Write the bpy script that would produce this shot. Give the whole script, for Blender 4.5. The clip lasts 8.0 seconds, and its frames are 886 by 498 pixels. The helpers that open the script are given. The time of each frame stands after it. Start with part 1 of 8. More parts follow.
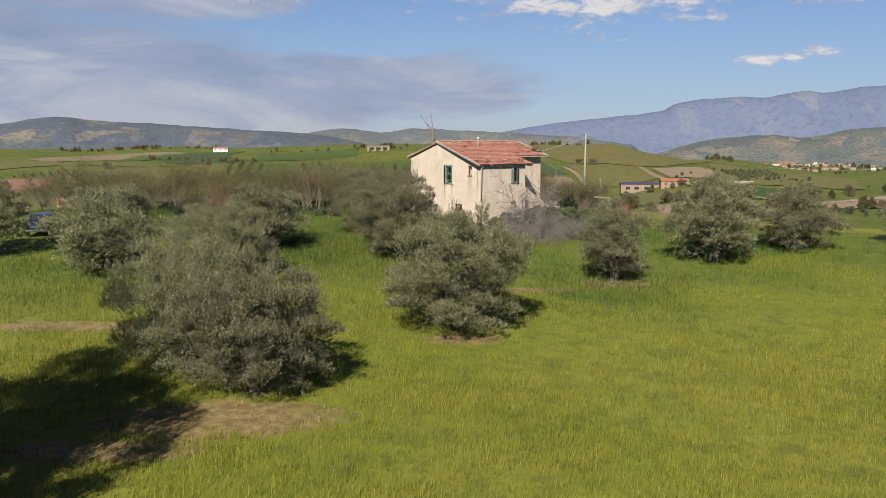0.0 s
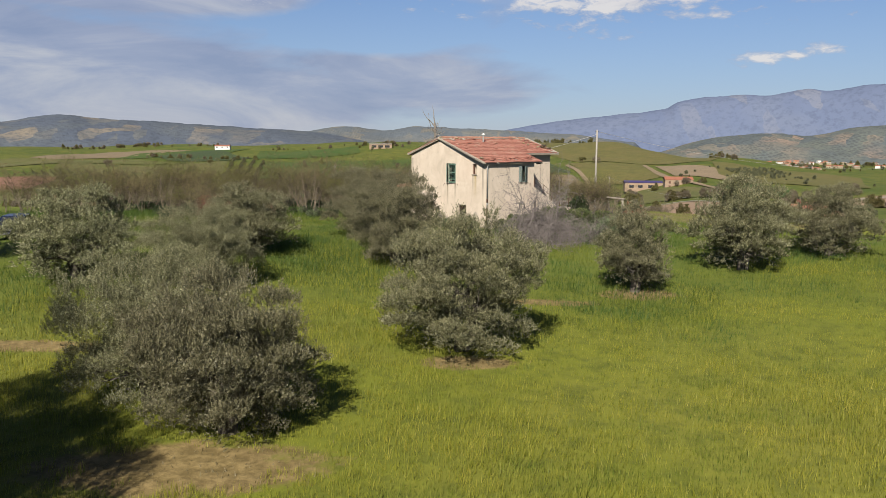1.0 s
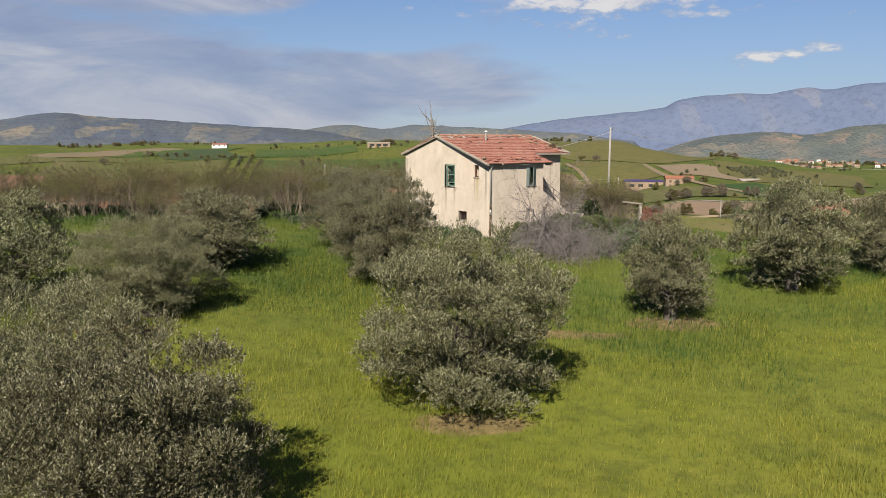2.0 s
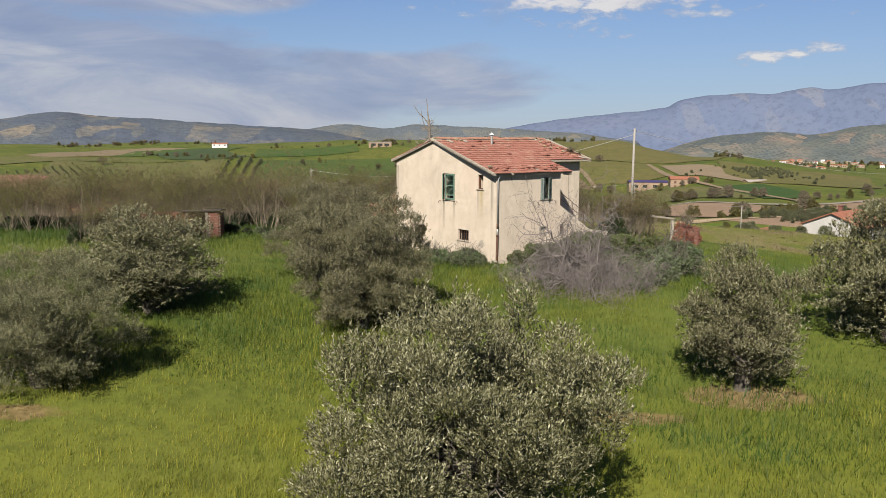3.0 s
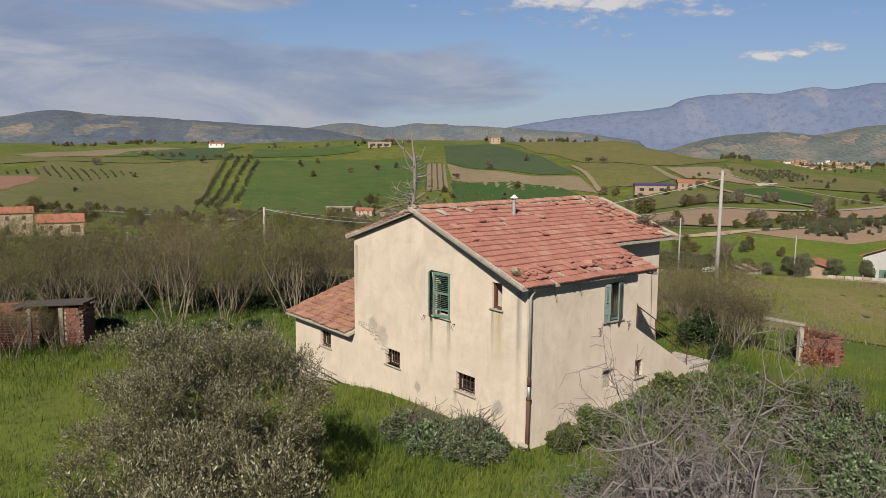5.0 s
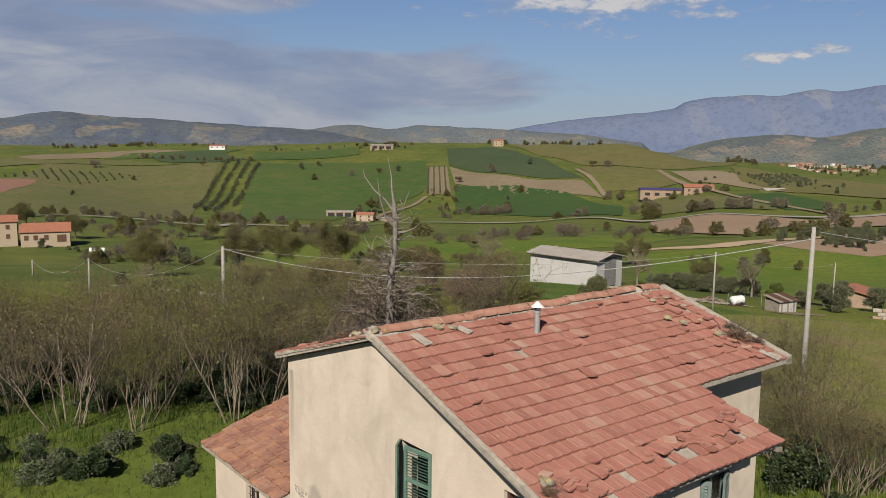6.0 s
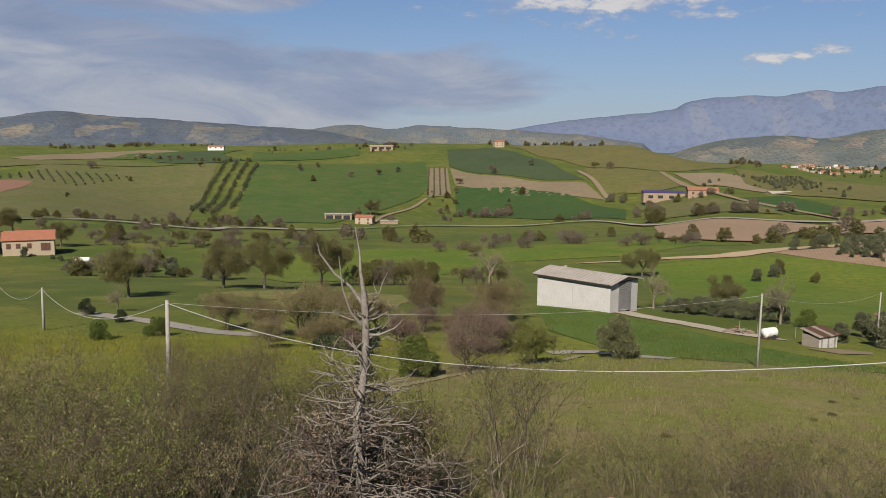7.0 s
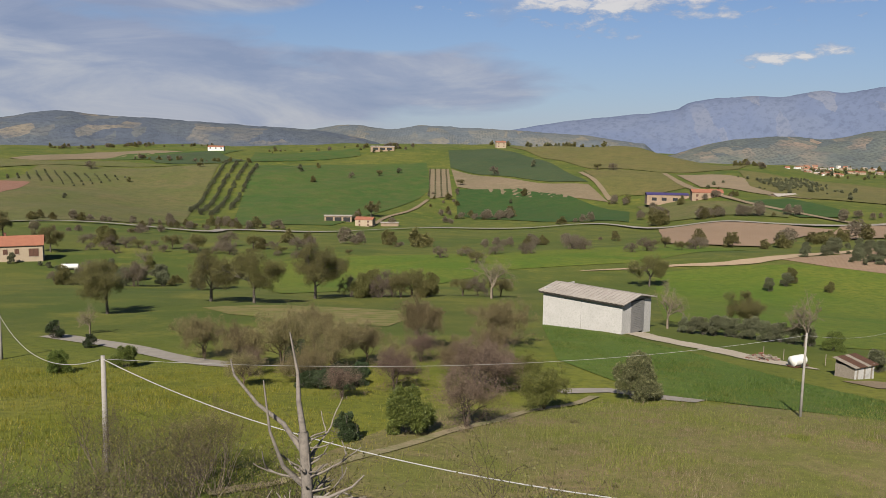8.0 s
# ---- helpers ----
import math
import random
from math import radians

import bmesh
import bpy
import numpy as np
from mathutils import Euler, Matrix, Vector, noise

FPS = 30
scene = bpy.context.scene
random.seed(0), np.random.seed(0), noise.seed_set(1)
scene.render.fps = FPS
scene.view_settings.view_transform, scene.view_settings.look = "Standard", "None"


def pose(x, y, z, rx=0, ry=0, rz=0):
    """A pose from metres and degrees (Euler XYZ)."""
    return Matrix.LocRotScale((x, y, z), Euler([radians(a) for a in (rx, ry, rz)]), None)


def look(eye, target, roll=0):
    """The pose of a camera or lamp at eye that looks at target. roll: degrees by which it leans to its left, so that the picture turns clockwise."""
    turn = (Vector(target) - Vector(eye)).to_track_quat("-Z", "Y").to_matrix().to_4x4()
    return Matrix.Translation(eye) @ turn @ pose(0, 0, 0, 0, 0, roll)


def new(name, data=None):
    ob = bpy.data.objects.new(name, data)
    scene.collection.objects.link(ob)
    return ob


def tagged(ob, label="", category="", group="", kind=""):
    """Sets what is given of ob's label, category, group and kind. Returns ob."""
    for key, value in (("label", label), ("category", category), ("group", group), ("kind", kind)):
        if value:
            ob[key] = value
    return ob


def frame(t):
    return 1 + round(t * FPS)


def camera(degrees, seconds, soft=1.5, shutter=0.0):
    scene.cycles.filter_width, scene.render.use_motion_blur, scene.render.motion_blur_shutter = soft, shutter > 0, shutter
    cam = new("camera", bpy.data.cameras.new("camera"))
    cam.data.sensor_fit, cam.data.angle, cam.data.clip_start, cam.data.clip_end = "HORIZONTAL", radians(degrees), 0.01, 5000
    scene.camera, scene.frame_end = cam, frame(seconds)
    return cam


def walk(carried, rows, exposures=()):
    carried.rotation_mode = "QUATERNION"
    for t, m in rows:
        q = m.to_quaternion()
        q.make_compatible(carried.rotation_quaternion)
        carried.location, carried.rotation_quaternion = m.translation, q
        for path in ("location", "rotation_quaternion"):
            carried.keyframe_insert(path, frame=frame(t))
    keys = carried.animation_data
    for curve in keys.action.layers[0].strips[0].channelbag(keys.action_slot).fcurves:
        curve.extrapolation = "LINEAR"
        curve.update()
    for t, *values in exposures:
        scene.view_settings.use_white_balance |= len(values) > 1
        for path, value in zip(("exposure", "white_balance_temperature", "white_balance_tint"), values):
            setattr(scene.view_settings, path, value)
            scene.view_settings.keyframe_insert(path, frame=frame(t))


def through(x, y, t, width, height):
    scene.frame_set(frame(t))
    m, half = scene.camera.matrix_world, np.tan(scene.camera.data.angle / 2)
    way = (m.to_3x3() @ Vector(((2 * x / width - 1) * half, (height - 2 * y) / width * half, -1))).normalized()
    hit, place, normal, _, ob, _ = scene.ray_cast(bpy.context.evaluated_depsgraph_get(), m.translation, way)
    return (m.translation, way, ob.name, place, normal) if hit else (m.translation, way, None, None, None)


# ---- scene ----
cam = camera(57.2, 8.0, 0.8)
PATH = [
    (0.0, pose(-3.30, -65.88, 6.50, 82.54, -0.18, -0.23)),
    (0.5, pose(-3.28, -63.95, 6.48, 82.45, -0.20, -0.08)),
    (1.0, pose(-3.31, -61.22, 6.38, 82.40, -0.22, -0.06)),
    (1.5, pose(-3.31, -57.98, 6.35, 82.33, -0.24, -0.20)),
    (3.0, pose(-2.95, -44.47, 6.62, 82.27, -0.32, -0.02)),
    (3.5, pose(-2.84, -39.44, 6.99, 82.22, -0.35, -0.00)),
    (4.0, pose(-2.74, -34.16, 7.51, 82.21, -0.39, 0.01)),
    (4.5, pose(-2.63, -28.74, 8.18, 82.20, -0.42, 0.03)),
    (5.0, pose(-2.49, -23.30, 9.02, 82.17, -0.46, 0.05)),
    (5.2, pose(-2.38, -21.10, 9.36, 82.18, -0.48, 0.20)),
    (6.3, pose(-1.93, -8.78, 11.10, 82.29, -0.57, 0.26)),
    (6.5, pose(-1.90, -6.70, 11.47, 82.24, -0.59, 0.27)),
    (7.0, pose(-1.90, -1.38, 12.10, 82.26, -0.64, 0.29)),
    (7.5, pose(-1.72, 2.42, 12.55, 82.26, -0.69, 0.35)),
    (8.0, pose(-1.66, 6.40, 13.05, 82.26, -0.74, 0.40)),
]
walk(cam, PATH, [(0.0, 1.31), (3.5, 1.32), (4.5, 1.26), (5.0, 1.12), (5.7, 0.98), (6.4, 0.98), (7.0, 1.11), (7.5, 1.2), (8.0, 1.21)])

# ---------------------------------------------------------------- sky and sun
SUN_AZ, SUN_EL = radians(15), radians(39)      # left of straight behind the start, and height
TO_SUN = Vector((-math.sin(SUN_AZ) * math.cos(SUN_EL), -math.cos(SUN_AZ) * math.cos(SUN_EL), math.sin(SUN_EL)))


class Nodes:
    """Short hand for building a node tree."""

    def __init__(self, tree):
        self.tree = tree
        tree.nodes.clear()

    def add(self, kind, **values):
        n = self.tree.nodes.new(kind)
        for key, v in values.items():
            setattr(n, key, v)
        return n

    def put(self, socket, v):
        if v is None:
            return
        if isinstance(v, bpy.types.NodeSocket):
            self.tree.links.new(v, socket)
        elif isinstance(v, (tuple, list)) and len(v) == 3 and socket.type == "RGBA":
            socket.default_value = (*v, 1)
        else:
            socket.default_value = v

    def math(self, op, a, b=None, c=None, clamp=False):
        n = self.add("ShaderNodeMath", operation=op, use_clamp=clamp)
        for s, v in zip(n.inputs, (a, b, c)):
            self.put(s, v)
        return n.outputs[0]

    def noise(self, vec, scale, detail=4.0, rough=0.55, dist=0.0):
        n = self.add("ShaderNodeTexNoise")
        self.put(n.inputs["Vector"], vec)
        n.inputs["Scale"].default_value, n.inputs["Detail"].default_value = scale, detail
        n.inputs["Roughness"].default_value, n.inputs["Distortion"].default_value = rough, dist
        return n.outputs["Fac"]

    def ramp(self, fac, *stops):
        n = self.add("ShaderNodeValToRGB")
        self.put(n.inputs[0], fac)
        e = n.color_ramp.elements
        while len(e) < len(stops):
            e.new(0.5)
        for el, (p, c) in zip(e, stops):
            el.position, el.color = p, (*c, 1) if isinstance(c, (tuple, list)) else (c, c, c, 1)
        return n.outputs[0]

    def span(self, v, a, b, lo=0.0, hi=1.0):
        n = self.add("ShaderNodeMapRange", clamp=True)
        for s, x in zip(n.inputs, (v, a, b, lo, hi)):
            self.put(s, x)
        return n.outputs[0]

    def mix(self, fac, a, b, mode="MIX"):
        n = self.add("ShaderNodeMix", data_type="RGBA", blend_type=mode)
        self.put(n.inputs[0], fac)
        self.put(n.inputs[6], a)
        self.put(n.inputs[7], b)
        return n.outputs[2]

    def scaled(self, vec, s):
        n = self.add("ShaderNodeMapping")
        self.put(n.inputs[0], vec)
        n.inputs["Scale"].default_value = s
        return n.outputs[0]


world = bpy.data.worlds.new("sky")
scene.world = world
world.use_nodes = True
w = Nodes(world.node_tree)
sky = w.add("ShaderNodeTexSky", sky_type="NISHITA", sun_disc=False)
sky.sun_elevation, sky.sun_rotation = SUN_EL, math.pi + SUN_AZ
sky.altitude, sky.air_density, sky.dust_density, sky.ozone_density = 250, 1.0, 0.1, 2.0
way = w.add("ShaderNodeTexCoord").outputs["Generated"]
sep = w.add("ShaderNodeSeparateXYZ")
w.put(sep.inputs[0], way)
dx, dy, dz = sep.outputs
azimuth = w.math("ARCTAN2", dx, dy)
height = w.math("ARCSINE", dz)
comb = w.add("ShaderNodeCombineXYZ")
w.put(comb.inputs[0], azimuth)
w.put(comb.inputs[1], height)
cloud_vec = comb.outputs[0]
big = w.noise(w.scaled(cloud_vec, (2.4, 8.5, 1)), 1.0, 3, 0.5, 0.4)
fine = w.noise(w.scaled(cloud_vec, (8, 26, 1)), 1.0, 8, 0.6, 0.5)
rag = w.noise(w.scaled(cloud_vec, (34, 80, 1)), 1.0, 8, 0.65, 0.3)
dens = w.math("ADD", w.math("MULTIPLY", big, 0.72), w.math("MULTIPLY", fine, 0.28))
# a long low bank from the west, a higher one above it, open blue between them and in the east


def drift(az, el, wide, tall, amount):
    """A soft region of the sky with more or less cloud."""
    a = w.math("DIVIDE", w.math("SUBTRACT", azimuth, az), wide)
    e = w.math("DIVIDE", w.math("SUBTRACT", height, el), tall)
    d = w.math("ADD", w.math("MULTIPLY", a, a), w.math("MULTIPLY", e, e))
    return w.span(d, 0.25, 1.6, amount, 0.0)


for region in ((-0.3, 0.07, 0.62, 0.05, 0.15), (-0.05, 0.06, 0.3, 0.03, 0.06), (-0.52, 0.13, 0.3, 0.06, 0.15), (-0.3, 0.168, 0.3, 0.022, 0.16), (-0.2, 0.125, 0.2, 0.022, -0.12),
               (-0.06, 0.15, 0.1, 0.045, -0.2), (0.42, 0.1, 0.34, 0.075, -0.24), (0.3, 0.03, 0.3, 0.02, -0.06)):
    dens = w.math("ADD", dens, drift(*region))
dens = w.math("ADD", dens, w.span(height, 0.25, 0.8, 0.0, -0.12))
cover = w.span(dens, 0.48, 0.62)


def puff(az, el, wide, tall):
    """A single cloud about a place in the sky, ragged by the fine noise."""
    a = w.math("DIVIDE", w.math("SUBTRACT", azimuth, az), wide)
    e = w.math("DIVIDE", w.math("SUBTRACT", height, el), tall)
    d = w.math("SQRT", w.math("ADD", w.math("MULTIPLY", a, a), w.math("MULTIPLY", e, e)))
    return w.span(w.math("SUBTRACT", w.math("ADD", w.math("MULTIPLY", w.math("SUBTRACT", fine, 0.5), 2.6), w.math("MULTIPLY", w.math("SUBTRACT", rag, 0.5), 3.6)), d), -1.0, -0.1)


white = puff(0.24, 0.17, 0.22, 0.034)
for place in ((0.14, 0.16, 0.09, 0.022), (0.365, 0.094, 0.03, 0.007), (0.402, 0.096, 0.012, 0.005), (0.43, 0.102, 0.024, 0.007), (0.3, 0.142, 0.05, 0.008), (-0.28, 0.172, 0.14, 0.012), (0.36, 0.174, 0.14, 0.022), (0.2, 0.155, 0.1, 0.016)):
    white = w.math("MAXIMUM", white, puff(*place))
body = w.noise(w.scaled(cloud_vec, (4.5, 17, 1)), 1.0, 7, 0.58, 0.5)
cloud_col = w.ramp(body, (0.38, (0.44, 0.53, 0.78)), (0.5, (0.57, 0.64, 0.86)), (0.66, (0.92, 0.93, 1.0)))
bg_sky = w.add("ShaderNodeBackground")
veil = w.span(height, 0.0, 0.18, 0.62, 0.08)
w.put(bg_sky.inputs[0], w.mix(veil, w.mix(1.0, sky.outputs[0], (0.86, 0.97, 1.22), "MULTIPLY"), (4.3, 5.4, 7.8)))
bg_sky.inputs[1].default_value = 0.0284
bg_cloud = w.add("ShaderNodeBackground")
w.put(bg_cloud.inputs[0], w.mix(w.math("MULTIPLY", white, w.span(fine, 0.3, 0.55, 0.45, 1.0)), cloud_col, (1.3, 1.26, 1.24)))
bg_cloud.inputs[1].default_value = 0.236
mixer = w.add("ShaderNodeMixShader")
w.put(mixer.inputs[0], w.math("MAXIMUM", w.math("MULTIPLY", cover, 0.8), w.math("MULTIPLY", white, 0.9)))
w.put(mixer.inputs[1], bg_sky.outputs[0])
w.put(mixer.inputs[2], bg_cloud.outputs[0])
w.put(w.add("ShaderNodeOutputWorld").inputs[0], mixer.outputs[0])

sun = new("sun", bpy.data.lights.new("sun", "SUN"))
sun.data.energy, sun.data.angle, sun.data.color = 5.0, radians(0.6), (1.0, 0.93, 0.82)
sun.matrix_world = look(TO_SUN * 50, (0, 0, 0))

# ---------------------------------------------------------------- materials
def material(name, build, rough=0.85, metal=0.0, spec=0.3):
    """A material whose colour and height come from build(nodes, position), which returns (colour, height or None, bump distance)."""
    m = bpy.data.materials.new(name)
    m.use_nodes = True
    n = Nodes(m.node_tree)
    pos = n.add("ShaderNodeTexCoord").outputs["Object"]
    colour, height, depth = build(n, pos)
    b = n.add("ShaderNodeBsdfPrincipled")
    n.put(b.inputs["Base Color"], colour)
    n.put(b.inputs["Roughness"], rough)
    b.inputs["Metallic"].default_value = metal
    b.inputs["Specular IOR Level"].default_value = spec
    if height is not None:
        bump = n.add("ShaderNodeBump")
        n.put(bump.inputs["Height"], height)
        bump.inputs["Distance"].default_value, bump.inputs["Strength"].default_value = depth, 0.8
        n.put(b.inputs["Normal"], bump.outputs[0])
    n.put(n.add("ShaderNodeOutputMaterial").inputs[0], b.outputs[0])
    return m


def tone(*colours):
    """Colours brought to the reflectance that suits the sunlight here."""
    return [tuple(0.56 * v for v in c) for c in colours]


def two_scale(a, b, c, big=0.5, small=8.0, bump=0.02):
    """Three tones, mixed at a large and a small scale."""
    a, b, c = tone(a, b, c)

    def build(n, p):
        f = n.noise(p, small, 5, 0.6)
        col = n.mix(n.span(n.noise(p, big, 3, 0.5, 0.4), 0.35, 0.65), a, b)
        col = n.mix(n.span(f, 0.45, 0.75), col, c)
        return col, f, bump
    return build


def leafy(name, dark, mid, light, through=0.35, rough=0.6, gloss=0.35, drifts=None):
    """Leaves: tone by leaf, matt top, some light through them."""
    dark, mid, light = tone(dark, mid, light)
    m = bpy.data.materials.new(name)
    m.use_nodes = True
    n = Nodes(m.node_tree)
    r = n.add("ShaderNodeNewGeometry").outputs["Random Per Island"]
    o = n.add("ShaderNodeObjectInfo").outputs["Random"]
    col = n.ramp(r, (0.0, dark), (0.5, mid), (1.0, light))
    if drifts:      # patches where another growth takes over
        d, e, g = tone(*drifts)
        pos = n.add("ShaderNodeTexCoord").outputs["Object"]
        where = n.math("ADD", n.noise(n.scaled(pos, (0.2, 0.34, 0)), 1.0, 5, 0.62, 0.8), n.math("MULTIPLY", n.math("SUBTRACT", r, 0.5), 0.08))
        col = n.mix(n.span(where, 0.5, 0.6), col, n.ramp(r, (0.0, d), (0.5, e), (1.0, g)))
    hue = n.add("ShaderNodeHueSaturation")
    n.put(hue.inputs["Color"], col)
    n.put(hue.inputs["Value"], n.span(o, 0, 1, 0.82, 1.15))
    n.put(hue.inputs["Hue"], n.span(o, 0, 1, 0.485, 0.512))
    b = n.add("ShaderNodeBsdfPrincipled")
    n.put(b.inputs["Base Color"], hue.outputs[0])
    b.inputs["Roughness"].default_value = rough
    b.inputs["Specular IOR Level"].default_value = gloss
    t = n.add("ShaderNodeBsdfTranslucent")
    n.put(t.inputs[0], hue.outputs[0])
    x = n.add("ShaderNodeMixShader")
    x.inputs[0].default_value = through
    n.put(x.inputs[1], b.outputs[0])
    n.put(x.inputs[2], t.outputs[0])
    n.put(n.add("ShaderNodeOutputMaterial").inputs[0], x.outputs[0])
    return m


def field(name, a, b, c, big, small, rows=0.0, turn=0.0, stretch=1.0, bump=0.05, streak=0.4):
    """A field seen from afar: patches, fine growth and, if wanted, drill rows turned by some degrees."""
    a, b, c = ((u * 1.03, v * 0.95, w * 1.08) for u, v, w in tone(a, b, c))

    def build(n, p):
        mp = n.add("ShaderNodeMapping")
        n.put(mp.inputs[0], p)
        mp.inputs["Rotation"].default_value = (0, 0, radians(turn))
        mp.inputs["Scale"].default_value = (1, stretch, 1)
        q = mp.outputs[0]
        f = n.noise(q, small, 6, 0.65)
        col = n.mix(n.span(n.noise(q, big, 4, 0.55, 0.6), 0.36, 0.64), a, b)
        col = n.mix(n.span(f, 0.42, 0.72), col, c)
        grit = n.noise(q, small * 5, 5, 0.7)
        col = n.mix(n.math("MULTIPLY", n.span(grit, 0.48, 0.66), 0.5), col, tuple(0.55 * v for v in c))
        drift = n.noise(n.scaled(q, (1, 3.5, 1)), big * 3, 5, 0.65, 1.0)
        col = n.mix(n.math("MULTIPLY", n.span(drift, 0.52, 0.7), 0.45), col, tuple(1.35 * v for v in a))
        if rows:
            wv = n.add("ShaderNodeTexWave", wave_type="BANDS", bands_direction="X")
            n.put(wv.inputs["Vector"], q)
            wv.inputs["Scale"].default_value = rows
            wv.inputs["Distortion"].default_value = 1.5
            wv.inputs["Detail"].default_value = 3
            col = n.mix(n.math("MULTIPLY", n.span(wv.outputs["Fac"], 0.4, 0.85), streak), col, c)
        return col, f, bump
    return material(name, build, 0.95, 0, 0.15)


M = {}
def plaster(n, p):
    """Old cream plaster: clouded tones, grey weathering, rain streaks below sills and eaves, a few worn spots."""
    col = n.mix(n.span(n.noise(p, 0.7, 5, 0.6, 0.8), 0.36, 0.66), (0.372, 0.318, 0.258), (0.314, 0.267, 0.213))
    col = n.mix(n.math("MULTIPLY", n.span(n.noise(n.scaled(p, (1.0, 1.0, 0.3)), 1.5, 6, 0.68, 1.2), 0.5, 0.74), 0.38), col, (0.204, 0.177, 0.139))
    col = n.mix(n.math("MULTIPLY", n.span(n.noise(p, 2.6, 6, 0.7, 0.6), 0.54, 0.72), 0.4), col, (0.241, 0.208, 0.171))
    s = n.add("ShaderNodeSeparateXYZ")
    n.put(s.inputs[0], p)
    x, y, z = s.outputs
    rag = n.noise(n.scaled(p, (9, 9, 0.8)), 1.0, 4, 0.6)
    # rain streaks: place along the gable, half width, from where they start to where they fade
    for x0, w, top, low, tint in ((-4.62, 0.13, 3.05, 1.0, (0.124, 0.113, 0.0731)), (-3.68, 0.14, 3.05, 1.6, (0.131, 0.117, 0.0804)), (-1.52, 0.1, 3.8, 2.0, (0.117, 0.103, 0.0658)),
                                  (-1.25, 0.22, 3.8, 1.9, (0.219, 0.171, 0.0731)), (-0.35, 0.16, 4.5, 0.4, (0.146, 0.128, 0.103)), (-9.35, 0.16, 4.9, 2.6, (0.153, 0.135, 0.103)), (-3.3, 0.1, 0.8, 0.0, (0.131, 0.121, 0.0879))):
        near = n.span(n.math("ABSOLUTE", n.math("SUBTRACT", x, x0)), w * 0.3, w, 1.0, 0.0)
        fall = n.math("MULTIPLY", n.span(z, low, top, 0.0, 1.0), n.span(z, top, top + 0.06, 1.0, 0.0))
        col = n.mix(n.math("MULTIPLY", n.math("MULTIPLY", near, fall), n.span(rag, 0.3, 0.6, 0.3, 1.0)), col, tint)
    # bare grey spots
    for x0, z0, r in ((-1.2, 0.75, 0.32), (-7.6, 1.75, 0.5), (-8.2, 2.0, 0.45), (-5.4, 0.35, 0.25)):
        d = n.math("SQRT", n.math("ADD", n.math("POWER", n.math("ABSOLUTE", n.math("SUBTRACT", x, x0)), 2.0), n.math("POWER", n.math("ABSOLUTE", n.math("SUBTRACT", z, z0)), 2.0)))
        f = n.span(n.math("ADD", n.math("DIVIDE", d, r), n.math("MULTIPLY", n.noise(p, 6, 4), 0.8)), 0.9, 1.25, 0.75, 0.0)
        col = n.mix(n.math("MULTIPLY", f, n.span(y, 0.3, 0.4, 1.0, 0.0)), col, (0.176, 0.161, 0.135))
    fade = n.noise(p, 0.35, 4, 0.6, 0.5)
    col = n.mix(n.math("MULTIPLY", n.span(fade, 0.5, 0.7), 0.3), col, (0.42, 0.33, 0.27))
    return col, n.noise(p, 7, 5, 0.65), 0.012


M["plaster"] = material("old_plaster", plaster, 0.92, 0, 0.1)
M["olive_leaf"] = leafy("olive_leaf", (0.05, 0.053, 0.021), (0.135, 0.132, 0.058), (0.37, 0.355, 0.215), 0.03, 0.5, 0.3)
M["bark"] = material("bark", two_scale((0.10, 0.083, 0.066), (0.16, 0.14, 0.115), (0.06, 0.05, 0.04), 1.5, 14, 0.02), 0.95)
BARE = ((-10.6, -39.6, 3.8, 1.7), (-2.2, -29.8, 1.7, 0.8), (7.2, -18.8, 1.8, 1.0), (-21.0, -28.5, 4.2, 0.7), (-13.6, -42.2, 3.0, 0.8), (-26.5, 4.5, 3.0, 0.6), (-17.0, -21.0, 2.4, 0.6), (2.0, -20.5, 2.2, 0.5))


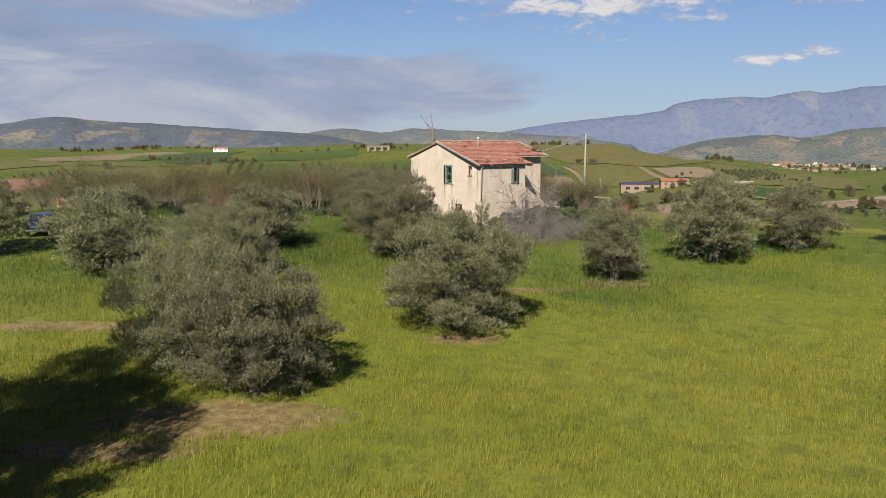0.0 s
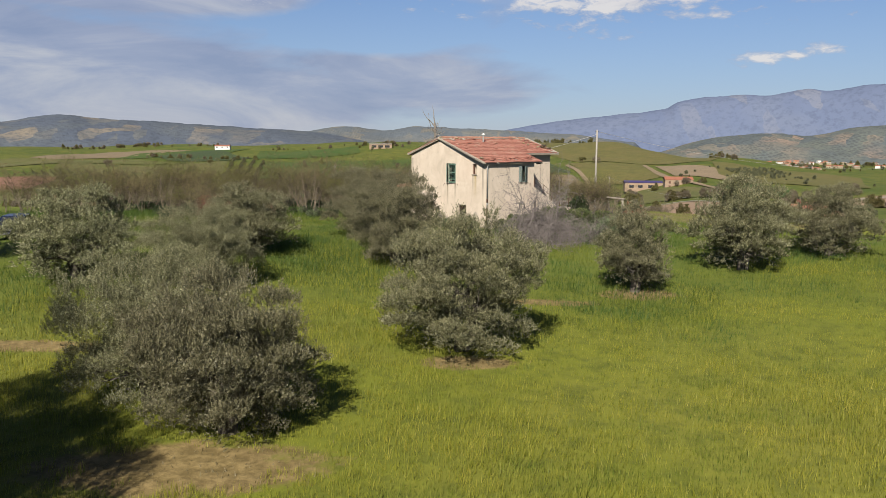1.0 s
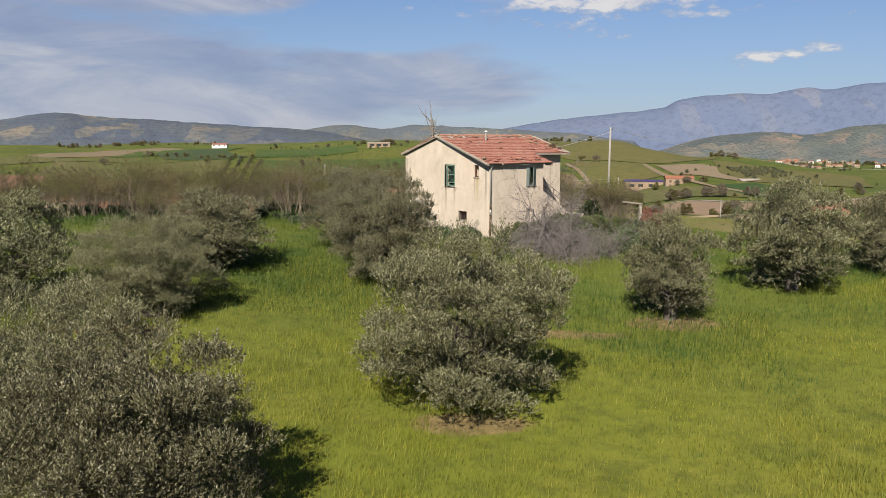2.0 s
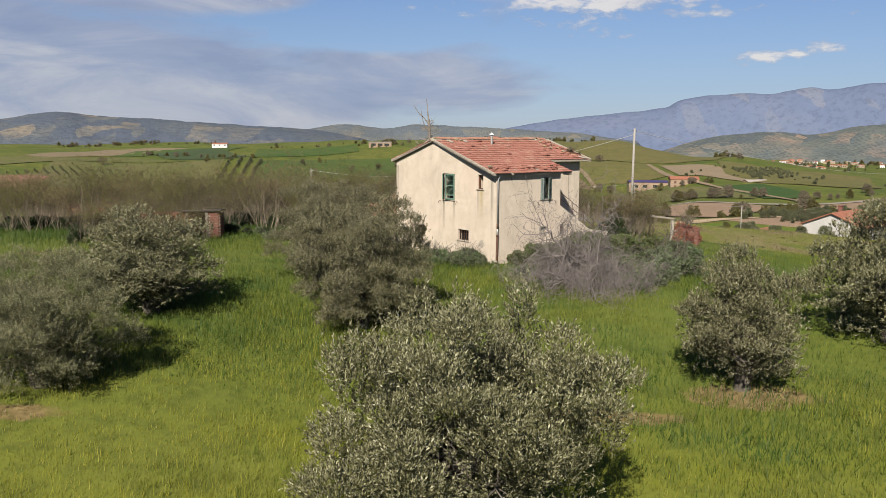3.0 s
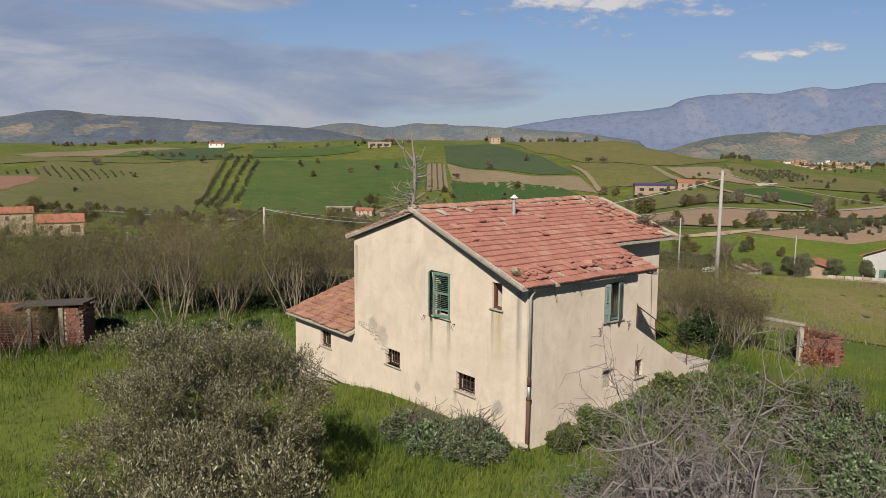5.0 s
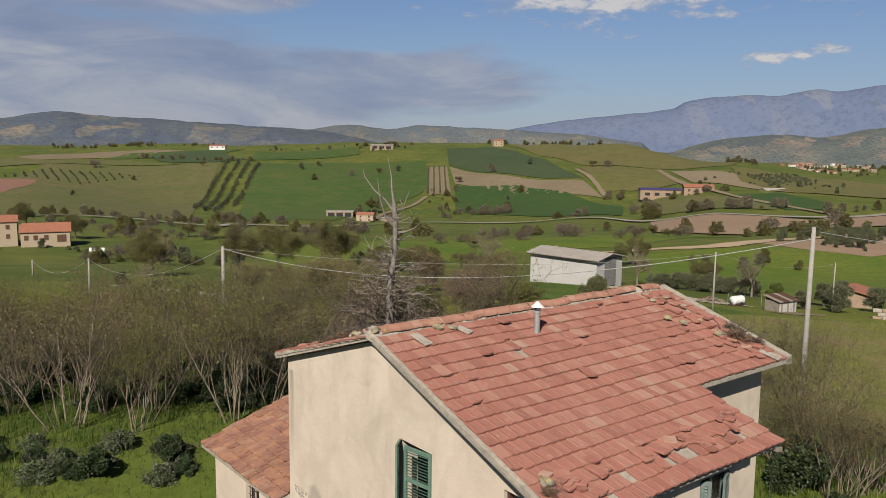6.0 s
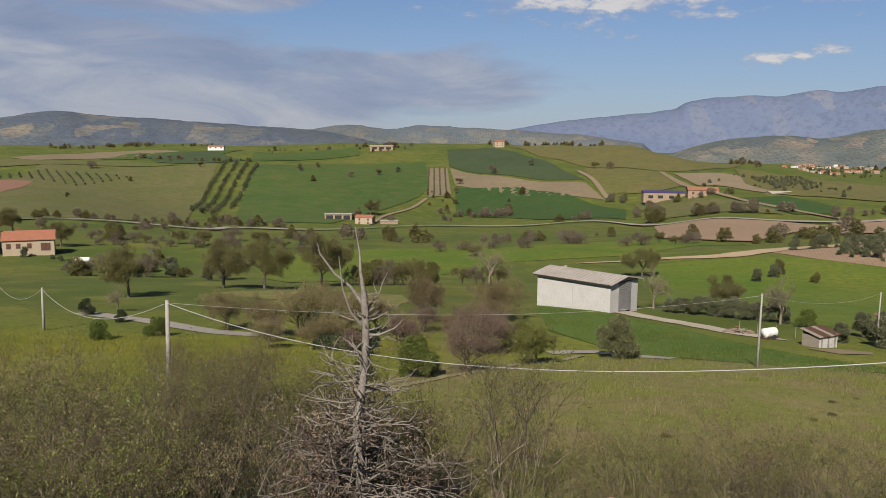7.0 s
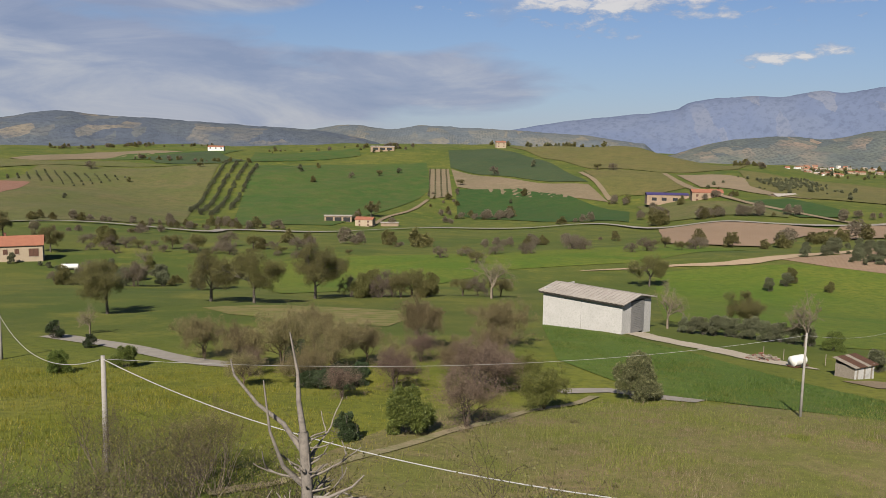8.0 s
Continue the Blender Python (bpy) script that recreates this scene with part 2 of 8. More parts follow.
def meadow(n, p):
    """Spring grass, yellower out in the grove, greener by the house, worn to straw and earth in patches under the olives."""
    s = n.add("ShaderNodeSeparateXYZ")
    n.put(s.inputs[0], p)
    x, y = s.outputs[0], s.outputs[1]
    big, fine = n.noise(p, 0.06, 4, 0.55, 0.6), n.noise(p, 1.1, 6, 0.65)
    green = n.mix(n.span(big, 0.36, 0.64), (0.0463, 0.0661, 0.00849), (0.0694, 0.0827, 0.0138))
    gold = n.mix(n.span(big, 0.36, 0.64), (0.086, 0.0957, 0.01), (0.116, 0.111, 0.018))
    col = n.mix(n.math("MULTIPLY", n.span(n.math("ADD", y, n.math("MULTIPLY", n.math("SUBTRACT", big, 0.5), 60)), -34, -12, 0.0, 1.0), n.span(y, 38, 50, 1.0, 0.0)), gold, green)
    wide = n.noise(p, 0.012, 5, 0.6, 0.5)
    vale = n.mix(n.span(wide, 0.38, 0.62), (0.0397, 0.0572, 0.0085), (0.0661, 0.071, 0.0135))
    mid = n.noise(p, 0.07, 6, 0.7, 0.4)
    vale = n.mix(n.math("MULTIPLY", n.span(mid, 0.5, 0.68), 0.7), vale, (0.112, 0.106, 0.0185))
    vale = n.mix(n.math("MULTIPLY", n.span(mid, 0.48, 0.34), 0.6), vale, (0.0298, 0.044, 0.0068))
    col = n.mix(n.span(y, 68, 100, 0.0, 1.0), col, vale)
    col = n.mix(n.span(fine, 0.45, 0.75), col, (0.0397, 0.0496, 0.00738))
    rag = n.math("MULTIPLY", n.math("SUBTRACT", n.noise(p, 0.9, 6, 0.7), 0.5), 3.4)
    earth = n.mix(n.span(n.noise(p, 2.2, 6, 0.7), 0.4, 0.62), (0.0793, 0.0542, 0.0238), (0.156, 0.112, 0.0503))
    for a, b, rx, ry in BARE:
        d = n.math("ADD", n.math("POWER", n.math("ABSOLUTE", n.math("DIVIDE", n.math("SUBTRACT", x, a), rx)), 2.0), n.math("POWER", n.math("ABSOLUTE", n.math("DIVIDE", n.math("SUBTRACT", y, b), ry)), 2.0))
        col = n.mix(n.span(n.math("ADD", d, rag), 0.8, 1.5, 0.9, 0.0), col, earth)
    return col, fine, 0.15


M["grass_soil"] = material("meadow", meadow, 0.95, 0, 0.15)
M["rough_meadow"] = field("rough_meadow", (0.16, 0.18, 0.036), (0.24, 0.195, 0.09), (0.13, 0.14, 0.034), 0.25, 1.6, bump=0.2)

# ---------------------------------------------------------------- the land
def eased(v, xs, zs):
    """A smooth line through a few heights (monotone between its points)."""
    v, xs, zs = np.asarray(v, float), np.asarray(xs, float), np.asarray(zs, float)
    h, s = np.diff(xs), np.diff(zs) / np.diff(xs)
    m = np.zeros_like(zs)
    same = s[:-1] * s[1:] > 0
    m[1:-1][same] = 2 * s[:-1][same] * s[1:][same] / (s[:-1][same] + s[1:][same])
    v = np.clip(v, xs[0], xs[-1])
    i = np.clip(np.searchsorted(xs, v) - 1, 0, len(h) - 1)
    t = (v - xs[i]) / h[i]
    return ((1 + 2 * t) * (1 - t) ** 2 * zs[i] + t * (1 - t) ** 2 * h[i] * m[i]
            + t * t * (3 - 2 * t) * zs[i + 1] + t * t * (t - 1) * h[i] * m[i + 1])


# the knoll of the house falls away northwards into the valley
KNOLL = ((-400, -90, -62, -34, -16, -2, 14, 28, 42, 55, 66, 105, 250),
         (-20, -4.5, -3.4, -2.5, -1.3, -0.3, -0.2, -0.9, -2.1, -3.9, -5.9, -10.4, -24.5))
# the far side of the valley, by bearing from the knoll (rise over run to the east), as (distance, height)
VALLEY = (
    (-0.60, ((250, -24), (500, -41), (800, -34), (1100, -15), (1400, -9), (1800, -40), (2600, -40))),
    (-0.27, ((250, -26), (450, -43), (610, -54), (700, -55), (1000, -25), (1400, -3), (1800, -40), (2600, -40))),
    (0.02, ((250, -26), (450, -43), (660, -58), (720, -57), (950, -30), (1350, 5), (1800, -30), (2600, -40))),
    (0.22, ((250, -25), (400, -36), (550, -46), (700, -44), (850, -25), (1200, 3), (1600, -40), (2600, -45))),
    (0.36, ((250, -23), (350, -32), (450, -35), (600, -31), (900, -14), (980, -16), (1300, -50), (2600, -42))),
    (0.60, ((250, -23), (350, -28), (430, -31), (600, -30), (900, -38), (1300, -52), (2600, -50))),
)
CENTRE = (-1.5, 6.5)


def land(x, y):
    """The height of the ground."""
    x, y = np.asarray(x, float), np.asarray(y, float)
    near = eased(y, *KNOLL)
    near = near + np.where(y < 40, -0.0009 * np.clip(np.abs(x) - 18, 0, 150) ** 2, 0) * np.clip((60 - y) / 40, 0, 1) \
        + 0.25 * np.sin(x * 0.11 + 1.3) * np.sin(y * 0.09) * np.clip((np.abs(x) + np.abs(y) - 14) / 12, 0, 1)
    near = near - 0.055 * np.clip(x - 18, 0, 60) * np.clip((y - 14) / 20, 0, 1)
    near = near - 0.115 * np.clip(x - 9, 0, 40) * np.clip((y + 4) / 24, 0, 1) * np.clip((50 - y) / 18, 0, 1)
    near = near - 1.15 * np.exp(-((x + 9.4) ** 2 + (y - 11.1) ** 2) / 24.0)      # the hollow by the lean-to
    dx, dy = x - CENTRE[0], y - CENTRE[1]
    d = np.hypot(dx, dy)
    run = np.where(dy > 1, dx / np.maximum(dy, 1), np.sign(dx) * 9)
    lines = [np.asarray(b) for b, _ in VALLEY]
    hs = np.stack([eased(np.maximum(dy, 250), *zip(*line)) for _, line in VALLEY])
    run = np.clip(run, -0.6, 0.6)
    far = np.zeros_like(d)
    for i in range(len(lines) - 1):
        a, b = lines[i], lines[i + 1]
        t = np.clip((run - a) / (b - a), 0, 1)
        t = t * t * (3 - 2 * t)
        inside = (run >= a) & (run <= b)
        far = np.where(inside, hs[i] * (1 - t) + hs[i + 1] * t, far)
    far = far + np.clip((dy - 250) / 200, 0, 1) * (1.5 * np.sin(x * 0.021 + y * 0.013) + 1.0 * np.sin(x * 0.045 - y * 0.031 + 2))
    k = np.clip((dy - 150) / 110, 0, 1)
    k = k * k * (3 - 2 * k)
    return near * (1 - k) + far * k


def ground_z(x, y):
    return float(land(x, y))


def sheet(name, xs, ys, material, lift=0.0):
    """A sheet over the land on a grid of lines."""
    X, Y = np.meshgrid(xs, ys)
    Z = land(X, Y) + lift
    nx, ny = len(xs), len(ys)
    verts = np.stack([X.ravel(), Y.ravel(), Z.ravel()], 1)
    i = np.arange(nx * ny).reshape(ny, nx)
    faces = np.stack([i[:-1, :-1].ravel(), i[:-1, 1:].ravel(), i[1:, 1:].ravel(), i[1:, :-1].ravel()], 1)
    me = bpy.data.meshes.new(name)
    me.from_pydata(verts.tolist(), [], faces.tolist())
    me.shade_smooth()
    me.materials.append(material)
    return new(name, me)


def spread(lo, hi, core_lo, core_hi, step, growth=1.12):
    """Grid lines: even in the core, wider and wider outside it."""
    out = list(np.arange(core_lo, core_hi, step))
    v, s = out[-1], step
    while v < hi:
        s *= growth
        v += s
        out.append(v)
    v, s = out[0], step
    while v > lo:
        s *= growth
        v -= s
        out.insert(0, v)
    return out


ground = tagged(sheet("ground", spread(-5000, 5000, -60, 60, 2.0, 1.045), spread(-3000, 5200, -80, 170, 2.0, 1.03), M["grass_soil"]),
                "hilly green meadow and valley floor", "ground", kind="structure")

# ---------------------------------------------------------------- fields, roads, hills
M["pasture"] = field("pasture", (0.112, 0.132, 0.034), (0.15, 0.138, 0.052), (0.085, 0.1, 0.027), 0.02, 0.13, bump=0.4)
M["wheat"] = field("green_wheat", (0.0418, 0.095, 0.0154), (0.0608, 0.106, 0.0182), (0.095, 0.114, 0.028), 0.012, 0.07, bump=0.2)
M["dark_wheat"] = field("dark_wheat", (0.0408, 0.0731, 0.0266), (0.0527, 0.085, 0.0297), (0.068, 0.0892, 0.0328), 0.012, 0.12, bump=0.2)
M["deep_wheat"] = field("deep_green_wheat", (0.0272, 0.0765, 0.0141), (0.0382, 0.085, 0.0156), (0.0595, 0.0892, 0.0219), 0.015, 0.12, bump=0.2)
M["fallow"] = field("fallow", (0.199, 0.166, 0.0918), (0.171, 0.152, 0.0769), (0.223, 0.185, 0.105), 0.016, 0.15, bump=0.3)
M["stubble"] = field("stubble", (0.237, 0.195, 0.109), (0.204, 0.176, 0.0918), (0.266, 0.218, 0.131), 0.02, 0.5, bump=0.3)
M["ploughed"] = field("ploughed", (0.28, 0.205, 0.115), (0.24, 0.175, 0.095), (0.3, 0.23, 0.14), 0.03, 0.6, 0.25, 20, bump=0.4)
M["red_soil"] = field("red_soil", (0.24, 0.135, 0.08), (0.2, 0.11, 0.065), (0.27, 0.17, 0.11), 0.03, 0.6, bump=0.3)
M["hill_green"] = field("hill_green", (0.13, 0.134, 0.0348), (0.155, 0.139, 0.0433), (0.0966, 0.105, 0.0278), 0.016, 0.1, bump=0.3)
M["lush"] = field("lush_meadow", (0.09, 0.155, 0.012), (0.15, 0.18, 0.02), (0.065, 0.115, 0.01), 0.035, 0.5, bump=0.2)
CROP = ((11, 112), (20, 100.5), (26, 90), (29, 80), (32, 70), (40, 58), (26, 56), (19, 61), (14, 66), (9, 82))
M["crop"] = field("young_crop", (0.085, 0.15, 0.02), (0.115, 0.165, 0.024), (0.07, 0.125, 0.016), 0.09, 1.1, bump=0.25)
M["seedbed"] = field("seedbed", (0.1, 0.14, 0.018), (0.13, 0.155, 0.028), (0.26, 0.21, 0.09), 0.05, 0.35, 0.11, 86, bump=0.25, streak=0.4)
M["asphalt"] = material("worn_asphalt", two_scale((0.16, 0.15, 0.145), (0.13, 0.125, 0.12), (0.19, 0.175, 0.16), 0.3, 5, 0.01), 0.9)
M["gravel"] = material("pale_gravel", two_scale((0.42, 0.36, 0.28), (0.36, 0.305, 0.225), (0.47, 0.41, 0.33), 0.3, 4, 0.03), 0.95)
M["pale_road"] = material("pale_dusty_asphalt", two_scale((0.3, 0.27, 0.23), (0.26, 0.23, 0.195), (0.35, 0.31, 0.26), 0.05, 1, 0.01), 0.9)
M["trodden"] = material("trodden_earth", two_scale((0.26, 0.205, 0.115), (0.17, 0.165, 0.055), (0.34, 0.27, 0.17), 0.5, 3, 0.03), 0.95)
M["dirt"] = material("dry_dirt", two_scale((0.40, 0.29, 0.18), (0.35, 0.25, 0.15), (0.44, 0.34, 0.23), 0.15, 2, 0.05), 0.95)


def draped(name, outline, step, mat, lift, label, category="field"):
    """A patch of land with the given outline, laid on the ground."""
    bm = bmesh.new()
    bm.faces.new([bm.verts.new((x, y, 0)) for x, y in outline])
    for axis in (0, 1):
        vals = [p[axis] for p in outline]
        v = min(vals) + step
        no = (1, 0, 0) if axis == 0 else (0, 1, 0)
        while v < max(vals):
            co = (v, 0, 0) if axis == 0 else (0, v, 0)
            bmesh.ops.bisect_plane(bm, geom=bm.verts[:] + bm.edges[:] + bm.faces[:], plane_co=co, plane_no=no, dist=1e-4)
            v += step
    bmesh.ops.triangulate(bm, faces=bm.faces[:])
    co = np.array([v.co for v in bm.verts])
    z = land(co[:, 0], co[:, 1]) + lift
    for v, h in zip(bm.verts, z):
        v.co.z = h
    return tagged(part_of_land(name, bm, mat), label, category, kind="structure")


def part_of_land(name, bm, mat):
    me = bpy.data.meshes.new(name)
    bmesh.ops.recalc_face_normals(bm, faces=bm.faces[:])
    bm.to_mesh(me)
    bm.free()
    if sum(p.normal.z for p in me.polygons) < 0:
        me.flip_normals()
    me.shade_smooth()
    me.materials.append(mat)
    return new(name, me)


def ribbon(name, pts, width, mat, lift, label, step=3.0, taper=0):
    """A road along points, laid on the ground; with a taper it peters out over so many steps at its end."""
    P = [np.array(p, float) for p in pts]
    fine = []
    for i in range(len(P) - 1):
        a, b = P[i], P[i + 1]
        pa = P[i - 1] if i else 2 * a - b
        pb = P[i + 2] if i + 2 < len(P) else 2 * b - a
        n = max(2, int(np.linalg.norm(b - a) / step))
        for t in np.arange(n) / n:
            fine.append(0.5 * (2 * a + (b - pa) * t + (2 * pa - 5 * a + 4 * b - pb) * t * t + (3 * a - pa - 3 * b + pb) * t ** 3))
    fine.append(P[-1])
    bm = bmesh.new()
    rows = []
    for i, p in enumerate(fine):
        d = fine[min(i + 1, len(fine) - 1)] - fine[max(i - 1, 0)]
        d = d / max(np.linalg.norm(d), 1e-6)
        s = np.array((-d[1], d[0]))
        w = width * (1 + 0.08 * math.sin(i * 1.7)) * (min(1.0, 0.12 + (len(fine) - 1 - i) / taper) if taper else 1.0)
        rows.append([bm.verts.new((*(p + s * w * k), float(land(*(p + s * w * k))) + lift)) for k in (-0.5, -0.25, 0, 0.25, 0.5)])
    for a, b in zip(rows, rows[1:]):
        for k in range(4):
            bm.faces.new((a[k], a[k + 1], b[k + 1], b[k]))
    return tagged(part_of_land(name, bm, mat), label, "road", kind="structure")


FIELDS = (
    ("pasture", "pasture", ((-380, 600), (-480, 960), (-286, 1019), (-234, 744), (-206, 631), (-268, 470)), "olive-green rough pasture on the far slope"),
    ("wheat_field", "wheat", ((-242, 1022), (-30, 1062), (-21, 885), (-31, 830), (-57, 752), (-92, 638), (-169, 621), (-222, 895)), "bright green wheat field on the far slope"),
    ("wheat_field", "dark_wheat", ((-2, 1185), (69, 1248), (118, 1066), (140, 830), (1, 1010)), "blue-green wheat field below the crest"),
    ("fallow_field", "fallow", ((2, 999), (138, 817), (144, 744), (108, 780), (8, 893)), "pale brown fallow field"),
    ("wheat_field", "deep_wheat", ((7, 878), (72, 862), (114, 782), (148, 674), (131, 599), (49, 695), (7, 757)), "deep green wheat field"),
    ("hill_pasture", "hill_green", ((92, 1290), (160, 1330), (330, 1060), (352, 960), (300, 860), (161, 937), (125, 1080)), "yellow-green hill pasture"),
    ("hill_meadow", "hill_green", ((150, 925), (234, 895), (220, 743), (165, 771), (149, 758)), "pale green hill meadow"),
    ("stubble_field", "stubble", ((239, 868), (300, 700), (268, 610), (221, 724)), "pale stubble strip"),
    ("farm_meadow", "pasture", ((162, 710), (186, 677), (213, 619), (228, 553), (214, 520), (148, 588)), "dull green meadow below the farm"),
    ("wheat_field", "deep_wheat", ((218, 623), (255, 620), (262, 553), (249, 518), (221, 519)), "small deep green field"),
    ("ploughed_field", "ploughed", ((137, 538), (214, 457), (131, 348), (92, 355)), "bare ploughed field, light brown"),
    ("ploughed_field", "ploughed", ((226, 476), (310, 500), (240, 375), (165, 372)), "bare ploughed field beside the road"),
    ("east_meadow", "hill_green", ((297, 849), (346, 814), (440, 800), (330, 571), (266, 616), (258, 708)), "yellow-green meadow with olive trees"),
    ("orchard_plot", "fallow", ((-25, 999), (-1, 999), (3, 841), (-20, 830)), "brown orchard plot"),
    ("ploughed_field", "red_soil", ((-460, 781), (-411, 802), (-369, 660), (-400, 620)), "reddish bare soil"),
    ("crest_strip", "fallow", ((-546, 1015), (-516, 1199), (-387, 1196), (-428, 1130), (-516, 1012)), "pale brown strip on the crest"),
    ("crest_field", "wheat", ((-459, 1073), (-451, 1150), (-306, 1237), (-317, 1124), (-348, 1075)), "green field on the crest"),
    ("crest_pasture", "pasture", ((-620, 900), (-560, 1005), (-430, 1040), (-330, 1020), (-470, 965), (-560, 850)), "olive-green pasture below the crest"),
    ("crest_field", "wheat", ((-282, 1191), (-133, 1211), (-124, 1145), (-258, 1042)), "green field on the crest"),
    ("crest_field", "dark_wheat", ((-425, 1123), (-350, 1197), (-261, 1054), (-289, 1025), (-374, 1043)), "dark green field on the crest"),
    ("valley_meadow", "lush", ((-64, 249), (-38, 272), (20, 294), (90, 347), (122, 331), (63, 262), (16, 247), (-35, 167)), "lush green valley meadow"),
    ("valley_meadow", "lush", ((59, 240), (104, 250), (140, 234), (90, 112), (46, 104), (30, 122)), "lush green meadow beyond the barn"),
    ("crop_field", "crop", CROP, "dark green young crop below the track"),
    ("bare_plot", "ploughed", ((100, 262), (112, 247), (128, 234), (150, 246), (172, 290), (160, 298), (136, 279), (117, 267)), "bare tan soil under the olive grove"),
    ("bare_plot", "stubble", ((35.0, 79.5), (36.5, 76), (40.5, 77), (41.5, 79), (38.5, 80.6)), "bare pale earth by the yard"),
    ("seedbed", "seedbed", ((-39, 128), (-30, 133), (-9, 128), (-7, 116), (-9, 107), (-20, 109), (-32, 117)), "striped seedbed, green and straw-coloured"),
)
for i, (name, mat, outline, label) in enumerate(FIELDS):
    far = min(p[1] for p in outline)
    draped(name, outline, 4 if far < 120 else (6 if far < 300 else 12), M[mat], 0.07 if far < 120 else (0.12 if far < 300 else 0.5 + 0.01 * i), label)

ribbon("valley_road", ((-420, 430), (-182, 520), (-149, 575), (-41, 596), (44, 618), (121, 566), (180, 490), (232, 476), (300, 480), (420, 470)), 7.5, M["pale_road"], 1.0, "pale asphalt road along the valley", 10)
ribbon("lane", ((-45.5, 94), (-40, 91), (-34.5, 88), (-25, 80), (-20, 77.5)), 2.8, M["pale_road"], 0.07, "narrow cracked asphalt lane")
ribbon("lane", ((7, 66.5), (11, 67.2), (13.5, 65), (16.5, 62.3)), 1.8, M["pale_road"], 0.07, "narrow cracked asphalt lane")
ribbon("dirt_road", ((157, 302), (135, 284), (116, 272), (85, 250), (64, 250), (37.7, 243)), 6.5, M["dirt"], 0.25, "light brown dirt road through the fields", 4, 14)
ribbon("barn_track", ((21.5, 105.5), (24, 101), (28.5, 96), (31.5, 91.5), (34.0, 88.6), (36.0, 86.2)), 3.6, M["gravel"], 0.09, "pale gravel track to the barn", 1, 5)
TRACK = ((-11.5, 38.4), (-8.6, 40.3), (-6.2, 43.9), (-3.8, 46.8), (-1.1, 51.1), (1.4, 53.9), (3.7, 57.4), (7.2, 60.8), (9.4, 64.6))
ribbon("dirt_track", TRACK, 0.75, M["trodden"], 0.1, "trodden dirt track through the rough meadow", 1)
ribbon("farm_track", ((147, 750), (147, 818), (145, 912)), 5, M["stubble"], 0.8, "pale farm track", 10)
ribbon("farm_track", ((231, 884), (215, 726), (218, 640), (226, 550), (240, 490)), 5, M["stubble"], 0.9, "pale farm track", 10)
ribbon("farm_track", ((-22, 822), (-35, 760), (-55, 700), (-62, 640)), 4, M["stubble"], 0.8, "pale farm track", 10)


def hill_material(name, a, b, c, scale, plots=0.72, grove=0.0, relief=12.0):
    """A far hill: woods and pale clearings, in tones that already hold the distance haze."""
    a, b, c = tone(a, b, c)

    def build(n, p):
        f = n.noise(p, scale * 6, 6, 0.65)
        col = n.mix(n.span(n.noise(p, scale, 5, 0.6, 0.8), 0.42, 0.6), a, b)
        cell = n.add("ShaderNodeTexVoronoi")
        warp = n.add("ShaderNodeVectorMath", operation="ADD")
        n.put(warp.inputs[0], n.scaled(p, (1, 0.5, 0)))
        wv = n.add("ShaderNodeCombineXYZ")
        n.put(wv.inputs[0], n.math("MULTIPLY", n.noise(p, scale * 5, 3), 0.16 / scale))
        n.put(wv.inputs[1], n.math("MULTIPLY", n.noise(p, scale * 4, 3), 0.12 / scale))
        n.put(warp.inputs[1], wv.outputs[0])
        n.put(cell.inputs["Vector"], warp.outputs[0])
        cell.inputs["Scale"].default_value = scale * 4.5
        cell.inputs["Randomness"].default_value = 0.9
        pick = n.add("ShaderNodeSeparateColor")
        n.put(pick.inputs[0], cell.outputs["Color"])
        plot = n.mix(pick.outputs[1], b, c)
        col = n.mix(n.math("MULTIPLY", n.span(pick.outputs[0], plots, plots + 0.02), n.span(n.noise(p, scale * 0.8, 3), 0.42, 0.55)), col, plot)
        if grove:       # dotted plantations on some of the plots
            dot = n.add("ShaderNodeTexVoronoi")
            n.put(dot.inputs["Vector"], n.scaled(p, (1, 0.7, 0)))
            dot.inputs["Scale"].default_value = 0.085
            dot.inputs["Randomness"].default_value = 0.35
            col = n.mix(n.math("MULTIPLY", n.span(dot.outputs["Distance"], 0.28, 0.42, grove, 0.0), n.span(pick.outputs[2], 0.35, 0.4)), col, tuple(0.45 * v for v in a))
        wood = n.noise(p, scale * 14, 5, 0.7)
        col = n.mix(n.math("MULTIPLY", n.span(wood, 0.48, 0.62), 0.6), col, tuple(0.72 * v for v in a))
        return n.mix(n.math("MULTIPLY", n.span(f, 0.5, 0.7), 0.35), col, a), wood, relief
    return material(name, build, 1.0, 0, 0.0)


COLS = 360


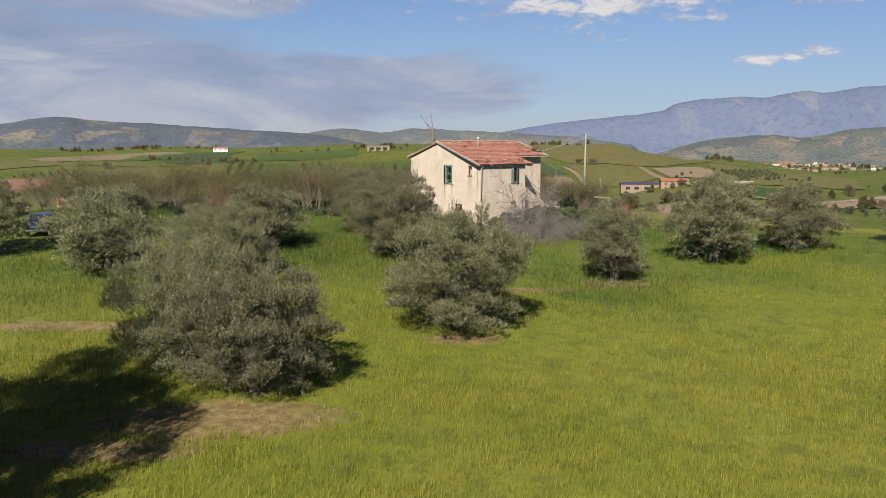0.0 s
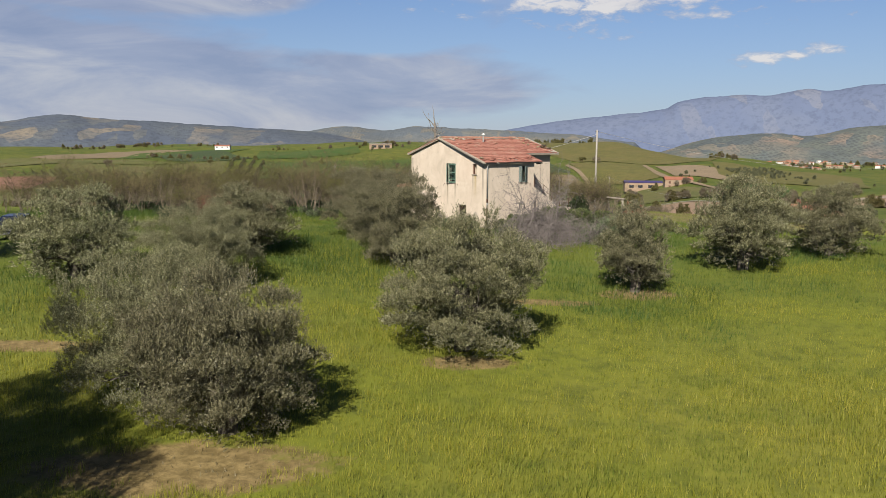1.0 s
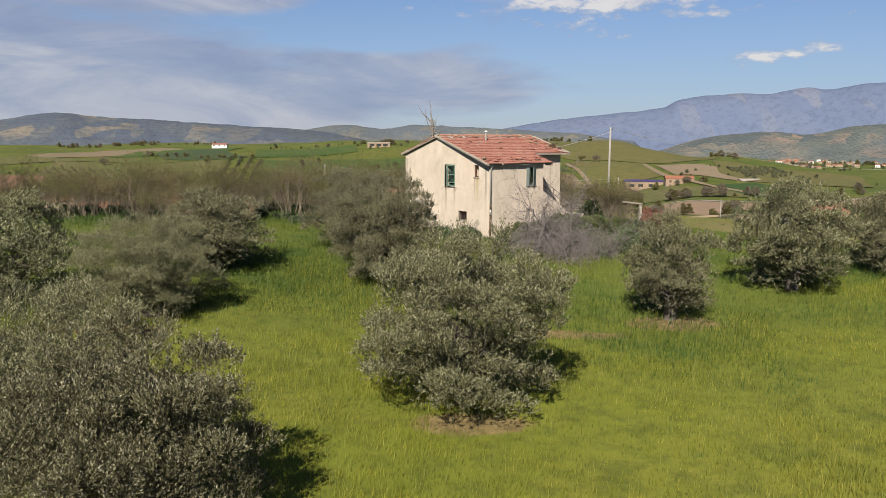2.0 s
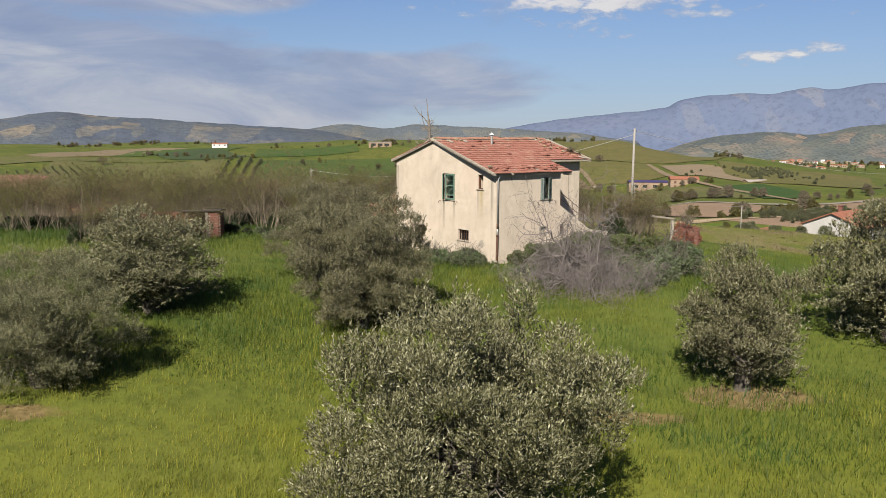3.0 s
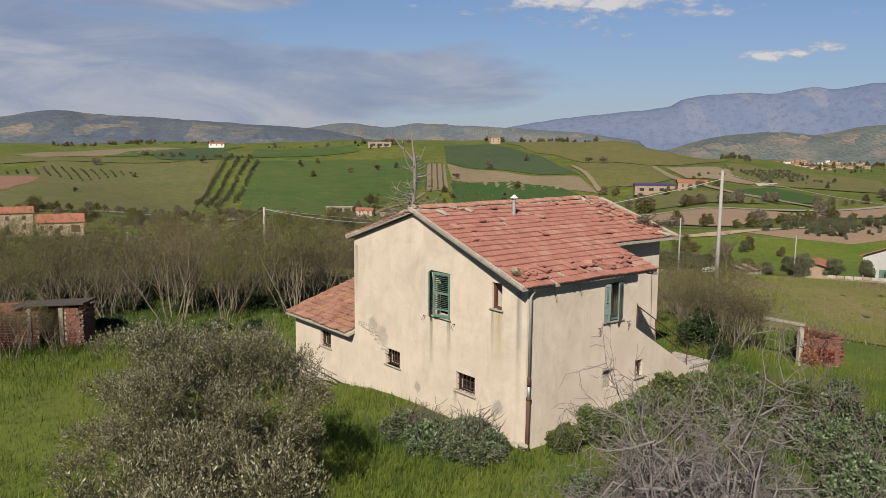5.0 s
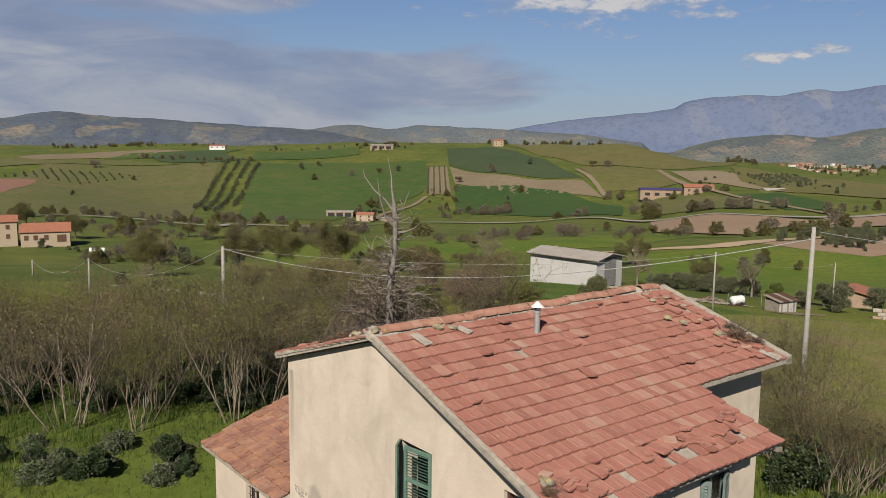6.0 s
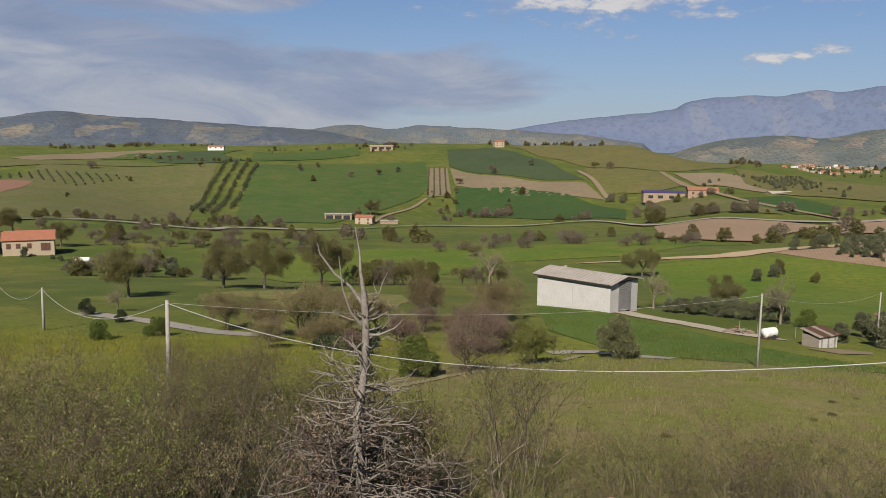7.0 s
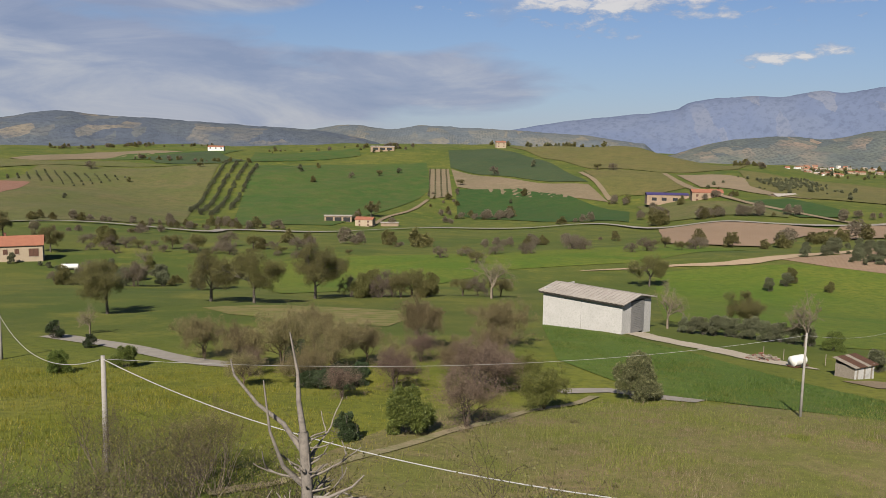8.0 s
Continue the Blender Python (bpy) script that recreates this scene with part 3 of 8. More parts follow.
def ridge(name, radius, depth, foot, profile, mat, label, rough_, seed, extend=0.5):
    """A far ridge: its skyline is given as (bearing, height); it falls off in spurs towards the valley."""
    b = np.linspace(profile[0][0], profile[-1][0], COLS)
    top = eased(b, *zip(*profile))
    fade = np.clip(np.minimum(np.arange(COLS), np.arange(COLS)[::-1]) / 10, 0, 1)
    rows = []
    U = np.linspace(-1, 1, 40)
    for u in U:
        r = radius + u * depth
        prof = (np.cos(u * math.pi) * 0.5 + 0.5) ** 0.8
        row = []
        for k, (bb, t) in enumerate(zip(b, top)):
            x = bb * r / math.sqrt(1 + bb * bb) + CENTRE[0]
            y = r / math.sqrt(1 + bb * bb) + CENTRE[1]
            wob = noise.fractal((x * rough_ + seed, y * rough_, seed), 0.9, 2.1, 5) * 0.32 * (1 - prof * 0.82)
            row.append((x, y, foot + (t - foot) * max(0, prof + wob * (prof > 0.02)) * fade[k] + (noise.noise((x * .012, y * .012, seed)) * 3.0 + noise.noise((x * .05, y * .05, seed)) * 2.2) * fade[k]))
        rows.append(row)
    v = np.array(rows).reshape(-1, 3)
    i = np.arange(len(U) * COLS).reshape(len(U), COLS)
    f = np.stack([i[:-1, :-1].ravel(), i[:-1, 1:].ravel(), i[1:, 1:].ravel(), i[1:, :-1].ravel()], 1)
    me = bpy.data.meshes.new(name)
    me.from_pydata(v.tolist(), [], f.tolist())
    me.shade_smooth()
    me.materials.append(mat)
    return tagged(new(name, me), label, "hills", kind="structure")


# distance haze is painted into these base colours as blue and grey
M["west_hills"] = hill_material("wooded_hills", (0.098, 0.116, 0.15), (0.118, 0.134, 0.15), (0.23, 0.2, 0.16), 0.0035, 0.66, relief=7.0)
M["mid_hills"] = hill_material("haze_tinted_hills", (0.13, 0.15, 0.17), (0.165, 0.172, 0.165), (0.22, 0.2, 0.16), 0.004, 0.5, 0.4, relief=5.0)
M["mountain"] = hill_material("haze_blue_mountain", (0.125, 0.155, 0.24), (0.138, 0.166, 0.242), (0.172, 0.188, 0.24), 0.0024, 0.8, relief=1.5)
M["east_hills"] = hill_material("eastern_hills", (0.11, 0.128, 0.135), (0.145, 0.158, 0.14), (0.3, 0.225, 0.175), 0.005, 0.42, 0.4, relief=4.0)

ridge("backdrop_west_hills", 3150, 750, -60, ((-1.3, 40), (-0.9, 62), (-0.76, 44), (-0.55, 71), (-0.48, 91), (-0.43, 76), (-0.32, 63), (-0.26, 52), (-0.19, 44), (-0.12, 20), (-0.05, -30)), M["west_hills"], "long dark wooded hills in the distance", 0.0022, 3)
ridge("backdrop_far_hills", 3750, 600, -60, ((-0.5, 0), (-0.22, 18), (-0.165, 47), (-0.122, 70), (-0.075, 50), (-0.033, 74), (0.02, 61), (0.077, 54), (0.14, 44), (0.26, 0)), M["mid_hills"], "far hills with haze painted into their colour", 0.003, 8)
ridge("backdrop_mountain", 4450, 420, -60, ((0.03, 40), (0.11, 94), (0.2, 141), (0.274, 174), (0.29, 206), (0.37, 245), (0.4, 242), (0.443, 267), (0.477, 256), (0.52, 272), (0.7, 285), (0.9, 240), (1.3, 120)), M["mountain"], "long mountain on the horizon, blue with painted haze", 0.0011, 15)
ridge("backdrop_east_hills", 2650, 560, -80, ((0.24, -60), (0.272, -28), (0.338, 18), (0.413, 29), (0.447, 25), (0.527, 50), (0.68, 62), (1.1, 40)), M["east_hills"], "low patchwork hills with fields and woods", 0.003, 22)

# ---------------------------------------------------------------- building helpers
def part(name, bm, mat, parent=None, label="", smooth=False):
    """Links a bmesh as one mesh object, under a thing or a part if one is given."""
    me = bpy.data.meshes.new(name)
    bmesh.ops.remove_doubles(bm, verts=bm.verts[:], dist=2e-4)
    bmesh.ops.recalc_face_normals(bm, faces=bm.faces[:])
    bm.to_mesh(me)
    bm.free()
    if smooth:
        me.shade_smooth()
    me.materials.append(mat)
    ob = new(name, me)
    if parent:
        ob.parent = parent
    if label:
        ob["label"] = label
    return ob


def block(bm, x0, x1, y0, y1, z0, z1, m=None, bevel=0.0):
    """A box from corner to corner, with eased edges if asked."""
    r = bmesh.ops.create_cube(bm, size=1)
    t = Matrix.Translation(((x0 + x1) / 2, (y0 + y1) / 2, (z0 + z1) / 2)) @ Matrix.Diagonal((x1 - x0, y1 - y0, z1 - z0, 1))
    bmesh.ops.transform(bm, matrix=(m @ t) if m else t, verts=r["verts"])
    if bevel:
        es = list({e for v in r["verts"] for e in v.link_edges})
        bmesh.ops.bevel(bm, geom=es, offset=bevel, segments=1, affect="EDGES")


def prism(bm, corners, m=None):
    """A solid from eight corners: four below, four above, in the same turn."""
    vs = [bm.verts.new(m @ Vector(c) if m else c) for c in corners]
    for f in ((3, 2, 1, 0), (4, 5, 6, 7), (0, 1, 5, 4), (1, 2, 6, 5), (2, 3, 7, 6), (3, 0, 4, 7)):
        bm.faces.new([vs[i] for i in f])


def tube(bm, pts, r0, r1=None, sides=6, cap=True):
    """A round bar along points, from one thickness to another."""
    r1 = r0 if r1 is None else r1
    pts = [Vector(p) for p in pts]
    rings = []
    for i, p in enumerate(pts):
        a = (pts[min(i + 1, len(pts) - 1)] - pts[max(i - 1, 0)])
        a = a.normalized() if a.length > 1e-6 else Vector((0, 0, 1))
        u = a.orthogonal().normalized()
        v = a.cross(u)
        r = r0 + (r1 - r0) * i / max(len(pts) - 1, 1)
        rings.append([bm.verts.new(p + (u * math.cos(k * 2 * math.pi / sides) + v * math.sin(k * 2 * math.pi / sides)) * r) for k in range(sides)])
    for a, b in zip(rings, rings[1:]):
        for k in range(sides):
            bm.faces.new((a[k], a[(k + 1) % sides], b[(k + 1) % sides], b[k]))
    if cap:
        bm.faces.new(rings[0][::-1])
        bm.faces.new(rings[-1])


def stone(bm, at, size, seed, flat=0.6):
    """A broken, lumpy stone."""
    r = bmesh.ops.create_icosphere(bm, subdivisions=2, radius=1)
    rnd = Vector((seed * 3.7, seed * 1.9, seed * 5.1))
    for v in r["verts"]:
        v.co *= 0.8 + 0.45 * noise.noise(v.co * 1.3 + rnd)
        v.co = Vector((v.co.x * size, v.co.y * size * 0.8, v.co.z * size * flat)) + Vector(at)


def empty(name, m, label, category, group=""):
    ob = new(name)
    ob.matrix_world = m
    ob.empty_display_size = 0.3
    return tagged(ob, label, category, group)


def wall(bm, along, at, a0, a1, thick, base, top, holes=(), cuts=()):
    """A wall along x or y with real openings. at: its outer face; thick: signed depth; top: height along it; holes: (a0, a1, z0, z1)."""
    breaks = sorted({a0, a1, *cuts, *[h[0] for h in holes], *[h[1] for h in holes]})
    for u0, u1 in zip(breaks, breaks[1:]):
        spans, low = [], base
        for h in sorted([h for h in holes if h[0] <= u0 + 1e-6 and h[1] >= u1 - 1e-6], key=lambda h: h[2]):
            spans.append((low, low, h[2], h[2]))
            low = h[3]
        spans.append((low, low, top(u0), top(u1)))
        for b0, b1, t0, t1 in spans:
            p, q = (at, at + thick)
            if along == "x":
                c = [(u0, p, b0), (u1, p, b1), (u1, q, b1), (u0, q, b0), (u0, p, t0), (u1, p, t1), (u1, q, t1), (u0, q, t0)]
            else:
                c = [(p, u0, b0), (p, u1, b1), (q, u1, b1), (q, u0, b0), (p, u0, t0), (p, u1, t1), (q, u1, t1), (q, u0, t0)]
            prism(bm, c)


# ---------------------------------------------------------------- the farmhouse
def tile_material(name="clay_tile", pale=0.0, brown=0.0):
    m = bpy.data.materials.new(name)
    m.use_nodes = True
    n = Nodes(m.node_tree)
    pos = n.add("ShaderNodeTexCoord").outputs["Object"]
    o = n.add("ShaderNodeObjectInfo").outputs["Random"]
    i = n.add("ShaderNodeNewGeometry").outputs["Random Per Island"]
    r = n.math("FRACT", n.math("ADD", o, i))
    col = n.ramp(r, (0.0, (0.171, 0.0695, 0.0515)), (0.25, (0.202, 0.0834, 0.0619)), (0.75, (0.216, 0.0924, 0.0681)), (0.93, (0.233, 0.114, 0.0848)), (1.0, (0.237, 0.15, 0.111)))
    if brown:
        col = n.mix(brown, col, n.mix(n.span(n.noise(pos, 2.2, 4), 0.4, 0.6), (0.209, 0.118, 0.0556), (0.104, 0.0591, 0.0417)))
    if pale:
        col = n.mix(pale, col, (0.292, 0.187, 0.125))
    pv = n.add("ShaderNodeVectorMath", operation="ADD")
    n.put(pv.inputs[0], pos)
    cx = n.add("ShaderNodeCombineXYZ")
    n.put(cx.inputs[0], n.math("MULTIPLY", r, 37))
    n.put(pv.inputs[1], cx.outputs[0])
    p = pv.outputs[0]
    streak = n.noise(n.scaled(p, (2, 12, 2)), 1.5, 5, 0.65)
    col = n.mix(n.math("MULTIPLY", n.span(streak, 0.5, 0.7), 0.6), col, (0.118, 0.0695, 0.0528))
    col = n.mix(n.math("MULTIPLY", n.span(n.noise(n.scaled(p, (1.5, 9, 1.5)), 2.2, 4, 0.6, 0.3), 0.6, 0.72), 0.6), col, (0.25, 0.184, 0.139))
    col = n.mix(n.math("MULTIPLY", n.span(n.noise(pos, 3.0, 5, 0.7), 0.68, 0.74), 0.7), col, (0.209, 0.164, 0.0487))
    col = n.mix(n.math("MULTIPLY", n.span(n.noise(p, 9, 4), 0.58, 0.7), 0.55), col, (0.237, 0.174, 0.136))
    b = n.add("ShaderNodeBsdfPrincipled")
    n.put(b.inputs["Base Color"], col)
    b.inputs["Roughness"].default_value = 0.85
    b.inputs["Specular IOR Level"].default_value = 0.2
    bump = n.add("ShaderNodeBump")
    n.put(bump.inputs["Height"], n.noise(p, 30, 5))
    bump.inputs["Distance"].default_value = 0.01
    n.put(b.inputs["Normal"], bump.outputs[0])
    n.put(n.add("ShaderNodeOutputMaterial").inputs[0], b.outputs[0])
    return m


M["tile"] = tile_material()
M["old_tile"] = tile_material("old_clay_tile", 0.0, 0.5)
M["ridge_clay"] = tile_material("pale_ridge_clay", 0.3)
M["mortar"] = material("mortar", two_scale((0.47, 0.415, 0.335), (0.38, 0.33, 0.265), (0.26, 0.22, 0.175), 1.6, 12, 0.03), 0.95)
M["concrete"] = material("weathered_concrete", two_scale((0.44, 0.39, 0.32), (0.36, 0.315, 0.255), (0.24, 0.205, 0.165), 1.2, 9, 0.02), 0.95)
M["green_paint"] = material("faded_green_paint", two_scale((0.085, 0.17, 0.125), (0.12, 0.21, 0.16), (0.17, 0.22, 0.175), 3, 25, 0.004), 0.6)
M["grey_paint"] = material("weathered_grey_paint", two_scale((0.12, 0.16, 0.145), (0.18, 0.22, 0.2), (0.08, 0.1, 0.09), 3, 25, 0.004), 0.7)
M["rust"] = material("rusty_iron", two_scale((0.12, 0.055, 0.03), (0.07, 0.04, 0.03), (0.18, 0.09, 0.05), 4, 30, 0.003), 0.8, 0.3)
# near-black that paints in the darkness of the rooms behind barred windows
M["room_black"] = material("room_black", two_scale((0.008, 0.008, 0.008), (0.012, 0.011, 0.01), (0.02, 0.018, 0.016), 4, 30, 0.002), 0.8)
M["dark_iron"] = material("dark_iron", two_scale((0.035, 0.032, 0.03), (0.05, 0.045, 0.04), (0.08, 0.05, 0.035), 4, 30, 0.002), 0.7, 0.4)
M["brown_wood"] = material("brown_wood", two_scale((0.10, 0.045, 0.028), (0.14, 0.065, 0.04), (0.06, 0.03, 0.02), 3, 20, 0.004), 0.7)
M["zinc"] = material("zinc", two_scale((0.50, 0.50, 0.48), (0.42, 0.42, 0.41), (0.58, 0.57, 0.54), 3, 20, 0.002), 0.5, 0.5)
M["white_paint"] = material("white_paint", two_scale((0.78, 0.77, 0.73), (0.70, 0.69, 0.65), (0.62, 0.6, 0.56), 0.6, 6, 0.005), 0.8)
M["indoor"] = material("dim_whitewash", two_scale((0.2, 0.18, 0.15), (0.16, 0.145, 0.12), (0.12, 0.11, 0.09), 1, 6, 0.01), 0.95)
M["stone"] = material("lichen_stone", two_scale((0.33, 0.29, 0.22), (0.24, 0.21, 0.16), (0.46, 0.36, 0.08), 5, 9, 0.02), 0.95)
M["brick"] = material("old_brick", two_scale((0.19, 0.075, 0.053), (0.24, 0.105, 0.075), (0.13, 0.062, 0.047), 3, 20, 0.01), 0.92)
M["dry_wood"] = material("dry_grey_wood", two_scale((0.24, 0.2, 0.155), (0.31, 0.27, 0.22), (0.16, 0.13, 0.1), 3, 20, 0.01), 0.9)
M["glass"] = bpy.data.materials.new("window_glass")
M["glass"].use_nodes = True
_b = M["glass"].node_tree.nodes["Principled BSDF"]
_b.inputs["Base Color"].default_value, _b.inputs["Roughness"].default_value = (0.8, 0.85, 0.85, 1), 0.05
_b.inputs["Transmission Weight"].default_value, _b.inputs["IOR"].default_value = 1.0, 1.45

HOUSE = pose(0, 0, 0, 0, 0, -51.8)
house = empty("farmhouse", HOUSE, "abandoned two-storey farmhouse with stained cream plaster and red clay roof", "house")
RIDGE_X, RIDGE_Z, PITCH = -5.57, 6.56, 0.312
LEFT_X, BACK_Y, STEP_Y, STEP_X = -9.5, 9.05, 5.03, -2.2


def under_roof(x):
    return RIDGE_Z - 0.14 - PITCH * abs(x - RIDGE_X)


def house_walls():
    base = -1.6
    bm = bmesh.new()
    wall(bm, "x", 0, LEFT_X, 0, 0.45, base, under_roof,
         [(-4.68, -3.62, 3.08, 4.6), (-1.57, -1.1, 3.83, 4.64), (-3.27, -2.32, 0.8, 1.42), (-7.35, -6.47, 0.77, 1.36)], (RIDGE_X,))
    part("wall", bm, M["plaster"], house, "cream plastered gable wall with rain stains")
    bm = bmesh.new()
    wall(bm, "y", 0, 0.45, STEP_Y, -0.45, base, lambda y: under_roof(-0.1),
         [(3.4, 4.3, 3.2, 4.45), (3.45, 3.9, 0.98, 1.6)])
    part("wall", bm, M["plaster"], house)
    bm = bmesh.new()
    wall(bm, "x", STEP_Y, -2.65, -0.45, -0.4, base, under_roof)
    part("wall", bm, M["plaster"], house)
    bm = bmesh.new()
    wall(bm, "y", STEP_X, STEP_Y, BACK_Y, -0.45, base, lambda y: under_roof(STEP_X - 0.1), [(5.6, 6.5, 2.75, 4.75)])
    part("wall", bm, M["plaster"], house)
    bm = bmesh.new()
    wall(bm, "x", BACK_Y - 0.45, LEFT_X + 0.45, -2.65, 0.45, base, under_roof, (), (RIDGE_X,))
    part("wall", bm, M["plaster"], house)
    bm = bmesh.new()
    wall(bm, "y", LEFT_X, 0.45, BACK_Y, 0.45, base, lambda y: under_roof(LEFT_X + 0.1))
    part("wall", bm, M["plaster"], house)
    # floors and a partition inside
    bm = bmesh.new()
    block(bm, -9.05, -0.45, 0.45, 4.63, 2.45, 2.65)
    block(bm, -9.05, -2.65, 4.98, 8.9, 2.45, 2.65)
    part("upper_floor", bm, M["indoor"], house)
    bm = bmesh.new()
    block(bm, -9.05, -2.66, 3.2, 3.4, -0.4, 5.0)
    part("partition", bm, M["indoor"], house, "dim whitewashed inner wall")
    # the fallen plaster above the low window
    rubble = new("bare_stonework")
    rubble.parent = house
    rubble["label"] = "grey rubble where the plaster fell"
    rnd = random.Random(4)
    for k in range(64):
        bm = bmesh.new()
        u = (k % 16 + rnd.uniform(-0.3, 0.3)) / 16
        x = -9.15 + 2.0 * u
        z = 2.02 - 0.62 * max(0.0, u - 0.3) / 0.7 - 0.11 * (k // 16) * min(1.0, 0.4 + 1.4 * u) + rnd.uniform(-0.03, 0.03)
        s = rnd.uniform(0.07, 0.12)
        stone(bm, (x, 0.06, z), s, k, 0.55)
        for v in bm.verts:
            v.co.y = max(v.co.y * 0.35 - 0.01, -0.035)
        part("stone", bm, M["mortar"], rubble)
    # a plinth of rough stone along the foot
    footing = new("footing")
    footing.parent = house
    footing["label"] = "rough stone footing"
    for k in range(30):
        bm = bmesh.new()
        x = -9.6 + k * 0.33
        stone(bm, (x, -0.03, -0.62 + 0.016 * k + rnd.uniform(-.05, .05)), rnd.uniform(.16, .24), k + 50, 0.5)
        part("stone", bm, M["mortar"], footing)


def roof_slab():
    t = 0.1
    for side in (0, 1):
        bm = bmesh.new()
        if side == 0:       # towards the low eave; the front verge runs a little askew
            def z(x):
                return RIDGE_Z - PITCH * (x - RIDGE_X)
            for (xa, ya0, ya1), (xb, yb0, yb1) in ((((RIDGE_X), -0.16, 5.72), (0.22, -0.42, 5.72)), ((RIDGE_X, 5.72, 9.55), (-1.75, 5.72, 9.6))):
                prism(bm, [(xa, ya0, z(xa) - t), (xb, yb0, z(xb) - t), (xb, yb1, z(xb) - t), (xa, ya1, z(xa) - t),
                           (xa, ya0, z(xa)), (xb, yb0, z(xb)), (xb, yb1, z(xb)), (xa, ya1, z(xa))])
        else:
            def z(x):
                return RIDGE_Z + PITCH * (x - RIDGE_X)
            xa, xb = RIDGE_X, -9.78
            prism(bm, [(xb, -0.2, z(xb) - t), (xa, -0.16, z(xa) - t), (xa, 9.5, z(xa) - t), (xb, 9.5, z(xb) - t),
                       (xb, -0.2, z(xb)), (xa, -0.16, z(xa)), (xa, 9.5, z(xa)), (xb, 9.5, z(xb))])
        part("roof_slab", bm, M["concrete"], house, "weathered concrete eave slab")
    # the mortar verge that edges the tiles on the gable
    for x0, x1, y0, y1 in ((-9.78, RIDGE_X, -0.22, -0.18), (RIDGE_X, 0.22, -0.18, -0.44)):
        bm = bmesh.new()
        n = 14
        for k in range(n):
            u0, u1 = k / n, (k + 1) / n
            xs = [x0 + (x1 - x0) * u for u in (u0, u1)]
            ys = [y0 + (y1 - y0) * u for u in (u0, u1)]
            zs = [RIDGE_Z - PITCH * abs(x - RIDGE_X) + 0.05 + 0.025 * noise.noise((x * 2, 3, 1)) for x in xs]
            prism(bm, [(xs[0], ys[0], zs[0] - 0.09), (xs[1], ys[1], zs[1] - 0.09), (xs[1], ys[1] + 0.1, zs[1] - 0.09), (xs[0], ys[0] + 0.1, zs[0] - 0.09),
                       (xs[0], ys[0], zs[0]), (xs[1], ys[1], zs[1]), (xs[1], ys[1] + 0.1, zs[1]), (xs[0], ys[0] + 0.1, zs[0])])
        part("verge", bm, M["mortar"], house, "lichened mortar verge")
    bm = bmesh.new()
    x1, y0 = -1.75, 9.38
    n = 8
    for k in range(n):
        xs = [RIDGE_X + (x1 - RIDGE_X) * u for u in (k / n, (k + 1) / n)]
        zs = [RIDGE_Z - PITCH * abs(x - RIDGE_X) + 0.07 for x in xs]
        prism(bm, [(xs[0], y0, zs[0] - 0.2), (xs[1], y0, zs[1] - 0.2), (xs[1], y0 + 0.22, zs[1] - 0.2), (xs[0], y0 + 0.22, zs[0] - 0.2),
                   (xs[0], y0, zs[0]), (xs[1], y0, zs[1]), (xs[1], y0 + 0.22, zs[1]), (xs[0], y0 + 0.22, zs[0])])
    part("verge", bm, M["mortar"], house)


def tile_mesh(k):
    """A flat interlocking clay tile: two shallow troughs and a rolled edge, 0.225 m wide, 0.41 long."""
    w, l = 0.23, 0.41
    prof = [(-0.5, 0.013), (-0.44, 0.02), (-0.36, 0.014), (-0.24, 0.012), (-0.08, 0.012), (0.02, 0.014), (0.12, 0.012), (0.25, 0.012), (0.38, 0.013), (0.5, 0.014)]
    bm = bmesh.new()
    rnd = random.Random(k)
    top = []
    for v in (-0.5, 0.5):
        # each end a little worn
        top.append([bm.verts.new((v * l + ((0.014 * math.cos(p * 4.0) - 0.007 + rnd.uniform(-.006, .006)) if v > 0 else 0), p * w, h + (0.044 if v > 0 else 0.0) + rnd.uniform(-.003, .003))) for p, h in prof])
    low = [[bm.verts.new((v.co.x, v.co.y, v.co.z - 0.04)) for v in row] for row in top]
    n = len(prof)
    for i in range(n - 1):
        bm.faces.new((top[0][i], top[1][i], top[1][i + 1], top[0][i + 1]))
        bm.faces.new((top[1][i], low[1][i], low[1][i + 1], top[1][i + 1]))
    bm.faces.new((top[0][0], low[0][0], low[1][0], top[1][0]))
    bm.faces.new((top[0][-1], top[1][-1], low[1][-1], low[0][-1]))
    me = bpy.data.meshes.new("roof_tile")
    bmesh.ops.recalc_face_normals(bm, faces=bm.faces[:])
    bm.to_mesh(me)
    bm.free()
    me.materials.append(M["tile"])
    return me


def joined(name, meshes, placed, parent, label="", kind="stuff"):
    """Many alike pieces in one mesh: placed is a list of (mesh number, matrix)."""
    vs, fs, base = [], [], 0
    cache = [(np.array([v.co for v in m.vertices]), [list(p.vertices) for p in m.polygons]) for m in meshes]
    for k, m in placed:
        co, polys = cache[k]
        a = np.array(m)
        vs.append(co @ a[:3, :3].T + a[:3, 3])
        fs += [[i + base for i in p] for p in polys]
        base += len(co)
    me = bpy.data.meshes.new(name)
    me.from_pydata(np.concatenate(vs).tolist(), [], fs)
    me.materials.append(meshes[0].materials[0])
    ob = new(name, me)
    ob.parent = parent
    return tagged(ob, label, kind=kind)


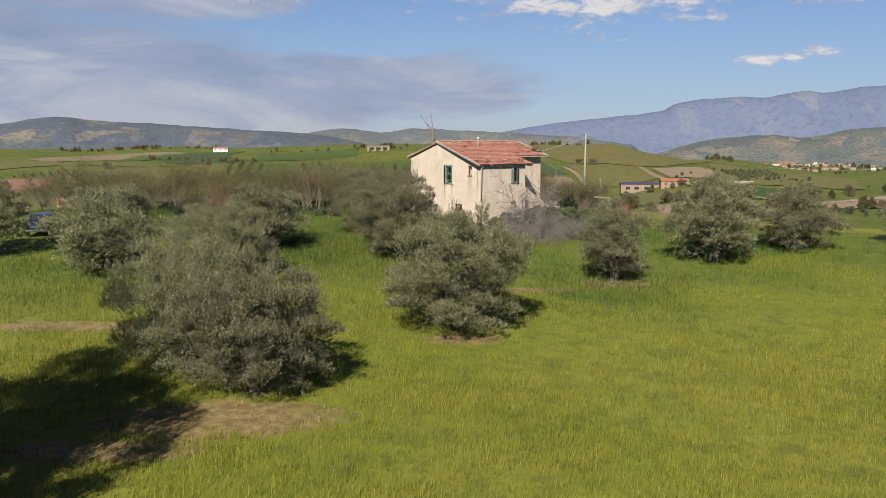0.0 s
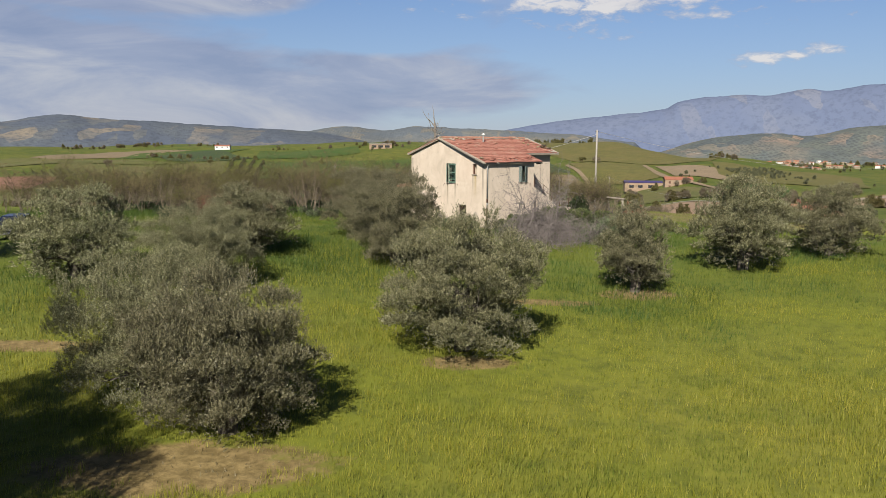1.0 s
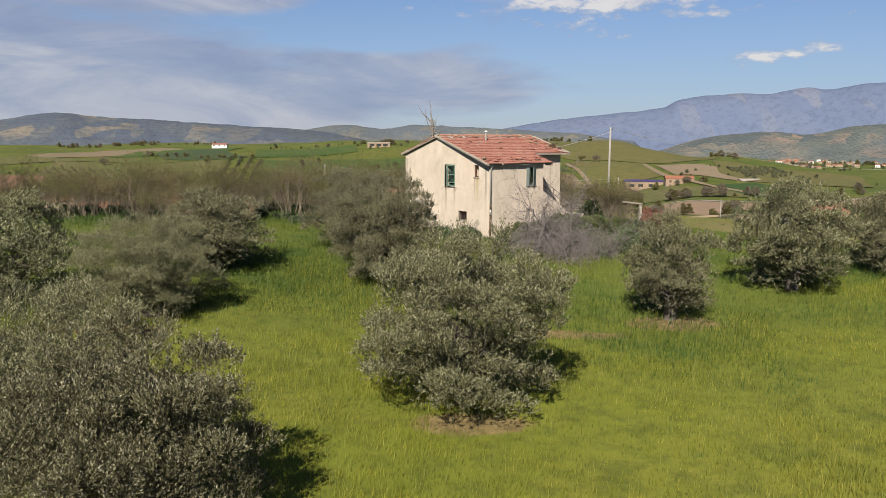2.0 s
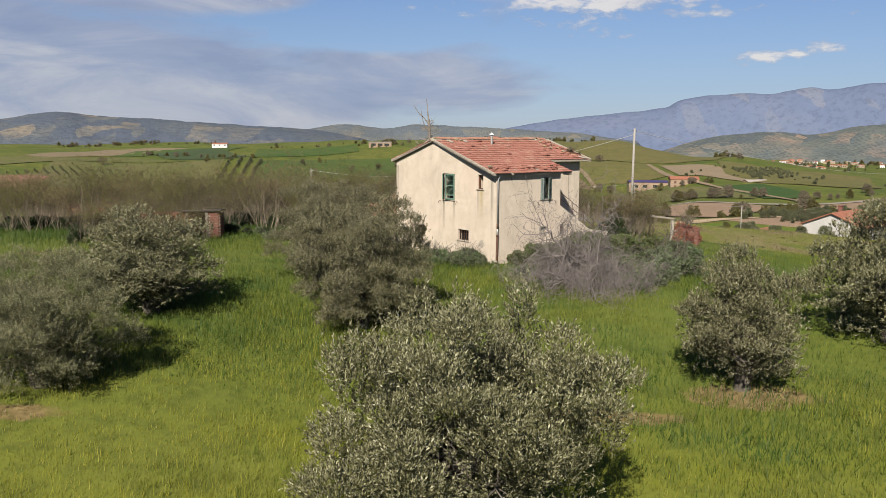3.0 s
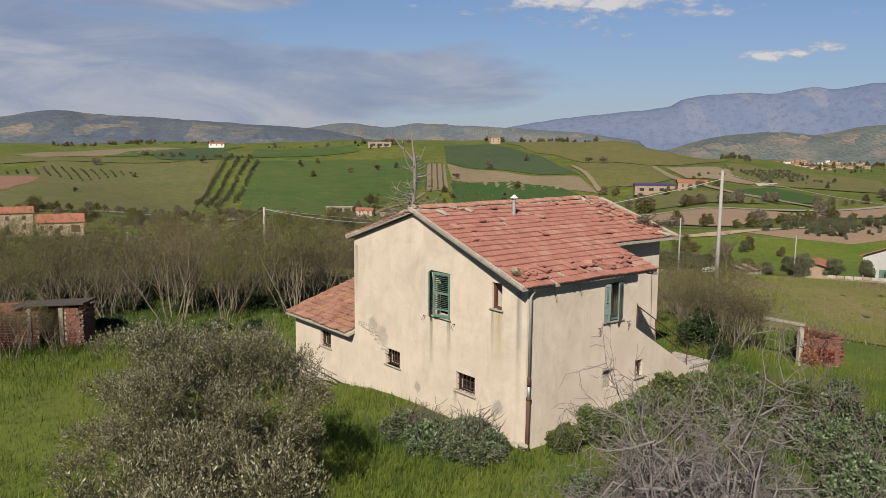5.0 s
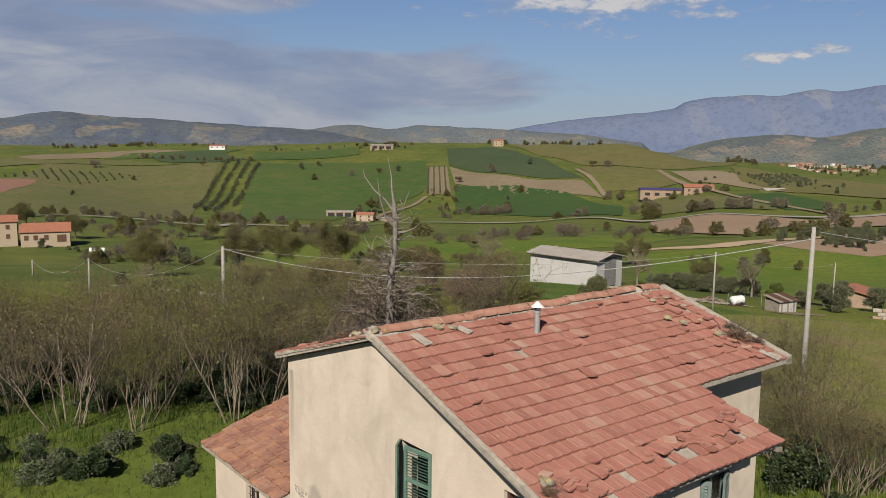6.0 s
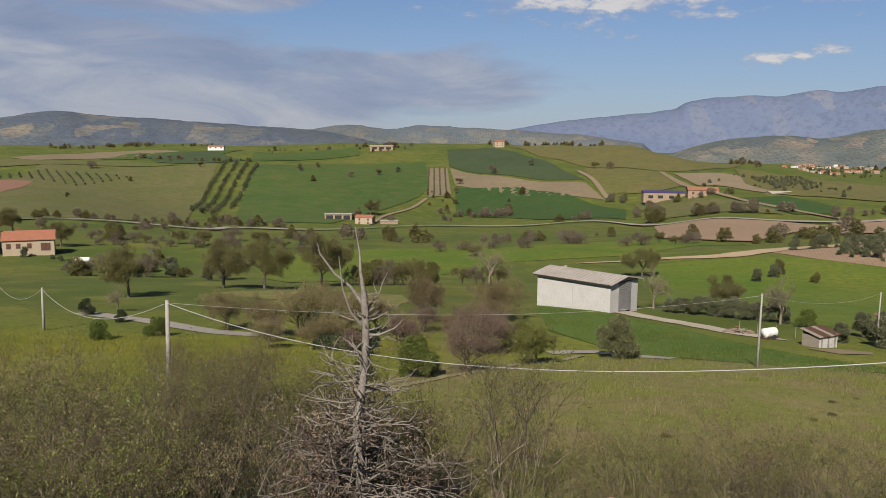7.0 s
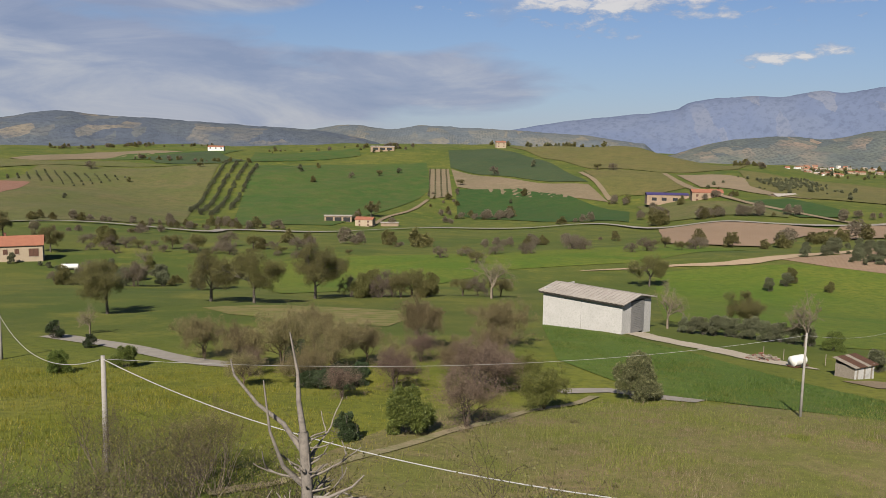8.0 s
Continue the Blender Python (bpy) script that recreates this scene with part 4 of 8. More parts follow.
def roof_tiles():
    rnd = random.Random(11)
    meshes = [tile_mesh(k) for k in range(4)]
    ang = math.atan(PITCH)
    step, wide = 0.355, 0.222
    near, rest = [], []
    lean = Matrix.Rotation(ang, 4, "Y")
    for row in range(17):
        x = RIDGE_X + (0.26 + row * step) * math.cos(ang)
        end = 9.4 if x < -1.75 else 5.72
        if x > 0.22:
            continue
        y = -0.08 - 0.24 * (x - RIDGE_X) / 5.7 + 0.14
        z0 = RIDGE_Z - PITCH * (x - RIDGE_X) + 0.012
        while y < end:
            if not (x > -0.3 and rnd.random() < 0.1) and rnd.random() > 0.004:
                odd = rnd.random() < (0.16 if (x > -0.9 or (y > 8.2 and x > -4)) else 0.035)
                m = (Matrix.Translation((x + rnd.uniform(-.008, .008) + (rnd.uniform(-.06, .12) if odd else 0), y, z0 + (0.03 if odd else 0) + 0.035 * noise.noise((x * 0.5, y * 0.5, 0)))) @ lean
                     @ Matrix.Rotation(radians(rnd.uniform(-1, 1) + (rnd.uniform(-14, 14) if odd else 0)), 4, "Z")
                     @ Matrix.Rotation(radians(rnd.uniform(-1, 1) + (rnd.uniform(-7, 3) if odd else 0)), 4, "Y"))
                near.append((rnd.randrange(4), m)) if x > -5.4 else rest.append((rnd.randrange(4), m))
            y += wide
    near.sort(key=lambda q: -(q[1].translation.x * 0.8 - q[1].translation.y * 0.25))
    rest += near[300:]
    for row in range(12):
        x = RIDGE_X - (0.26 + row * step) * math.cos(ang)
        y = -0.1
        while y < 9.4:
            m = Matrix.Translation((x, y, RIDGE_Z + PITCH * (x - RIDGE_X) + 0.012 + 0.05 * noise.noise((x * .6, y * .6, 4)))) @ Matrix.Rotation(math.pi, 4, "Z") @ lean \
                @ Matrix.Rotation(radians(rnd.uniform(-2, 2)), 4, "Z") @ Matrix.Rotation(radians(rnd.uniform(-2, 1)), 4, "Y")
            rest.append((rnd.randrange(4), m))
            y += wide
    for k in range(150):     # slipped and broken tiles lying on the far slope, along the eave and the back verge
        if k < 90:
            x, y, turn = RIDGE_X - 0.3 - 3.9 * rnd.random(), 0.2 + 8.6 * rnd.random(), 180
        elif k < 118:
            x, y, turn = -0.25 - 0.5 * rnd.random(), -0.2 + 5.6 * rnd.random(), 0
        else:
            x, y, turn = -2.2 - 3.0 * rnd.random(), 8.2 + 0.8 * rnd.random(), 0
        z = RIDGE_Z - PITCH * abs(x - RIDGE_X) + 0.085
        rest.append((rnd.randrange(4), Matrix.Translation((x, y, z)) @ Matrix.Rotation(radians(turn), 4, "Z") @ lean @ Matrix.Rotation(radians(rnd.gauss(0, 28)), 4, "Z")
                     @ Matrix.Rotation(radians(rnd.gauss(-2, 4)), 4, "Y") @ Matrix.Diagonal((rnd.uniform(0.35, 1), rnd.uniform(0.5, 1), 1, 1))))
    joined("roof_tiles", meshes, rest, house, "weathered red interlocking clay tiles")
    for k, m in near[:300]:
        ob = new("roof_tile", meshes[k])
        ob.parent = house
        ob.matrix_basis = m
    # half-round ridge tiles, uneven, some slipped
    bm = bmesh.new()
    rings = []
    for x, r in ((-0.17, 0.155), (0.17, 0.125)):
        for q in (r, r - 0.025):
            rings.append([bm.verts.new((x, q * math.cos(math.pi * i / 8), 0.85 * q * math.sin(math.pi * i / 8))) for i in range(9)])
    for i in range(8):
        bm.faces.new((rings[0][i], rings[2][i], rings[2][i + 1], rings[0][i + 1]))
        bm.faces.new((rings[1][i + 1], rings[3][i + 1], rings[3][i], rings[1][i]))
        bm.faces.new((rings[0][i + 1], rings[1][i + 1], rings[1][i], rings[0][i]))
        bm.faces.new((rings[2][i], rings[3][i], rings[3][i + 1], rings[2][i + 1]))
    cap = bpy.data.meshes.new("ridge_tile")
    bm.to_mesh(cap)
    bm.free()
    cap.materials.append(M["ridge_clay"])
    y = 0.25
    while y < 9.25:
        if not (8.2 < y < 8.6):
            ob = new("ridge_tile", cap)
            ob.parent = house
            ob.matrix_basis = Matrix.Translation((RIDGE_X + rnd.uniform(-.03, .03), y, RIDGE_Z + 0.04 + 0.05 * noise.noise((y * 0.7, 2, 9)) + rnd.uniform(-.01, .012))) @ Matrix.Rotation(radians(90 + rnd.uniform(-6, 6)), 4, "Z") \
                @ Matrix.Rotation(radians(rnd.uniform(-4, 4)), 4, "Y")
        y += 0.2
    bm = bmesh.new()
    edge = [(-0.2 + k * 0.09, 0.15 + 0.05 * noise.noise((k * 0.7, 2, 1)) + 0.05 * noise.noise((k * 0.23, 5, 1)), 0.02 * noise.noise((k * 0.9, 7, 3))) for k in range(107)]
    for (ya, wa, ha), (yb, wb, hb) in zip(edge, edge[1:]):
        prism(bm, [(RIDGE_X - 0.1, ya, RIDGE_Z - 0.06), (RIDGE_X + wa, ya, RIDGE_Z - 0.1), (RIDGE_X + wb, yb, RIDGE_Z - 0.1), (RIDGE_X - 0.1, yb, RIDGE_Z - 0.06),
                   (RIDGE_X - 0.1, ya, RIDGE_Z + 0.1 + ha), (RIDGE_X + wa, ya, RIDGE_Z + 0.0 + ha), (RIDGE_X + wb, yb, RIDGE_Z + 0.0 + hb), (RIDGE_X - 0.1, yb, RIDGE_Z + 0.1 + hb)])
    part("ridge_mortar", bm, M["mortar"], house, "crumbling pale mortar")


def roof_debris():
    rnd = random.Random(5)
    for k in range(34):      # rubble scattered about the front of the ridge
        bm = bmesh.new()
        d = abs(rnd.gauss(0, 0.55)) - 0.1
        stone(bm, (RIDGE_X - d, 0.05 + rnd.uniform(-.2, .5), RIDGE_Z + 0.1 - PITCH * abs(d) + rnd.uniform(-.02, .05)), rnd.uniform(.04, .12), k + 300, 0.6)
        tagged(part("rubble_stone", bm, M[("concrete", "stone", "brick", "concrete")[k % 4]], None), "pale rubble stone lying on the roof ridge", "stone", "rubble on the roof").matrix_world = HOUSE
    for k, (x, y) in enumerate(((-5.31, 1.42), (-5.2, 1.75), (-5.21, 8.32), (-4.88, 8.19), (-4.91, 8.78), (-4.43, 8.88), (-4.07, 7.75), (-3.76, 7.96), (-3.7, 8.57), (-3.04, 8.47), (-0.6, 0.05))):
        bm = bmesh.new()
        stone(bm, (x, y, RIDGE_Z - PITCH * (x - RIDGE_X) + 0.1), rnd.uniform(.11, .17), k + 340, 0.5)
        tagged(part("roof_stone", bm, M["stone"], None), "lichened stone weighing down the roof tiles", "stone", "stones on the roof").matrix_world = HOUSE
    for x, y, w_, l_, turn in ((-5.05, 1.95, 0.34, 0.2, 24), (-3.45, 9.15, 0.5, 0.26, -30), (-1.95, 8.95, 0.5, 0.3, 12), (-2.1, 8.6, 0.4, 0.26, -14), (-5.0, 0.75, 0.5, 0.22, 8)):
        bm = bmesh.new()
        block(bm, -w_ / 2, w_ / 2, -l_ / 2, l_ / 2, 0, 0.04, None, 0.012)
        ob = part("loose_slab", bm, M["tile" if turn < 0 else "concrete"], None)
        ob.matrix_world = HOUSE @ Matrix.Translation((x, y, RIDGE_Z - PITCH * (x - RIDGE_X) + 0.075)) @ Matrix.Rotation(math.atan(PITCH), 4, "Y") @ Matrix.Rotation(radians(turn), 4, "Z")
        tagged(ob, "loose broken slab lying on the roof tiles", "slab", "loose slabs on the roof")
    # flue
    f = empty("flue_pipe", HOUSE, "short grey flue pipe with a pale conical cowl", "flue")
    x, y = -4.55, 3.65
    z = RIDGE_Z - PITCH * (x - RIDGE_X)
    bm = bmesh.new()
    tube(bm, [(x, y, z - 0.1), (x, y, z + 0.52)], 0.065, 0.065, 12)
    tube(bm, [(x, y, z + 0.50), (x, y, z + 0.56)], 0.085, 0.085, 12)
    part("pipe", bm, M["zinc"], f, smooth=False)
    for a in (0.4, 2.5, 4.6):
        bm = bmesh.new()
        tube(bm, [(x + .06 * math.cos(a), y + .06 * math.sin(a), z + 0.54), (x + .06 * math.cos(a), y + .06 * math.sin(a), z + 0.66)], 0.012, 0.012, 5)
        part("stay", bm, M["rust"], f)
    bm = bmesh.new()
    tube(bm, [(x, y, z + 0.64), (x, y, z + 0.69), (x, y, z + 0.76)], 0.15, 0.03, 14)
    part("cowl", bm, M["white_paint"], f)


def louvre_leaf(name, w, h, mat, parent, m, label, gap_low=False):
    """A louvred shutter leaf, hinged at x = 0."""
    leaf = new(name)
    leaf.parent = parent
    leaf.matrix_basis = m
    leaf["label"] = label
    bm = bmesh.new()
    for x0, x1, z0, z1 in ((0, 0.07, 0, h), (w - 0.07, w, 0, h), (0.07, w - 0.07, 0, 0.1), (0.07, w - 0.07, h - 0.08, h), (0.07, w - 0.07, h * 0.52, h * 0.52 + 0.07), (0.07, w - 0.07, 0.24, 0.3)):
        block(bm, x0, x1, -0.024, 0.02, z0, z1)
    part("shutter_frame", bm, mat, leaf)
    z = 0.33 if gap_low else 0.13
    while z < h - 0.1:
        if not (h * 0.5 < z < h * 0.58):
            bm = bmesh.new()
            block(bm, 0.065, w - 0.065, -0.026, 0.026, z - 0.004, z + 0.004, Matrix.Translation((0, 0, z)) @ Matrix.Rotation(radians(42), 4, "X") @ Matrix.Translation((0, 0, -z)))
            part("slat", bm, mat, leaf)
        z += 0.062
    return leaf


def sill(parent, x0, x1, z, m):
    bm = bmesh.new()
    block(bm, x0 - 0.07, x1 + 0.07, -0.06, 0.2, z - 0.05, z, m, 0.01)
    part("sill", bm, M["concrete"], parent)


def grille(parent, x0, x1, z0, z1, m, bars=5):
    """A barred, blind little window."""
    win = new("barred_window")
    win.parent = parent
    win["label"] = "small dark barred window"
    bm = bmesh.new()
    t = 0.04
    for a, b, c, d in ((x0, x1, z0, z0 + t), (x0, x1, z1 - t, z1), (x0, x0 + t, z0 + t, z1 - t), (x1 - t, x1, z0 + t, z1 - t)):
        block(bm, a, b, 0.16, 0.2, c, d, m)
    part("window_frame", bm, M["dark_iron"], win)
    # a flat black sheet stands in for the unlit room
    bm = bmesh.new()
    block(bm, x0 + 0.01, x1 - 0.01, 0.3, 0.32, z0 + 0.01, z1 - 0.01, m)
    part("pane", bm, M["room_black"], win, "black pane in place of the dark room")
    for k in range(bars):
        x = x0 + (x1 - x0) * (k + 0.5) / bars
        bm = bmesh.new()
        tube(bm, [m @ Vector((x, 0.07, z0)), m @ Vector((x, 0.07, z1))], 0.011, 0.011, 6)
        part("bar", bm, M["rust"], win)
    for z in (z0 + (z1 - z0) * 0.33, z0 + (z1 - z0) * 0.66):
        bm = bmesh.new()
        tube(bm, [m @ Vector((x0, 0.075, z)), m @ Vector((x1, 0.075, z))], 0.01, 0.01, 6)
        part("bar", bm, M["rust"], win)
    sill(parent, x0, x1, z0, m)


def house_openings():
    I = Matrix.Identity(4)
    SIDE = Matrix.Rotation(radians(90), 4, "Z")     # x runs along the side wall, y into it
    # green shuttered window on the gable: one leaf closed, the other ajar
    win = new("shuttered_window")
    win.parent = house
    win["label"] = "green louvred shutters, one leaf ajar"
    louvre_leaf("shutter", 0.74, 1.5, M["green_paint"], win, Matrix.Translation((-3.62, -0.01, 3.09)) @ Matrix.Rotation(radians(180 + 9), 4, "Z"), "closed green louvred leaf", True)
    louvre_leaf("shutter", 0.34, 1.5, M["green_paint"], win, Matrix.Translation((-4.67, 0.0, 3.09)) @ Matrix.Rotation(radians(-48), 4, "Z"), "green louvred leaf ajar", True)
    sill(house, -4.68, -3.62, 3.08, I)
    # the small open window
    bm = bmesh.new()
    for a, b, c, d in ((-1.57, -1.5, 3.83, 4.64), (-1.14, -1.1, 3.83, 4.64), (-1.5, -1.14, 3.83, 3.89)):
        block(bm, a, b, 0.08, 0.16, c, d)
    part("window_frame", bm, M["brown_wood"], house, "bare brown window frame")
    sill(house, -1.57, -1.1, 3.83, I)
    grille(house, -3.27, -2.32, 0.8, 1.42, I)
    grille(house, -7.35, -6.47, 0.77, 1.36, I)
    # the window on the side wall, shutters hanging open, casement behind
    win = new("shuttered_window")
    win.parent = house
    win["label"] = "weathered grey-green shutters hanging open on a broken casement"
    louvre_leaf("shutter", 0.46, 1.24, M["grey_paint"], win, SIDE @ Matrix.Translation((4.3, 0.0, 3.2)) @ Matrix.Rotation(radians(180 + 24), 4, "Z"), "weathered shutter leaf hanging open")
    louvre_leaf("shutter", 0.2, 1.24, M["grey_paint"], win, SIDE @ Matrix.Translation((3.4, 0.0, 3.2)) @ Matrix.Rotation(radians(-40), 4, "Z"), "weathered shutter leaf")
    bm = bmesh.new()
    for a, b, c, d in ((3.4, 3.46, 3.2, 4.45), (4.24, 4.3, 3.2, 4.45), (3.46, 4.24, 3.2, 3.27), (3.46, 4.24, 4.39, 4.45), (3.82, 3.88, 3.27, 4.39), (3.46, 3.82, 3.6, 3.65)):
        block(bm, a, b, 0.1, 0.15, c, d, SIDE)
    part("window_frame", bm, M["grey_paint"], win)
    bm = bmesh.new()
    block(bm, 3.89, 4.23, 0.12, 0.125, 3.28, 4.38, SIDE)
    part("pane", bm, M["glass"], win, "dusty glass pane")
    sill(house, 3.4, 4.3, 3.2, SIDE)
    # a walled-up opening and a little lower window
    bm = bmesh.new()
    block(bm, 3.46, 3.89, 0.09, 0.3, 0.99, 1.59, SIDE)
    part("walled_up_window", bm, M["mortar"], house, "walled-up little window")
    bm = bmesh.new()
    block(bm, 3.4, 3.95, -0.05, 0.15, 1.6, 1.66, SIDE)
    part("lintel", bm, M["concrete"], house)
    # shutter holdbacks
    for m, x, z in ((I, -4.95, 2.98), (I, -3.35, 2.98), (SIDE, 3.15, 3.05), (SIDE, 4.55, 3.08)):
        bm = bmesh.new()
        tube(bm, [m @ Vector(p) for p in ((x, 0, z), (x, -0.1, z), (x - 0.04, -0.12, z - 0.07), (x - 0.07, -0.11, z - 0.16))], 0.012, 0.01, 5)
        tube(bm, [m @ Vector(p) for p in ((x, -0.1, z), (x + 0.05, -0.12, z + 0.04))], 0.012, 0.01, 5)
        part("shutter_catch", bm, M["rust"], house)
    # rainwater pipe at the corner: grey above, iron below
    pipe = new("downpipe")
    pipe.parent = house
    bm = bmesh.new()
    tube(bm, [(0.16, 0.2, 4.66), (0.12, 0.12, 4.56), (0.06, 0.08, 4.42), (0.06, 0.07, 2.0)], 0.045, 0.045, 8)
    tube(bm, [(0.06, 0.07, 1.75), (0.06, 0.07, 1.35)], 0.045, 0.045, 8)
    part("pipe", bm, M["zinc"], pipe, "pale zinc rainwater pipe", True)
    bm = bmesh.new()
    tube(bm, [(0.06, 0.07, 2.02), (0.065, 0.07, 1.72)], 0.052, 0.052, 8)
    tube(bm, [(0.06, 0.07, 1.36), (0.03, 0.05, -1.0)], 0.06, 0.06, 8)
    tube(bm, [(0.06, 0.07, 1.38), (0.06, 0.07, 1.30)], 0.075, 0.075, 8)
    part("cast_iron_pipe", bm, M["rust"], pipe, "rusty cast iron foot of the rainwater pipe", True)
    # loose wires under the eave
    for y, d in ((0.9, 0.28), (2.0, 0.2), (5.5, 1.9)):
        bm = bmesh.new()
        tube(bm, [(0.19, y, 4.7), (0.2, y + 0.02, 4.6 - d * .5), (0.17, y + 0.1, 4.6 - d), (0.1, y + 0.2, 4.68 - d)], 0.009, 0.009, 4)
        part("loose_wire", bm, M["dark_iron"], house)
    bm = bmesh.new()
    block(bm, -0.35, 0.26, 5.58, 5.72, 4.56, 4.64)
    part("rafter_end", bm, M["dry_wood"], house)


def house_stair():
    st = new("outside_stair")
    st.parent = house
    st["label"] = "masonry outside stair with an iron handrail"
    bm = bmesh.new()
    # outer flank, flush with the side wall, with a sloping top and a small window
    top = lambda y: max(0.95, 2.95 - 0.625 * max(0.0, y - 4.8))
    wall(bm, "y", -0.004, STEP_Y, 8.1, -0.28, -1.6, top, [(5.06, 5.46, 1.08, 1.66)])
    wall(bm, "y", -0.004, 8.1, 9.3, -0.28, -1.6, lambda y: 0.93)
    part("stair_wall", bm, M["plaster"], st)
    for k in range(10):
        bm = bmesh.new()
        y = STEP_Y + 0.02 + k * 0.29
        block(bm, -1.35, -0.29, y, y + 0.31, -1.6, 2.62 - k * 0.175, None, 0.01)
        part("step", bm, M["concrete"], st)
    bm = bmesh.new()
    block(bm, -1.5, 0.03, 8.1, 9.36, 0.86, 0.98, None, 0.015)
    part("landing_slab", bm, M["concrete"], st)
    bm = bmesh.new()
    block(bm, -1.4, -0.3, 8.1, 9.28, -1.6, 0.86)
    part("landing_base", bm, M["plaster"], st)
    rail = new("handrail")
    rail.parent = st
    rail["label"] = "thin rusty iron handrail"
    def rz(y):
        return top(y)
    for lift in (0.8, 0.42):
        bm = bmesh.new()
        tube(bm, [(-0.1, 4.98, rz(4.98) + lift), (-0.1, 8.1, rz(8.1) + lift), (-0.1, 9.2, 0.95 + lift * 0.9)], 0.02, 0.02, 6)
        part("rail", bm, M["rust"], rail)
    for y in (5.2, 6.2, 7.2, 8.1, 9.15):
        bm = bmesh.new()
        tube(bm, [(-0.1, y, rz(y) - 0.05), (-0.1, y, rz(y) + 0.8)], 0.018, 0.018, 6)
        part("rail_post", bm, M["rust"], rail)
    grille(house, 5.06, 5.46, 1.08, 1.66, Matrix.Rotation(radians(90), 4, "Z"), 2)


def house_annex():
    an = new("lean_to")
    an.parent = house
    an["label"] = "low plastered lean-to with a patched clay tile roof"
    x0, x1, y1 = -14.35, LEFT_X - 0.004, 4.1
    e, sl = 1.56, 0.315
    bm = bmesh.new()
    wall(bm, "x", 0.01, x0, x1, 0.35, -2.2, lambda x: e, [(-12.2, -11.35, 0.45, 1.1)])
    part("wall", bm, M["plaster"], an)
    bm = bmesh.new()
    wall(bm, "y", x0, 0.36, y1, 0.35, -2.2, lambda y: e + sl * y)
    wall(bm, "x", y1, x0 + 0.35, x1, -0.35, -2.2, lambda x: e + sl * y1)
    part("wall", bm, M["plaster"], an)
    bm = bmesh.new()
    z0 = e + 0.02
    prism(bm, [(x0 - .25, -.3, z0 - .22), (x1, -.3, z0 - .22), (x1, y1 + .2, z0 + sl * (y1 + .2) - .12), (x0 - .25, y1 + .2, z0 + sl * (y1 + .2) - .12),
               (x0 - .25, -.3, z0 - .12), (x1, -.3, z0 - .12), (x1, y1 + .2, z0 + sl * (y1 + .2) - .02), (x0 - .25, y1 + .2, z0 + sl * (y1 + .2) - .02)])
    part("roof_slab", bm, M["concrete"], an)
    grille(an, -12.2, -11.35, 0.45, 1.1, Matrix.Translation((0, 0.02, 0)), 4)
    meshes = [tile_mesh(k + 9) for k in range(3)]
    for me in meshes:
        me.materials[0] = M["old_tile"]
    rnd = random.Random(8)
    ang = math.atan(sl)
    placed = []
    for row in range(15):
        y = -0.15 + row * 0.35 * math.cos(ang)
        x = x0 - 0.1
        while x < x1 - 0.1:
            z = z0 + sl * y + 0.03 + 0.05 * noise.noise((x * .6, y * .7, 2))
            placed.append((rnd.randrange(3), Matrix.Translation((x, y, z)) @ Matrix.Rotation(radians(-90), 4, "Z") @ Matrix.Rotation(ang, 4, "Y")
                           @ Matrix.Rotation(radians(rnd.gauss(0, 8)), 4, "Z") @ Matrix.Rotation(radians(rnd.gauss(0, 5)), 4, "X") @ Matrix.Rotation(radians(rnd.gauss(0, 4)), 4, "Y")))
            x += 0.222
    joined("roof_tiles", meshes, placed, an, "uneven red clay tiles with yellow lichen")


house_walls()
roof_slab()
roof_debris()
house_openings()
house_stair()
house_annex()

# ---------------------------------------------------------------- plants
M["fresh_leaf"] = leafy("fresh_leaf", (0.065, 0.1, 0.016), (0.14, 0.19, 0.032), (0.26, 0.31, 0.07), 0.35)
M["dark_leaf"] = leafy("dark_leaf", (0.03, 0.05, 0.016), (0.05, 0.08, 0.026), (0.085, 0.115, 0.045), 0.3)
M["bud_leaf"] = leafy("bud_leaf", (0.155, 0.125, 0.054), (0.25, 0.205, 0.09), (0.35, 0.29, 0.135), 0.4)
M["olive_brown_leaf"] = leafy("olive_brown_leaf", (0.11, 0.105, 0.032), (0.18, 0.165, 0.05), (0.25, 0.23, 0.08), 0.4)
M["spring_leaf"] = leafy("spring_leaf", (0.09, 0.1, 0.02), (0.16, 0.17, 0.034), (0.25, 0.25, 0.06), 0.4)
M["weed_leaf"] = leafy("weed_leaf", (0.06, 0.085, 0.035), (0.125, 0.16, 0.07), (0.25, 0.29, 0.16), 0.3)
M["bramble_leaf"] = leafy("bramble_leaf", (0.06, 0.085, 0.026), (0.115, 0.145, 0.046), (0.21, 0.235, 0.085), 0.3)
M["dry_leaf"] = leafy("dry_leaf", (0.11, 0.07, 0.05), (0.19, 0.125, 0.09), (0.28, 0.2, 0.145), 0.25)
M["needle"] = leafy("needle", (0.02, 0.035, 0.014), (0.035, 0.055, 0.022), (0.05, 0.075, 0.03), 0.1)
M["grass_blade"] = leafy("grass_blade", (0.0847, 0.114, 0.00986), (0.165, 0.189, 0.0183), (0.254, 0.251, 0.0387), 0.4, drifts=((0.033, 0.0748, 0.00986), (0.0659, 0.123, 0.0183), (0.122, 0.176, 0.0352)))
M["gold_blade"] = leafy("gold_blade", (0.173, 0.198, 0.0166), (0.314, 0.312, 0.0283), (0.454, 0.395, 0.0707), 0.45, drifts=((0.0973, 0.146, 0.0133), (0.206, 0.239, 0.025), (0.324, 0.322, 0.0582)))
